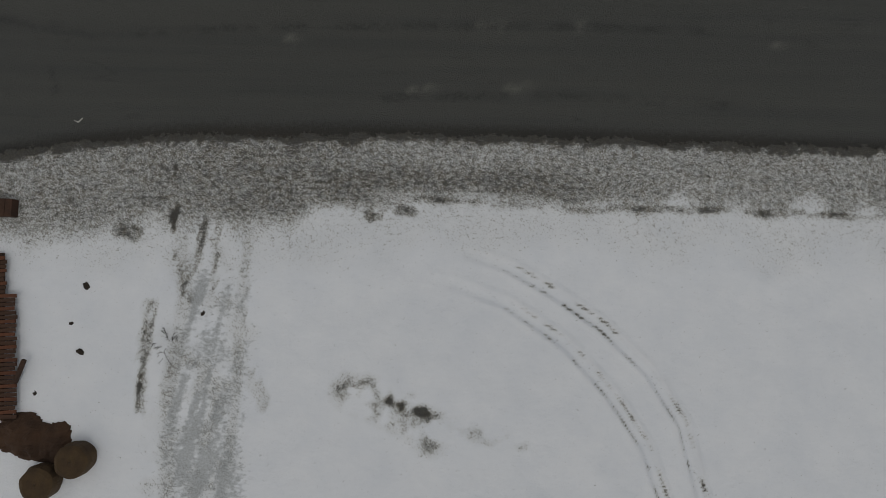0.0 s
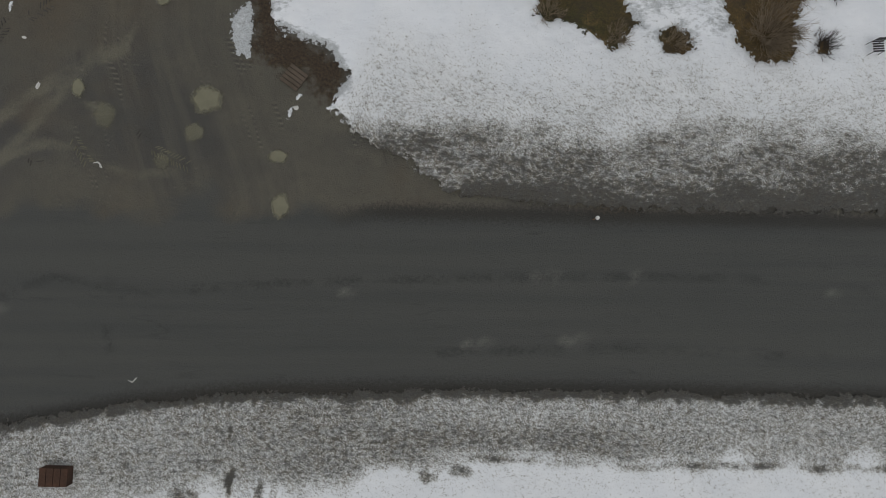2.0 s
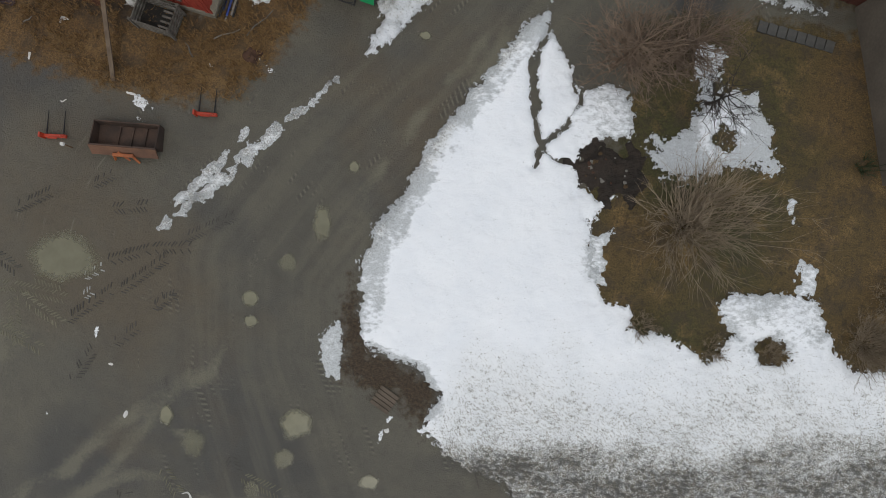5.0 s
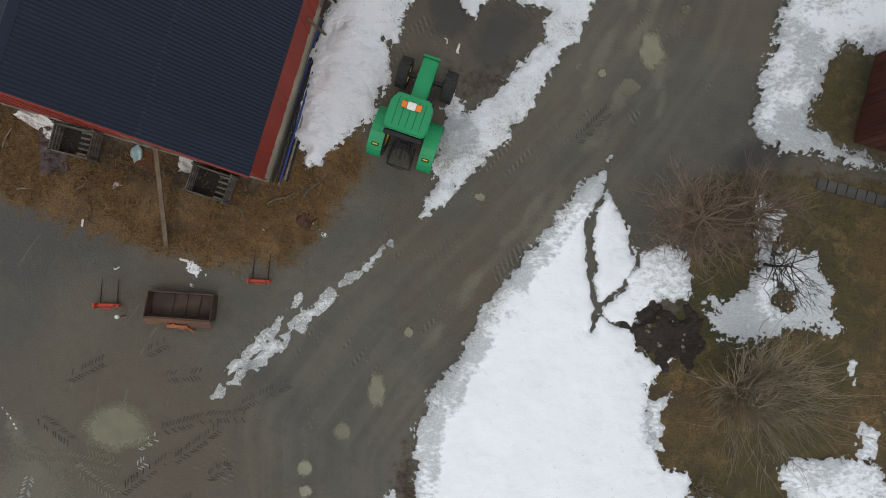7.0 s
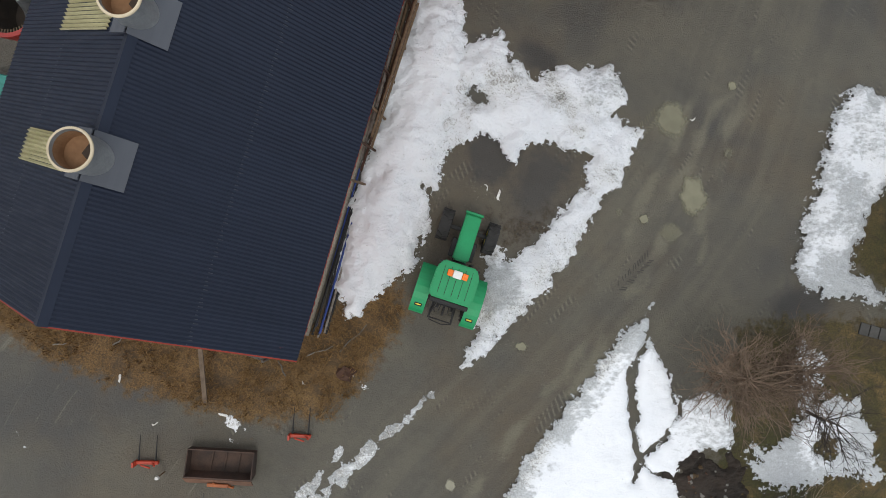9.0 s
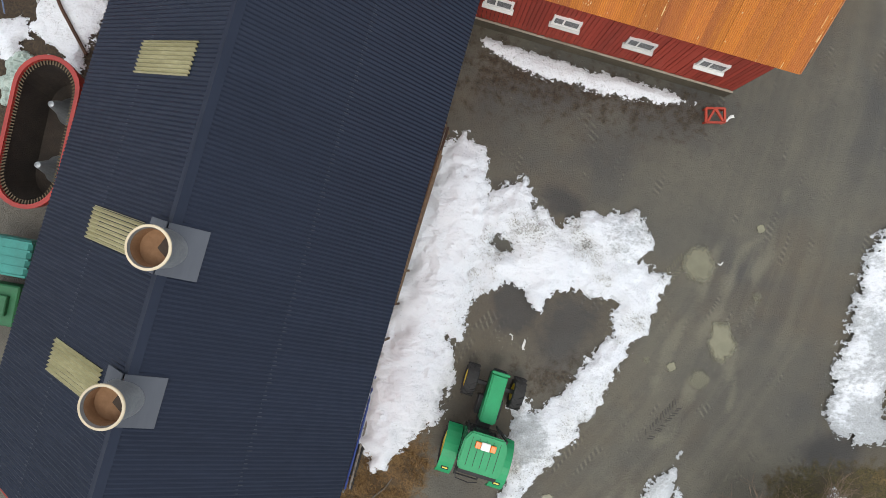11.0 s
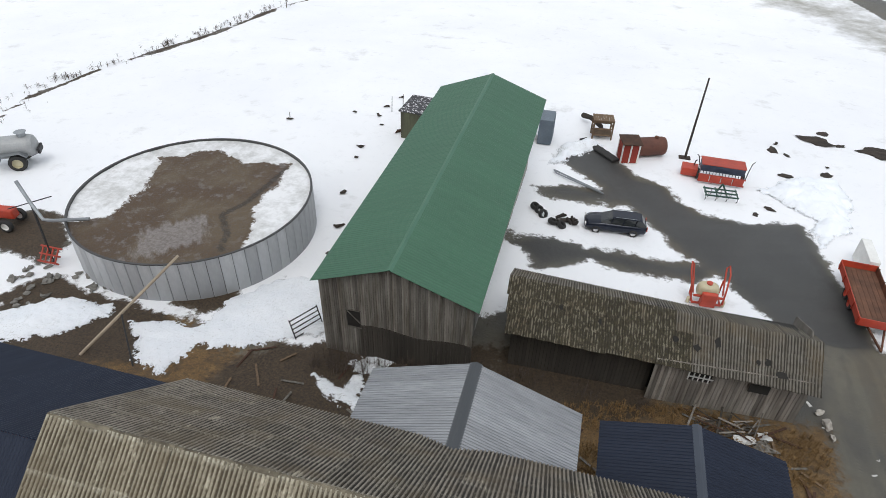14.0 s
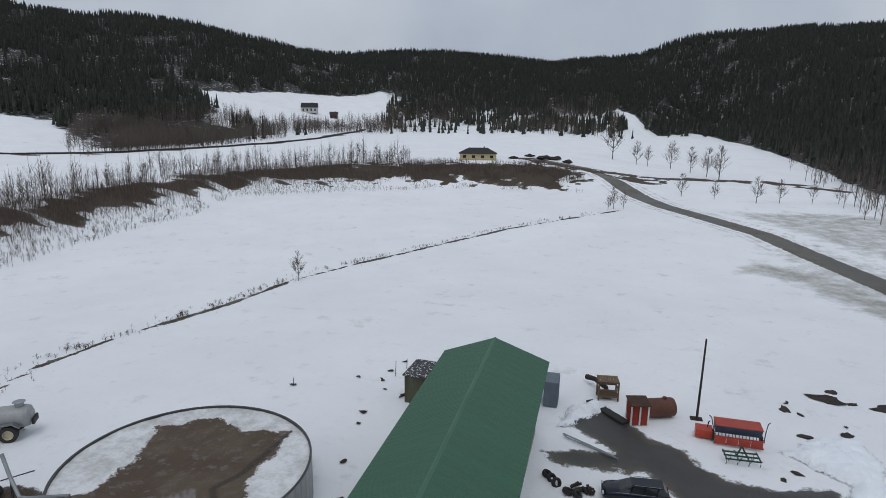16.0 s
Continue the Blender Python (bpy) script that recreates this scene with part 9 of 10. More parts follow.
def build_sprayer():
    t = thing("field_sprayer", "red field sprayer with folded booms and a cream tank", "sprayer", at=pose(-16.75, 82.8, z_at(-16.7, 82.8), 0, 0, 4))
    bm = bmesh.new()
    bmesh.ops.create_uvsphere(bm, u_segments=20, v_segments=12, radius=1)
    for v in bm.verts:
        v.co = Vector((math.copysign(abs(v.co.x) ** 0.7, v.co.x) * 0.72, math.copysign(abs(v.co.y) ** 0.7, v.co.y) * 0.5, 1.05 + math.copysign(abs(v.co.z) ** 0.7, v.co.z) * 0.55))
    part("tank", bm, CREAM, t, "cream plastic tank")
    bm = bmesh.new()
    lathe(bm, [(0.2, 0), (0.2, 0.1), (0.0, 0.11)], 14, Matrix.Translation((0, 0, 1.58)))
    part("lid", bm, ORANGE_RED, t)
    bm = bmesh.new()
    for s in (-1, 1):
        beam(bm, (s * 0.9, 0.4, 0.2), (s * 0.95, 0.5, 1.6), 0.1)
        beam(bm, (s * 0.9, -0.5, 0.3), (s * 0.9, 0.5, 0.3), 0.1)
    for z_ in (0.3, 0.9):
        beam(bm, (-0.95, -0.55, z_), (0.95, -0.55, z_), 0.12)
    box(bm, -0.5, 0.5, -0.62, -0.5, 0.35, 0.95, 0.02)
    box(bm, -0.48, 0.48, -0.95, -0.6, 0.3, 1.35, 0.04)
    part("carrier", bm, ORANGE_RED, t)
    for s in (-1, 1):
        bm = bmesh.new()
        tube(bm, [(s * 1.0, -0.6, 0.4), (s * 1.1, -0.2, 1.3), (s * 1.25, 0.5, 2.1), (s * 1.2, 1.0, 2.5), (s * 1.05, 1.0, 2.3), (s * 1.0, 0.4, 1.6), (s * 0.95, -0.3, 0.9)], 0.06, 6)
        part("boom", bm, ORANGE_RED, t)
        bm = bmesh.new()
        rod(bm, (s * 1.12, -0.35, 0.1), (s * 1.12, -0.35, 0.5), 0.12, None, 12)
        part("nozzle_can", bm, CREAM, t)


build_sprayer()


def build_trailer():
    t = thing("tipping_trailer", "orange tipping trailer with rusty plank bed in the yard", "trailer", at=pose(-6.2, 85.6, z_at(-5, 86.4), 0, 0, -3))
    planks = plain("rust_brown_planks", (0.16, 0.075, 0.042), (0.085, 0.04, 0.024), 0.9, 0, 4, 0.3)
    for k in range(7):
        bm = bmesh.new()
        box(bm, -1.1 + 0.32 * k, -0.8 + 0.32 * k, -3.1, 3.1, 0.85, 0.93)
        part("bed_plank", bm, planks, t)
    for s in (-1, 1):
        bm = bmesh.new()
        box(bm, s * 1.17 - 0.03, s * 1.17 + 0.03, -3.15, 3.15, 0.8, 1.35, 0.01)
        for k in range(5):
            box(bm, s * 1.2 - 0.04, s * 1.2 + 0.04, -3.0 + 1.45 * k, -2.9 + 1.45 * k, 0.75, 1.38)
        part("side_board", bm, RUSTY if s > 0 else ORANGE_RED, t)
        bm = bmesh.new()
        box(bm, -1.17, 1.17, s * 3.15 - 0.03, s * 3.15 + 0.03, 0.8, 1.4, 0.01)
        part("end_board", bm, ORANGE_RED, t)
        for y in (-0.55, 0.55):
            wheel(t, (s * 0.95, y, 0.45), 0.45, 0.3, ORANGE_RED)
    bm = bmesh.new()
    for s in (-1, 1):
        beam(bm, (s * 0.5, -3.0, 0.7), (0, -4.9, 0.45), 0.1)
        beam(bm, (s * 0.5, -3.0, 0.7), (s * 0.5, 3.0, 0.7), 0.12)
    part("drawbar", bm, RUSTY, t)
    bm = bmesh.new()
    box(bm, -0.35, 0.35, -1.5, 1.5, 0.0, 1.7, 0.03)
    crate_ = thing("white_crate", "large white panelled crate standing behind the trailer", "crate", at=pose(-4.9, 90.5, z_at(-5, 90.5), 0, 0, -3))
    part("body", bm, WHITE_PAINT, crate_)


build_trailer()
for k, (x, y, r) in enumerate(((-29.4, 91.7, 0.4), (-29.0, 91.2, 0.38), (-28.6, 90.6, 0.4), (-27.7, 89.7, 0.42), (-27.0, 89.4, 0.4))):
    tyre_ = thing("rubber_ring", "old black tractor tyre lying by the hall", "scrap rubber", "tyres by the hall", pose(x, y, z_at(x, y) + 0.2, 30 * (k % 3), 20, 15 * k))
    bm = bmesh.new()
    lathe(bm, [(r * 0.55, -0.14), (r * 0.85, -0.18), (r, -0.1), (r, 0.1), (r * 0.85, 0.18), (r * 0.55, 0.14), (r * 0.55, -0.14)], 20)
    part("tread", bm, BLACK, tyre_)
rng = random.Random(17)
logs = thing("log_heap", "broken dark logs half buried in snow beside the car", "logs", at=(-26.7, 90.2, z_at(-26.7, 90.2)))
for k in range(9):
    bm = bmesh.new()
    rod(bm, (rng.uniform(-0.9, 0.9), rng.uniform(-0.5, 0.5), 0.1), (rng.uniform(-0.9, 0.9), rng.uniform(-0.5, 0.7), rng.uniform(0.2, 0.6)), 0.14, 0.1, 7)
    part("log", bm, BARK_DARK, logs)
rails = thing("steel_rails", "two long steel bars lying in the snow", "bars", at=(0, 0, 0))
for a, b in (((-28.6, 98.9), (-24.2, 96.0)), ((-28.3, 98.3), (-24.0, 95.7)), ((-28.6, 98.9), (-28.3, 98.3))):
    bm = bmesh.new()
    beam(bm, (*a, z_at(*a) + 0.2), (*b, z_at(*b) + 0.2), 0.1)
    part("bar", bm, STEEL, rails)

# ---- round the slurry tank ----
wagon = thing("slurry_wagon", "grey slurry tank wagon with a big wheel in the snow", "tank wagon", at=pose(-74.2, 84.6, z_at(-74, 84.6), 0, 0, -58))
bm = bmesh.new()
lathe(bm, [(0.0, 2.35), (0.5, 2.3), (0.85, 2.1), (0.95, 1.8), (0.95, -2.6), (0.85, -2.9), (0.0, -3.1)], 28, pose(0, 0, 1.75, -90, 0, 0))
part("vessel", bm, plain("light_grey_tank", (0.40, 0.41, 0.41), (0.30, 0.31, 0.31), 0.5, 0.2, 2, 0.1), wagon)
for s in (-1, 1):
    wheel(wagon, (s * 1.1, 0.7, 0.72), 0.72, 0.55, CREAM, 0)
    bm = bmesh.new()
    prism(bm, [(-0.6, 0.9), (-0.3, 1.55), (1.1, 1.6), (1.6, 1.2), (1.6, 1.3), (1.15, 1.7), (-0.4, 1.65), (-0.7, 0.95)], s * 0.8, s * 1.4, "x")
    part("mudguard", bm, STEEL, wagon)
bm = bmesh.new()
lathe(bm, [(0.35, 0), (0.35, 0.35), (0.5, 0.4), (0.0, 0.42)], 16, Matrix.Translation((0, 1.4, 2.65)))
part("filler", bm, STEEL, wagon)
bm = bmesh.new()
box(bm, -0.6, 0.6, 2.3, 2.5, 1.1, 1.6, 0.03)
part("rear_valve", bm, DARK_METAL, wagon)
pump = thing("slurry_agitator", "steel slurry pump pipe hung over the tank's rim", "pump", at=(-60.6, 74.6, z_at(-60.6, 74.6)))
bm = bmesh.new()
tube(bm, [(-1.9, 0.6, 5.6), (-1.0, 0.2, 4.4), (0.0, -0.2, 3.4), (0.6, 0.0, 3.3), (2.8, 0.8, 3.35)], 0.12, 8)
part("pipe", bm, STEEL, pump)
bm = bmesh.new()
rod(bm, (-1.0, 0.2, 4.4), (-1.4, 0.3, 0), 0.05)
rod(bm, (-2.4, -0.4, 3.9), (0.2, 0.9, 4.6), 0.04)
rod(bm, (-0.9, 0.2, 4.3), (0.3, -1.0, 0.2), 0.05)
part("stand", bm, DARK_METAL, pump)
bm = bmesh.new()
for k in range(4):
    beam(bm, (-0.6 + 0.4 * k, -1.2, 0.5), (-0.6 + 0.4 * k, -0.5, 1.3), 0.08)
for z_ in (0.5, 0.9, 1.3):
    beam(bm, (-0.8, -1.2 + (z_ - 0.5) * 0.85, z_), (0.9, -1.2 + (z_ - 0.5) * 0.85, z_), 0.09)
part("drive_frame", bm, ORANGE_RED, pump, "red drive frame")
redt = thing("red_tractor", "red tractor standing at the slurry pump", "tractor", at=pose(-68.2, 76.6, z_at(-68, 76.6), 0, 0, -80))
bm = bmesh.new()
box(bm, -0.35, 0.35, 0.2, 2.0, 0.8, 1.6, 0.08)
part("hood", bm, ORANGE_RED, redt)
bm = bmesh.new()
box(bm, -0.75, 0.75, -1.3, 0.2, 2.4, 2.6, 0.06)
part("cab_roof", bm, ORANGE_RED, redt)
bm = bmesh.new()
box(bm, -0.7, 0.7, -1.2, 0.1, 1.2, 2.4, 0.03)
part("cab", bm, GLASS, redt)
for s in (-1, 1):
    wheel(redt, (s * 0.9, -0.8, 0.8), 0.8, 0.45, WHITE_PAINT)
    wheel(redt, (s * 0.8, 1.5, 0.5), 0.5, 0.35, WHITE_PAINT)
boom = thing("leaning_pole", "long pale wooden pole propped on a stay beside the tank", "pole")
bm = bmesh.new()
rod(bm, (-52.4, 66.7, z_at(-52.4, 66.7)), (-48.95, 72.6, 2.0), 0.1, 0.08)
part("pole", bm, plain("pale_bare_pole", (0.42, 0.35, 0.26), (0.3, 0.25, 0.18), 0.8, 0, 4, 0.2), boom)
bm = bmesh.new()
rod(bm, (-51.0, 69.1, -0.15), (-49.0, 66.8, z_at(-49, 66.8)), 0.05)
part("stay", bm, DARK_METAL, boom)
gate = thing("steel_hurdle", "black steel hurdle leaning at the hall's corner", "gate", at=pose(-40.9, 72.6, z_at(-41, 72.6), 0, 0, 60))
bm = bmesh.new()
for k in range(5):
    rod(bm, (-1.0, 0.0 + 0.1 * k, 0.15 + 0.27 * k), (1.0, 0.0 + 0.1 * k, 0.15 + 0.27 * k), 0.035)
for x in (-1, 1):
    rod(bm, (x, -0.03, 0.05), (x, 0.45, 1.3), 0.04)
part("rails", bm, DARK_METAL, gate)
scrap(-42.5, 74.6, "dark stump melted free of the snow", SOIL, (0.4, 0.35), 501, 0.6, "stump", "stump", 0.05)
for k, (x, y, a, b) in enumerate(((-2.7, 114.6, 1.6, 1.1), (-1.6, 117.0, 0.7, 0.5), (-0.6, 114.2, 0.5, 0.35), (3.0, 113.7, 2.0, 1.2), (-7.8, 110.5, 0.7, 0.5), (-6.6, 109.8, 0.4, 0.25), (-7.5, 105.0, 0.6, 0.45), (-6.1, 104.5, 0.5, 0.3), (-5.1, 104.3, 0.65, 0.4), (-3.7, 106.4, 0.65, 0.45), (-5.3, 102.0, 0.25, 0.18), (-10.1, 97.9, 0.5, 0.3), (-11.4, 96.5, 0.4, 0.25))):
    scrap(x, y, "low mound of dark soil showing through snow", SOIL, (a, b), 520 + k, 0.12, "soil_mound", "mound", 0.0)
rng = random.Random(23)
for k in range(46):
    x, y = rng.uniform(-44, -12), rng.uniform(66.5, 71.3)
    if -30.3 < x < -28 or (-35 < x < -16 and y < 66.3):
        continue
    bit = thing("board", "broken weathered board lying in the brown grass", "board", "loose boards between the sheds", pose(x, y, z_at(x, y) + 0.05, rng.uniform(-6, 6), rng.uniform(-6, 6), rng.uniform(0, 180)))
    bm = bmesh.new()
    box(bm, -rng.uniform(0.4, 1.2), 0.6, -0.06, 0.06, 0, 0.04)
    part("plank", bm, (GREY_BOARD, BROWN_WOOD, RAW_WOOD)[k % 3], bit)
for k in range(90):
    x, y = rng.uniform(-63, -51), rng.uniform(68.8, 75.0)
    if inside(np.array([x]), np.array([y]), [(-63, 71.0), (-61.6, 75), (-58.6, 74.6), (-54.2, 72.6), (-51.4, 71.8), (-56.8, 71.6), (-59.4, 68.8)])[0] < 0:
        continue
    scrap(x, y, "rough grey stone in the tank's earth bank", STONE, (rng.uniform(0.12, 0.34), rng.uniform(0.1, 0.28)), 700 + k, 0.8, "stone", "stone", 0)

for k, (x, y) in enumerate(((-50.8, 105.7), (-48.1, 105.8), (-47.0, 103.5), (-47.2, 98.0), (-46.7, 95.6), (-45.3, 89.0), (-48.0, 108.2), (-47.4, 111.4), (-56.6, 101.9), (-7.3, 112.2), (-4.8, 103.6), (-3.2, 108.1), (-43.6, 84.0), (-42.9, 80.4), (-41.8, 78.9))):
    scrap(x, y, "small dark clod on the open snow", SOIL, (rng.uniform(0.18, 0.4), rng.uniform(0.12, 0.22)), 900 + k, 0.5, "clod", "clod", 0.05)
for k, (x, y, h_) in enumerate(((-47.1, 107.2, 1.8), (-46.6, 109.6, 1.2), (-56.5, 101.8, 0.9))):
    t_ = thing("stake", "thin dark stake standing in the snow", "stake", "stakes behind the hall", (x, y, z_at(x, y)))
    bm = bmesh.new()
    rod(bm, (0, 0, -0.1), (0.06, 0.02, h_), 0.04, 0.03)
    part("post", bm, BARK_DARK, t_)

CONCRETE_WET = plain("wet_slab", (0.075, 0.073, 0.066), (0.042, 0.041, 0.037), 0.6, 0, 5, 0.3)
# ---- heap of torn sheets and laths by the small shed ----
for k, (x, y, w_, l_, a_) in enumerate(((-15.6, 71.3, 0.55, 0.22, 10), (-14.8, 71.0, 0.5, 0.3, 60), (-14.5, 71.9, 0.35, 0.28, 100), (-15.2, 70.6, 0.6, 0.14, -20))):
    draped("torn_sheet", "torn pale plastic sheet among rotten laths", "plastic", x, y, w_, l_, a_, WHITE_BIT if k != 1 else GREY_BOARD, 50 + k, 0.3)
rng = random.Random(77)
for k in range(22):
    x, y = rng.uniform(-19.0, -13.4), rng.uniform(69.8, 72.6)
    t_ = thing("rotten_lath", "rotten grey lath thrown down by the old shed", "lath", "laths by the old shed", pose(x, y, land_at(x, y) + 0.08, rng.uniform(-6, 6), rng.uniform(-6, 6), rng.uniform(-30, 40)))
    bm = bmesh.new()
    box(bm, -rng.uniform(0.5, 1.1), rng.uniform(0.5, 1.1), -0.06, 0.06, 0, 0.04, 0.008)
    part("lath", bm, (GREY_BOARD, BROWN_WOOD, GREY_BOARD)[k % 3], t_)
for k, (x, y, s_) in enumerate(((-11.0, 73.7, 0.4), (-11.2, 74.6, 0.3), (-10.9, 72.9, 0.25))):
    scrap(x, y, "pale boulder at the shed corner", plain("pale_boulder", (0.5, 0.47, 0.42), (0.35, 0.32, 0.28), 0.9), (s_, s_ * 0.55), 560 + k, 1.0, "boulder", "boulder")
slab = thing("paving_strip", "narrow strip of wet grey paving slabs in the lawn", "paving", at=(0, 0, 0))
for k in range(8):
    bm = bmesh.new()
    box(bm, -0.21, 0.21, -0.26, 0.26, -0.05, 0.05, 0.015)
    part("slab", bm, CONCRETE_WET, slab, "", pose(-1.3 + 0.45 * k, 37.3 + 0.01 * k, land_at(-1.3 + 0.45 * k, 37.3) + 0.02, rng.uniform(-1.5, 1.5), rng.uniform(-1.5, 1.5), rng.uniform(-2, 2)))

# ---- woods and far fields ----
def needle_material(name, a, b):
    m, nt, bsdf = shader(name)
    geo = nt.nodes.new("ShaderNodeNewGeometry")
    col = mixed(nt, geo.outputs["Random Per Island"], a, b)
    col = mixed(nt, remap(nt, noise_of(nt, coords(nt), 0.9, 4.0), 0.35, 0.7, 0.0, 0.5), col, tuple(c * 0.5 for c in a))
    nt.links.new(col, bsdf.inputs["Base Color"])
    bsdf.inputs["Roughness"].default_value = 0.95
    return m


SPRUCE = needle_material("spruce_needles", (0.028, 0.034, 0.026), (0.052, 0.057, 0.043))
BARE_WOOD = needle_material("bare_birch_twigs", (0.085, 0.070, 0.060), (0.165, 0.138, 0.118))
SAPLING = needle_material("reddish_saplings", (0.095, 0.072, 0.060), (0.20, 0.160, 0.135))
BRUSH = needle_material("brown_brush", (0.062, 0.048, 0.039), (0.135, 0.105, 0.083))


def scatter(n_, seed, near, far_d, lo, hi, fits):
    """Spots on the far land by bearing and distance; fits() keeps those wanted."""
    r = np.random.RandomState(seed)
    a = r.uniform(lo, hi, n_)
    d = np.sqrt(r.uniform(near ** 2, far_d ** 2, n_))
    x, y = from_polar(d, a)
    ok = fits(a, d, r.uniform(0, 1, n_), x, y)
    return a[ok], d[ok], x[ok], y[ok], r


def conifers(name, label, n_, seed, near, far_d, lo, hi, fits, h_lo, h_hi, tiers=3, sides=5, width=0.17):
    a, d, x, y, r = scatter(n_, seed, near, far_d, lo, hi, fits)
    z = land(x, y)
    h = r.uniform(h_lo, h_hi, len(x))
    k = sides
    verts, faces = [], []
    ang = np.arange(k) * 6.2832 / k
    for t in range(tiers):
        z0 = z + h * (0.06 + 0.30 * t)
        z1 = z + h * min(0.06 + 0.30 * t + 0.48, 1.0) if t < tiers - 1 else z + h
        rad = h * width * (1 - 0.29 * t)
        base = len(verts)
        turn = r.uniform(0, 6.28, len(x))
        jag = r.uniform(0.6, 1.15, (len(x), k))
        rx = x[:, None] + rad[:, None] * jag * np.cos(ang + turn[:, None])
        ry = y[:, None] + rad[:, None] * jag * np.sin(ang + turn[:, None])
        rz = z0[:, None] + 0.05 * h[:, None] * r.uniform(-1, 1, (len(x), k))
        ring = np.stack([rx, ry, rz], -1)
        tip = np.stack([x, y, z1], -1)[:, None, :]
        block = np.concatenate([ring, tip], 1).reshape(-1, 3)
        start = sum(len(v) for v in verts)
        verts.append(block)
        ids = start + np.arange(len(x))[:, None] * (k + 1)
        for j in range(k):
            faces.append(np.stack([ids[:, 0] + j, ids[:, 0] + (j + 1) % k, ids[:, 0] + k], -1))
    V, Fc = np.concatenate(verts), np.concatenate(faces)
    ob = sheet_object(name, V.tolist(), Fc.tolist(), SPRUCE, False)
    return tagged(ob, label, "forest", kind="stuff")


def sticks(name, label, x, y, h, r, mat_, limbs=7, width=0.35, thick=0.02, up=0.8):
    """Bare bushes or birches: a thin stem and slanting limbs, each a slim three-sided spike."""
    z = land(x, y)
    n_ = len(x)
    verts, faces, total = [], [], 0
    for k in range(limbs):
        s = np.zeros(n_) if k == 0 else r.uniform(0.1, 0.75, n_)
        a = r.uniform(0, 6.2832, n_)
        out = np.zeros(n_) if k == 0 else r.uniform(0.3, 1.0, n_) * width * h * (1.1 - s)
        p = np.stack([x, y, z + h * s], -1)
        q = np.stack([x + out * np.cos(a), y + out * np.sin(a), z + np.minimum(h * (s + (1 - s) * up * r.uniform(0.5, 1, n_)), h)], -1)
        if k == 0:
            q[:, 2] = z + h
        t = h * thick * (1.0 if k == 0 else 0.55)
        ring = [p + np.stack([t * math.cos(c), t * math.sin(c), 0 * t], -1) for c in (0, 2.09, 4.19)]
        top = [q + 0.3 * np.stack([t * math.cos(c), t * math.sin(c), 0 * t], -1) for c in (0, 2.09, 4.19)]
        block = np.stack(ring + top, 1).reshape(-1, 3)
        ids = total + np.arange(n_) * 6
        for i in range(3):
            j = (i + 1) % 3
            faces.append(np.stack([ids + i, ids + j, ids + 3 + j, ids + 3 + i], -1))
        verts.append(block)
        total += len(block)
    ob = sheet_object(name, np.concatenate(verts).tolist(), np.concatenate(faces).tolist(), mat_, False)
    return tagged(ob, label, "trees", kind="stuff")


def hill_line(a):
    return np.interp(a, HILL_BEARING, HILL_FOOT)


conifers("spruce_forest", "dense dark spruce forest on the hills", 80000, 1, 180, 1420, -46, 46, lambda a, d, u, x, y: (d > hill_line(a) + 8 * np.sin(a * 3) + np.interp(a, [-33, -30, -20, -17], [0, 105, 105, 0])) & (glade_gap(a, d, x, y) < 0) & (u < np.clip(1.25 - d / 2600, 0.3, 1)) & (fbm(x, y, 24, 3, 12) > np.where((a > -5) & (a < 15.5) & (d < hill_line(a) + 60 + 140 * (fbm(x, y, 45, 3, 57) + 0.5)), 0.11, np.where(a < -8, -0.15, -0.26))), 8, 15.5, sides=4, width=0.155)
conifers("lone_spruces", "dark spruces standing along the wood's edge", 700, 2, 380, 760, -17, 24, lambda a, d, u, x, y: (np.abs(d - hill_line(a)) < 70) & (glade_gap(a, d, x, y) < 10) & (u < 0.5), 8, 15)

r_ = np.random.RandomState(7)


def on_bank(n_, lo, hi, skew, gap):
    """Spots on the bank between two shares of its depth."""
    a = r_.uniform(-38, 13, n_)
    f, t = np.interp(a, BEARING, BANK_FOOT), np.interp(a, BEARING, BANK_TOP)
    x, y = from_polar(f + (t - f) * (lo + (hi - lo) * r_.uniform(0, 1, n_) ** skew), a)
    ok = fbm(x, y, 18, 3, 4) + 0.7 * fbm(x, y, 5, 2, 6) > gap
    return x[ok], y[ok]


x_, y_ = on_bank(6000, 0.02, 0.8, 0.8, -0.2)
sticks("bank_brush", "scattered brown brush on the snowy bank", x_, y_, r_.uniform(0.6, 1.9, len(x_)), r_, BRUSH, 9, 0.75, 0.02)
x_, y_ = on_bank(11000, 0.36, 1.03, 0.75, -0.3)
sticks("brow_brush", "dense brown saplings along the bank's brow", x_, y_, r_.uniform(0.9, 3.2, len(x_)), r_, SAPLING, 5, 0.42, 0.016)
a_ = r_.uniform(-40, -3, 480)
t_ = np.interp(a_, BEARING, BANK_TOP)
x_, y_ = from_polar(t_ + r_.uniform(-8, 12, len(a_)), a_)
sticks("birch_row", "row of bare young birches along the bank's top", x_, y_, r_.uniform(5, 13, len(a_)) * np.where(r_.uniform(0, 1, len(a_)) < 0.75, 0.7, 1), r_, BARE_WOOD, 22, 0.34, 0.0065, 0.6)
a_ = np.concatenate([r_.uniform(-30, 22, 1700), r_.uniform(-28, -3, 1500), r_.uniform(-31, -17, 2400), r_.uniform(-5, 15.5, 2300), r_.uniform(29, 37, 260)])
d_ = hill_line(a_) + r_.uniform(-50, 65, len(a_)) + ((a_ > -5) & (a_ < 15.5)) * r_.uniform(0, 190, len(a_)) + (np.arange(len(a_)) > 3200) * (a_ < -16) * r_.uniform(0, 70, len(a_)) - (a_ > 28) * r_.uniform(-20, 50, len(a_))
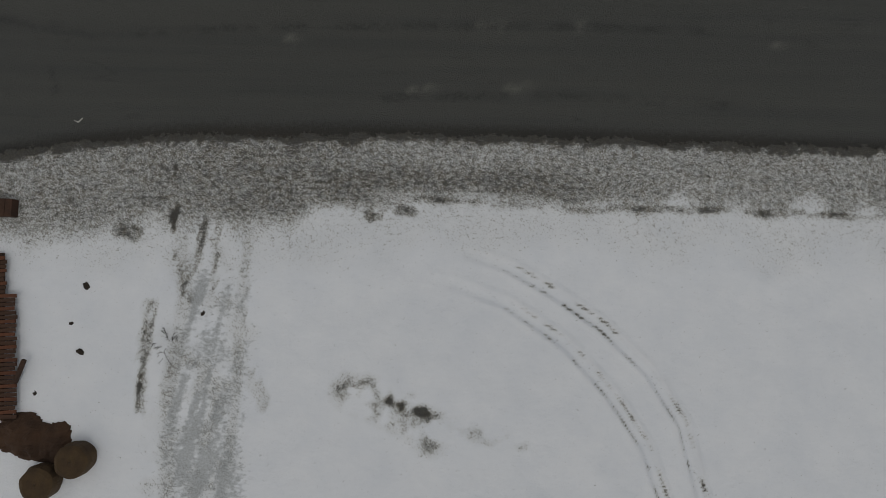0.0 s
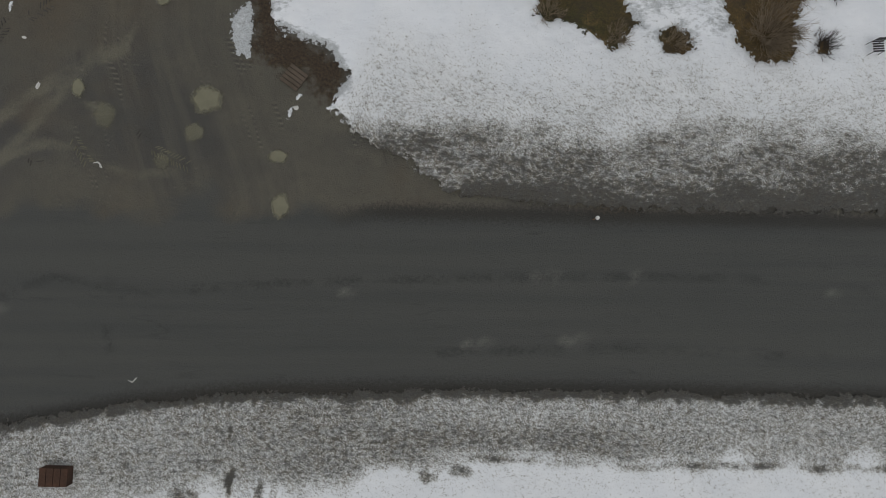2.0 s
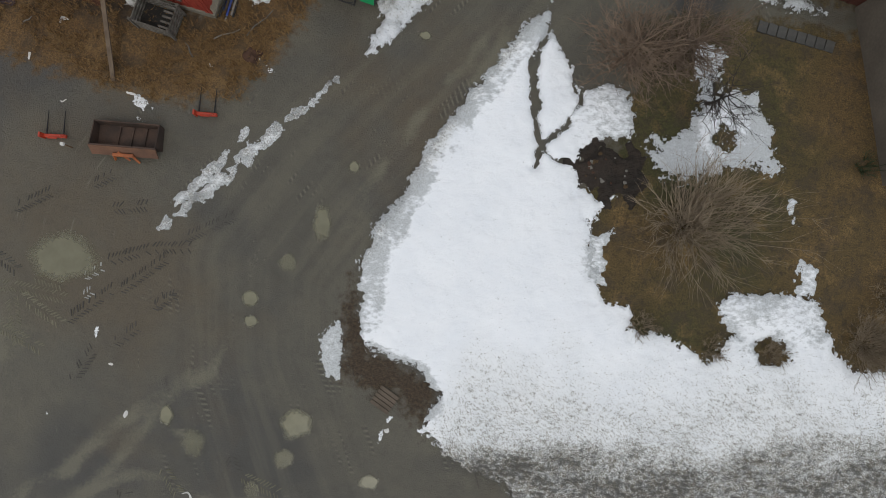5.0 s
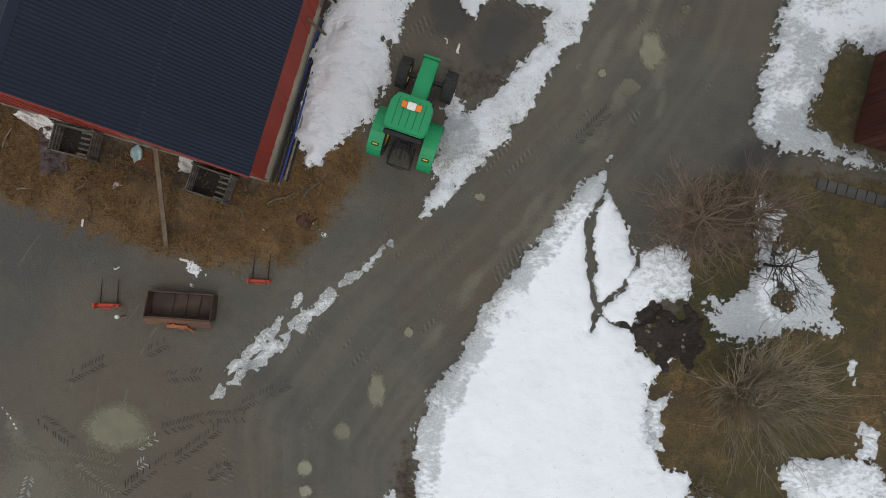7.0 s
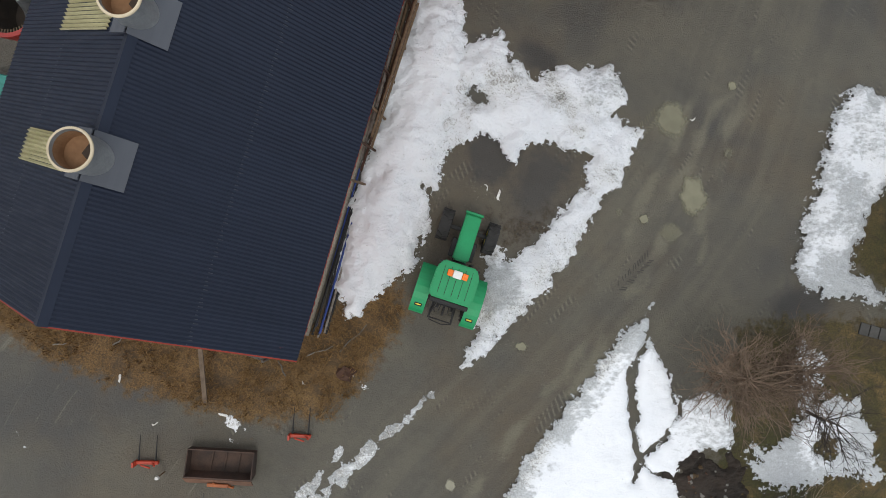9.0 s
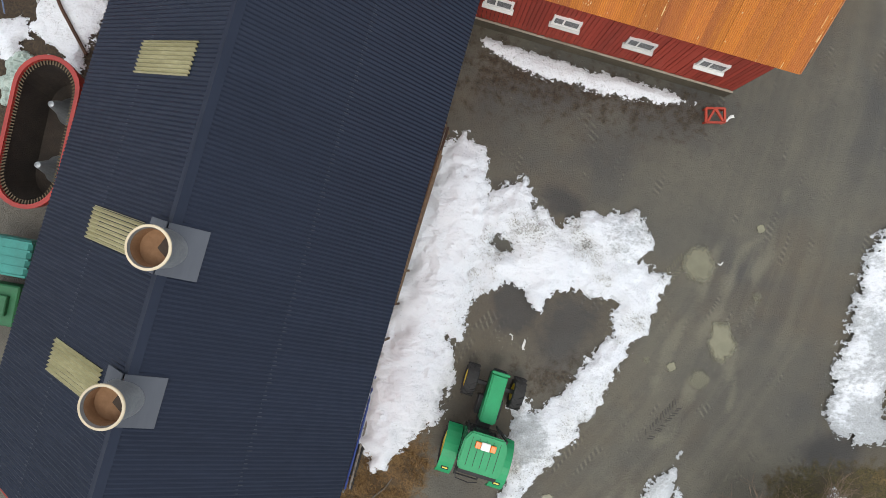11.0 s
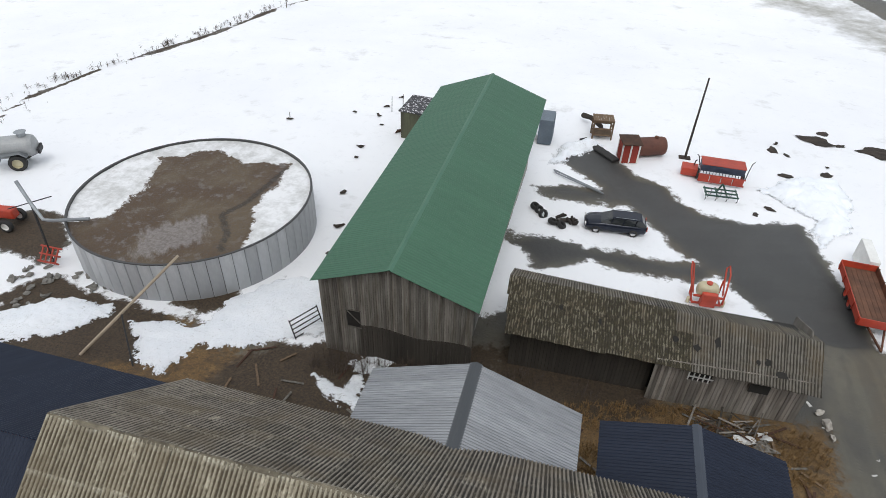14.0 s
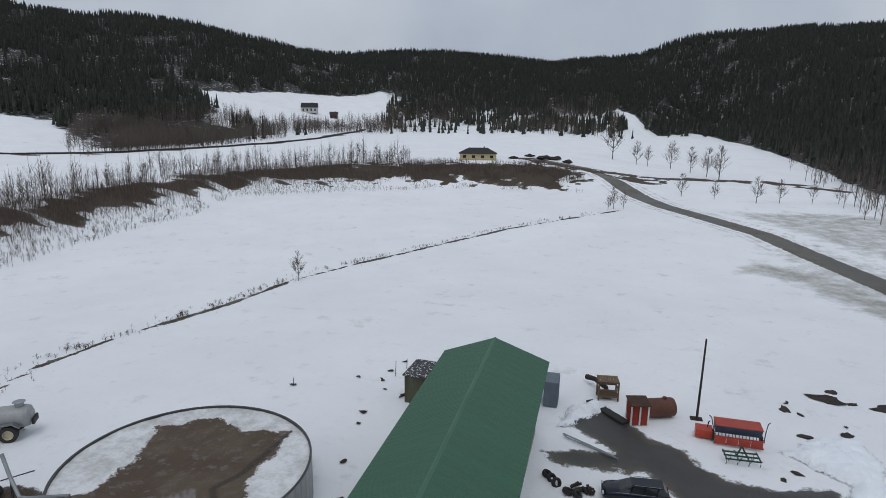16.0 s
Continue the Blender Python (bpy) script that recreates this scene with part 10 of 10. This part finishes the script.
x_, y_ = from_polar(d_, a_)
keep_ = (fbm(x_, y_, 40, 3, 8) > -0.12) & ~((a_ > 15.5) & (a_ < 21.5))
sticks("birch_wood", "bare birch wood at the foot of the spruce hills", x_[keep_], y_[keep_], r_.uniform(7, 15, keep_.sum()), r_, BARE_WOOD, 13, 0.42, 0.010, 0.62)
# dead grass by the barn and on the lawn, in tufts
def tufts(name, label, outline, n_, lo, hi, mat_, seed):
    r = np.random.RandomState(seed)
    pts = np.array(outline)
    x, y = r.uniform(pts[:, 0].min(), pts[:, 0].max(), n_), r.uniform(pts[:, 1].min(), pts[:, 1].max(), n_)
    keep = (inside(x, y, outline) + 1.2 * fbm(x, y, 1.5, 4, seed) > 0.1) & (fbm(x, y, 0.9, 3, seed + 1) > -0.12)
    x, y = x[keep], y[keep]
    return sticks(name, label, x, y, r.uniform(lo, hi, len(x)), r, mat_, 7, 1.1, 0.07, 0.7)


STRAW = needle_material("dead_straw", (0.15, 0.083, 0.028), (0.34, 0.215, 0.09))
TURF_BLADE = needle_material("dull_turf_blades", (0.045, 0.04, 0.016), (0.15, 0.11, 0.045))
tufts("dead_grass", "matted orange dead grass before the barn gable", GRASS_BARN, 12000, 0.06, 0.32, STRAW, 3)
tufts("lawn_grass", "dull brown and green wintered lawn", GRASS_GARDEN, 3600, 0.04, 0.12, TURF_BLADE, 5)

tufts("dead_grass", "golden dead grass before the old shed", [(-27, 70.6), (-22, 72.4), (-18, 72.6), (-12.2, 72.8), (-11, 72), (-12, 69.5), (-16, 67.5), (-24.4, 66.6), (-25.5, 69)], 5000, 0.08, 0.4, STRAW, 7)
heap = thing("lath_pile", "loose pile of dark rotten laths before the old shed", "timber", at=(-16.6, 71.9, land_at(-16.6, 71.9)))
rng = random.Random(88)
for k in range(22):
    bm = bmesh.new()
    l_, w_ = rng.uniform(0.9, 2.3), rng.uniform(0.03, 0.06)
    box(bm, -l_ / 2, l_ / 2, -w_, w_, 0, 0.035, 0.006)
    part("lath", bm, rng.choice([BROWN_WOOD, OLD_BOARD, BLACK_BOARD]), heap, "", pose(rng.uniform(-1.9, 1.9), rng.uniform(-0.5, 0.7), 0.05 + 0.018 * k, rng.uniform(-5, 5), rng.uniform(-4, 4), rng.choice([-22, -25, 20, 65]) + rng.uniform(-12, 12)))

ICE_LINES = [[(-26.4, 13.1), (-25.6, 12.3), (-24.9, 11.3)], [(-24.9, 17.4), (-25.1, 16.8), (-25.0, 16.2)], [(-21.1, 10.6), (-20.7, 10.2), (-20.5, 9.9)], [(-34.7, 23.6), (-34.0, 22.9), (-33.2, 22.3)],
             [(-12.3, 16.3), (-12.5, 15.7), (-12.5, 15.2)], [(-32.2, 18.6), (-31.4, 18.1), (-31.2, 17.7)], [(-33.3, 25.7), (-33.0, 25.6), (-32.7, 25.1)]]
# thin crusts of ice left in the wheel lines of the yard
for k, line in enumerate(ICE_LINES):
    w_ = 0.03 if k < 5 else 0.01
    side = [(x + w_, y + w_ * 0.6) for x, y in line] + [(x - w_, y - w_ * 0.6) for x, y in line[::-1]]
    snow("ice_strip", "thin crooked strip of dirty ice on the gravel", side, 0.04, 0.04, 0.3, 0.02, dirt=lambda x, y: 0.3 + 0 * x, soft=0.1)
# leafless thickets against the hall and the old shed
def thicket(name, label, outline, n_, lo, hi, seed):
    r = np.random.RandomState(seed)
    pts = np.array(outline)
    x, y = r.uniform(pts[:, 0].min(), pts[:, 0].max(), n_), r.uniform(pts[:, 1].min(), pts[:, 1].max(), n_)
    keep = (inside(x, y, outline) > 0) & (fbm(x, y, 1.6, 3, seed) > -0.1)
    return sticks(name, label, x[keep], y[keep], r.uniform(lo, hi, keep.sum()), r, BRUSH, 10, 0.7, 0.016)


thicket("dead_thicket", "dark leafless thicket before the hall gable", [(-39.5, 70.9), (-35, 71.2), (-31, 72.3), (-31, 74), (-33, 71), (-37, 69.5), (-39.5, 69.6)], 700, 0.4, 1.3, 41)
thicket("dead_thicket", "tangle of dead stems between hall and shed", [(-31.2, 73), (-29.2, 72.2), (-24, 71.6), (-20.5, 71.6), (-20.5, 72.4), (-28, 73), (-30, 77), (-31, 77)], 700, 0.3, 1.0, 43)
# a farm lane along the slope above the bank
def lane_strip(name, label, line, width, mat_, lift):
    pts = []
    for (ax, ay), (bx, by) in zip(line, line[1:]):
        k = max(int(math.hypot(bx - ax, by - ay) / 6), 1)
        pts += [(ax + (bx - ax) * i / k, ay + (by - ay) * i / k) for i in range(k)]
    P = np.array(pts + [line[-1]])
    T = np.gradient(P, axis=0)
    N = np.stack([-T[:, 1], T[:, 0]], -1) / np.linalg.norm(T, axis=1)[:, None]
    w = width * (1 + 0.5 * fbm(P[:, 0], P[:, 1], 15, 3, 8))[:, None]
    V = []
    for s, z in ((-1.3, -1.0), (-1, lift), (1, lift), (1.3, -1.0)):
        Q = P + N * w * s
        V.append(np.column_stack([Q, land(P[:, 0], P[:, 1]) + z]))
    n_ = len(P)
    F = [(k * n_ + i, k * n_ + i + 1, (k + 1) * n_ + i + 1, (k + 1) * n_ + i) for k in range(3) for i in range(n_ - 1)]
    return tagged(sheet_object(name, np.concatenate(V).tolist(), F, mat_), label, "road", kind="structure")


lane_strip("road", "narrow wet lane across the snowy slope", [(-420, 246), (-316, 296), (-274, 325), (-249, 388), (-239, 488), (-262, 640)], 2.2, SOIL, 0.7)

# tufts along the ditch
n_ = 230
s_ = r_.uniform(0, len(DITCH) - 1.001, n_)
i_ = s_.astype(int)
dp_ = np.array(DITCH)
p_ = dp_[i_] + (dp_[i_ + 1] - dp_[i_]) * (s_ - i_)[:, None] + r_.normal(0, 1.4, (n_, 2)) + np.array([-0.8, 0.8])
sticks("ditch_scrub", "low brown scrub along the ditch", p_[:, 0], p_[:, 1], r_.uniform(0.2, 0.65, n_), r_, BRUSH, 12, 0.9, 0.03)


rd_ = np.random.RandomState(77)
nd_ = 420
sd_ = rd_.uniform(2.0, len(DITCH) - 1.001, nd_)
kd_ = sd_.astype(int)
pd_ = np.array(DITCH)
qd_ = pd_[kd_] + (pd_[kd_ + 1] - pd_[kd_]) * (sd_ - kd_)[:, None] + np.stack([rd_.uniform(-2.6, 0.2, nd_), rd_.uniform(-0.3, 1.6, nd_)], -1)
kept_ = fbm(qd_[:, 0], qd_[:, 1], 7, 3, 14) > -0.02
sticks("ditch_clumps", "low dark clumps of dead weeds along the ditch", qd_[kept_, 0], qd_[kept_, 1], rd_.uniform(0.35, 0.8, kept_.sum()), rd_, BRUSH, 16, 1.3, 0.06, 0.5)


BIRCH_BARK = plain("grey_birch_bark", (0.17, 0.145, 0.12), (0.09, 0.075, 0.062), 0.9, 0, 6, 0.2)


def birch(x, y, h, seed, mat_=BIRCH_BARK):
    rng = random.Random(seed)
    t = thing("birch", "slender bare birch standing in the snowfield", "tree", "birches in the fields", (x, y, land_at(x, y) - 0.1))
    bm = bmesh.new()
    tube(bm, [(0, 0, 0), (0.1, 0, h * 0.5), (0.0, 0.1, h)], [h * 0.014, h * 0.010, h * 0.003], 6)
    part("trunk", bm, mat_, t)
    bm = bmesh.new()
    for k in range(34):
        s = rng.uniform(0.15, 0.95)
        a = rng.uniform(0, 6.28)
        n_ = h * (0.34 * (1.1 - s) + 0.05)
        p = Vector((0.05, 0.05, h * s))
        q = p + Vector((math.cos(a) * n_ * 0.7, math.sin(a) * n_ * 0.7, n_ * 0.8))
        tube(bm, [p, (p + q) / 2 + Vector((0, 0, -0.03 * h)), q], [h * 0.0045, h * 0.0035, h * 0.0015], 3)
        for j in range(5):
            w = q + Vector((rng.uniform(-1, 1), rng.uniform(-1, 1), rng.uniform(-0.2, 1))) * n_ * 0.4
            tube(bm, [(p + q) / 2, w], [h * 0.003, h * 0.0012], 3)
    part("crown", bm, mat_, t)
    return t


for k, (x, y, h) in enumerate(((-81.3, 150.5, 6.0), (-22.2, 261.5, 8.0), (-21.3, 423, 24.0), (27.2, 287, 9.5), (35.6, 290.5, 8.5), (46.8, 292.8, 8.5), (56.4, 296.3, 7), (66, 299, 7), (-8.7, 405.9, 13), (-3, 402, 11), (8.1, 394.7, 15), (16.3, 380.5, 13), (22, 366, 14), (25.7, 355.2, 16), (3, 296, 9), (14, 292, 7), (-24, 259, 5), (-19, 263, 6))):
    birch(x, y, h, 200 + k)


def far_house(x, y, turn, w, l, eave, ridge, wall_mat, roof_mat, label, hip=0.0, windows=4):
    t = thing("house", label, "house", at=pose(x, y, land_at(x, y) - 0.3, 0, 0, turn))
    bm = bmesh.new()
    box(bm, -w / 2, w / 2, -l / 2, l / 2, 0, eave)
    if not hip:
        prism(bm, [(-l / 2, eave), (l / 2, eave), (0, ridge - 0.2)], -w / 2, w / 2, "x")
    part("wall", bm, wall_mat, t)
    bm = bmesh.new()
    o = 0.6
    a = [bm.verts.new(p) for p in ((-w / 2 - o, -l / 2 - o, eave), (w / 2 + o, -l / 2 - o, eave), (w / 2 + o, l / 2 + o, eave), (-w / 2 - o, l / 2 + o, eave))]
    b = [bm.verts.new((s * (w / 2 + o - hip), 0, ridge)) for s in (-1, 1)]
    for fc in ((a[0], a[1], b[1], b[0]), (a[2], a[3], b[0], b[1]), (a[1], a[2], b[1]), (a[3], a[0], b[0]), (a[3], a[2], a[1], a[0])):
        bm.faces.new(fc)
    part("roof", bm, roof_mat, t)
    for k in range(windows):
        u = -w / 2 + w * (k + 0.5) / windows
        bm = bmesh.new()
        box(bm, u - w * 0.045, u + w * 0.045, -l / 2 - 0.06, -l / 2 + 0.02, eave * 0.4, eave * 0.8)
        part("window", bm, GLASS, t)
    bm = bmesh.new()
    box(bm, w * 0.15, w * 0.15 + 0.7, -0.4, 0.4, eave, ridge + 0.6)
    part("chimney", bm, CONCRETE, t)
    return t


far_house(-87.5, 354.5, 12, 18, 9, 3.4, 6.2, plain("cream_house_wall", (0.55, 0.47, 0.27), (0.45, 0.38, 0.22), 0.8), plain("dark_house_roof", (0.03, 0.028, 0.026), None, 0.8), "cream bungalow with a dark hipped roof above the bank", 5.0, 4)
far_house(-345, 690, 20, 17, 10, 6.0, 11.0, plain("white_far_wall", (0.5, 0.5, 0.48), None, 0.8), plain("dark_far_roof", (0.03, 0.03, 0.032), None, 0.8), "pale two-storey farmhouse on the hillside pasture", 0.0, 4)
far_house(-318, 694, 20, 8, 7, 5.0, 8.0, plain("brown_far_wall", (0.09, 0.05, 0.035), None, 0.8), plain("dark_far_roof_2", (0.04, 0.035, 0.032), None, 0.8), "brown farm outbuilding beside the farmhouse", 0.0, 2)
for k, (a, d, s) in enumerate(((9.2, 330, 5.0), (10.2, 332, 4.2), (8.0, 336, 3.0), (11.4, 322, 3.6), (6.5, 322, 3.0))):
    x, y = from_polar(d, a)
    scrap(float(x), float(y), "dark gravel heap at the building site", SOIL, (s, s * 0.6), 820 + k, 0.45, "gravel_heap", "heap")
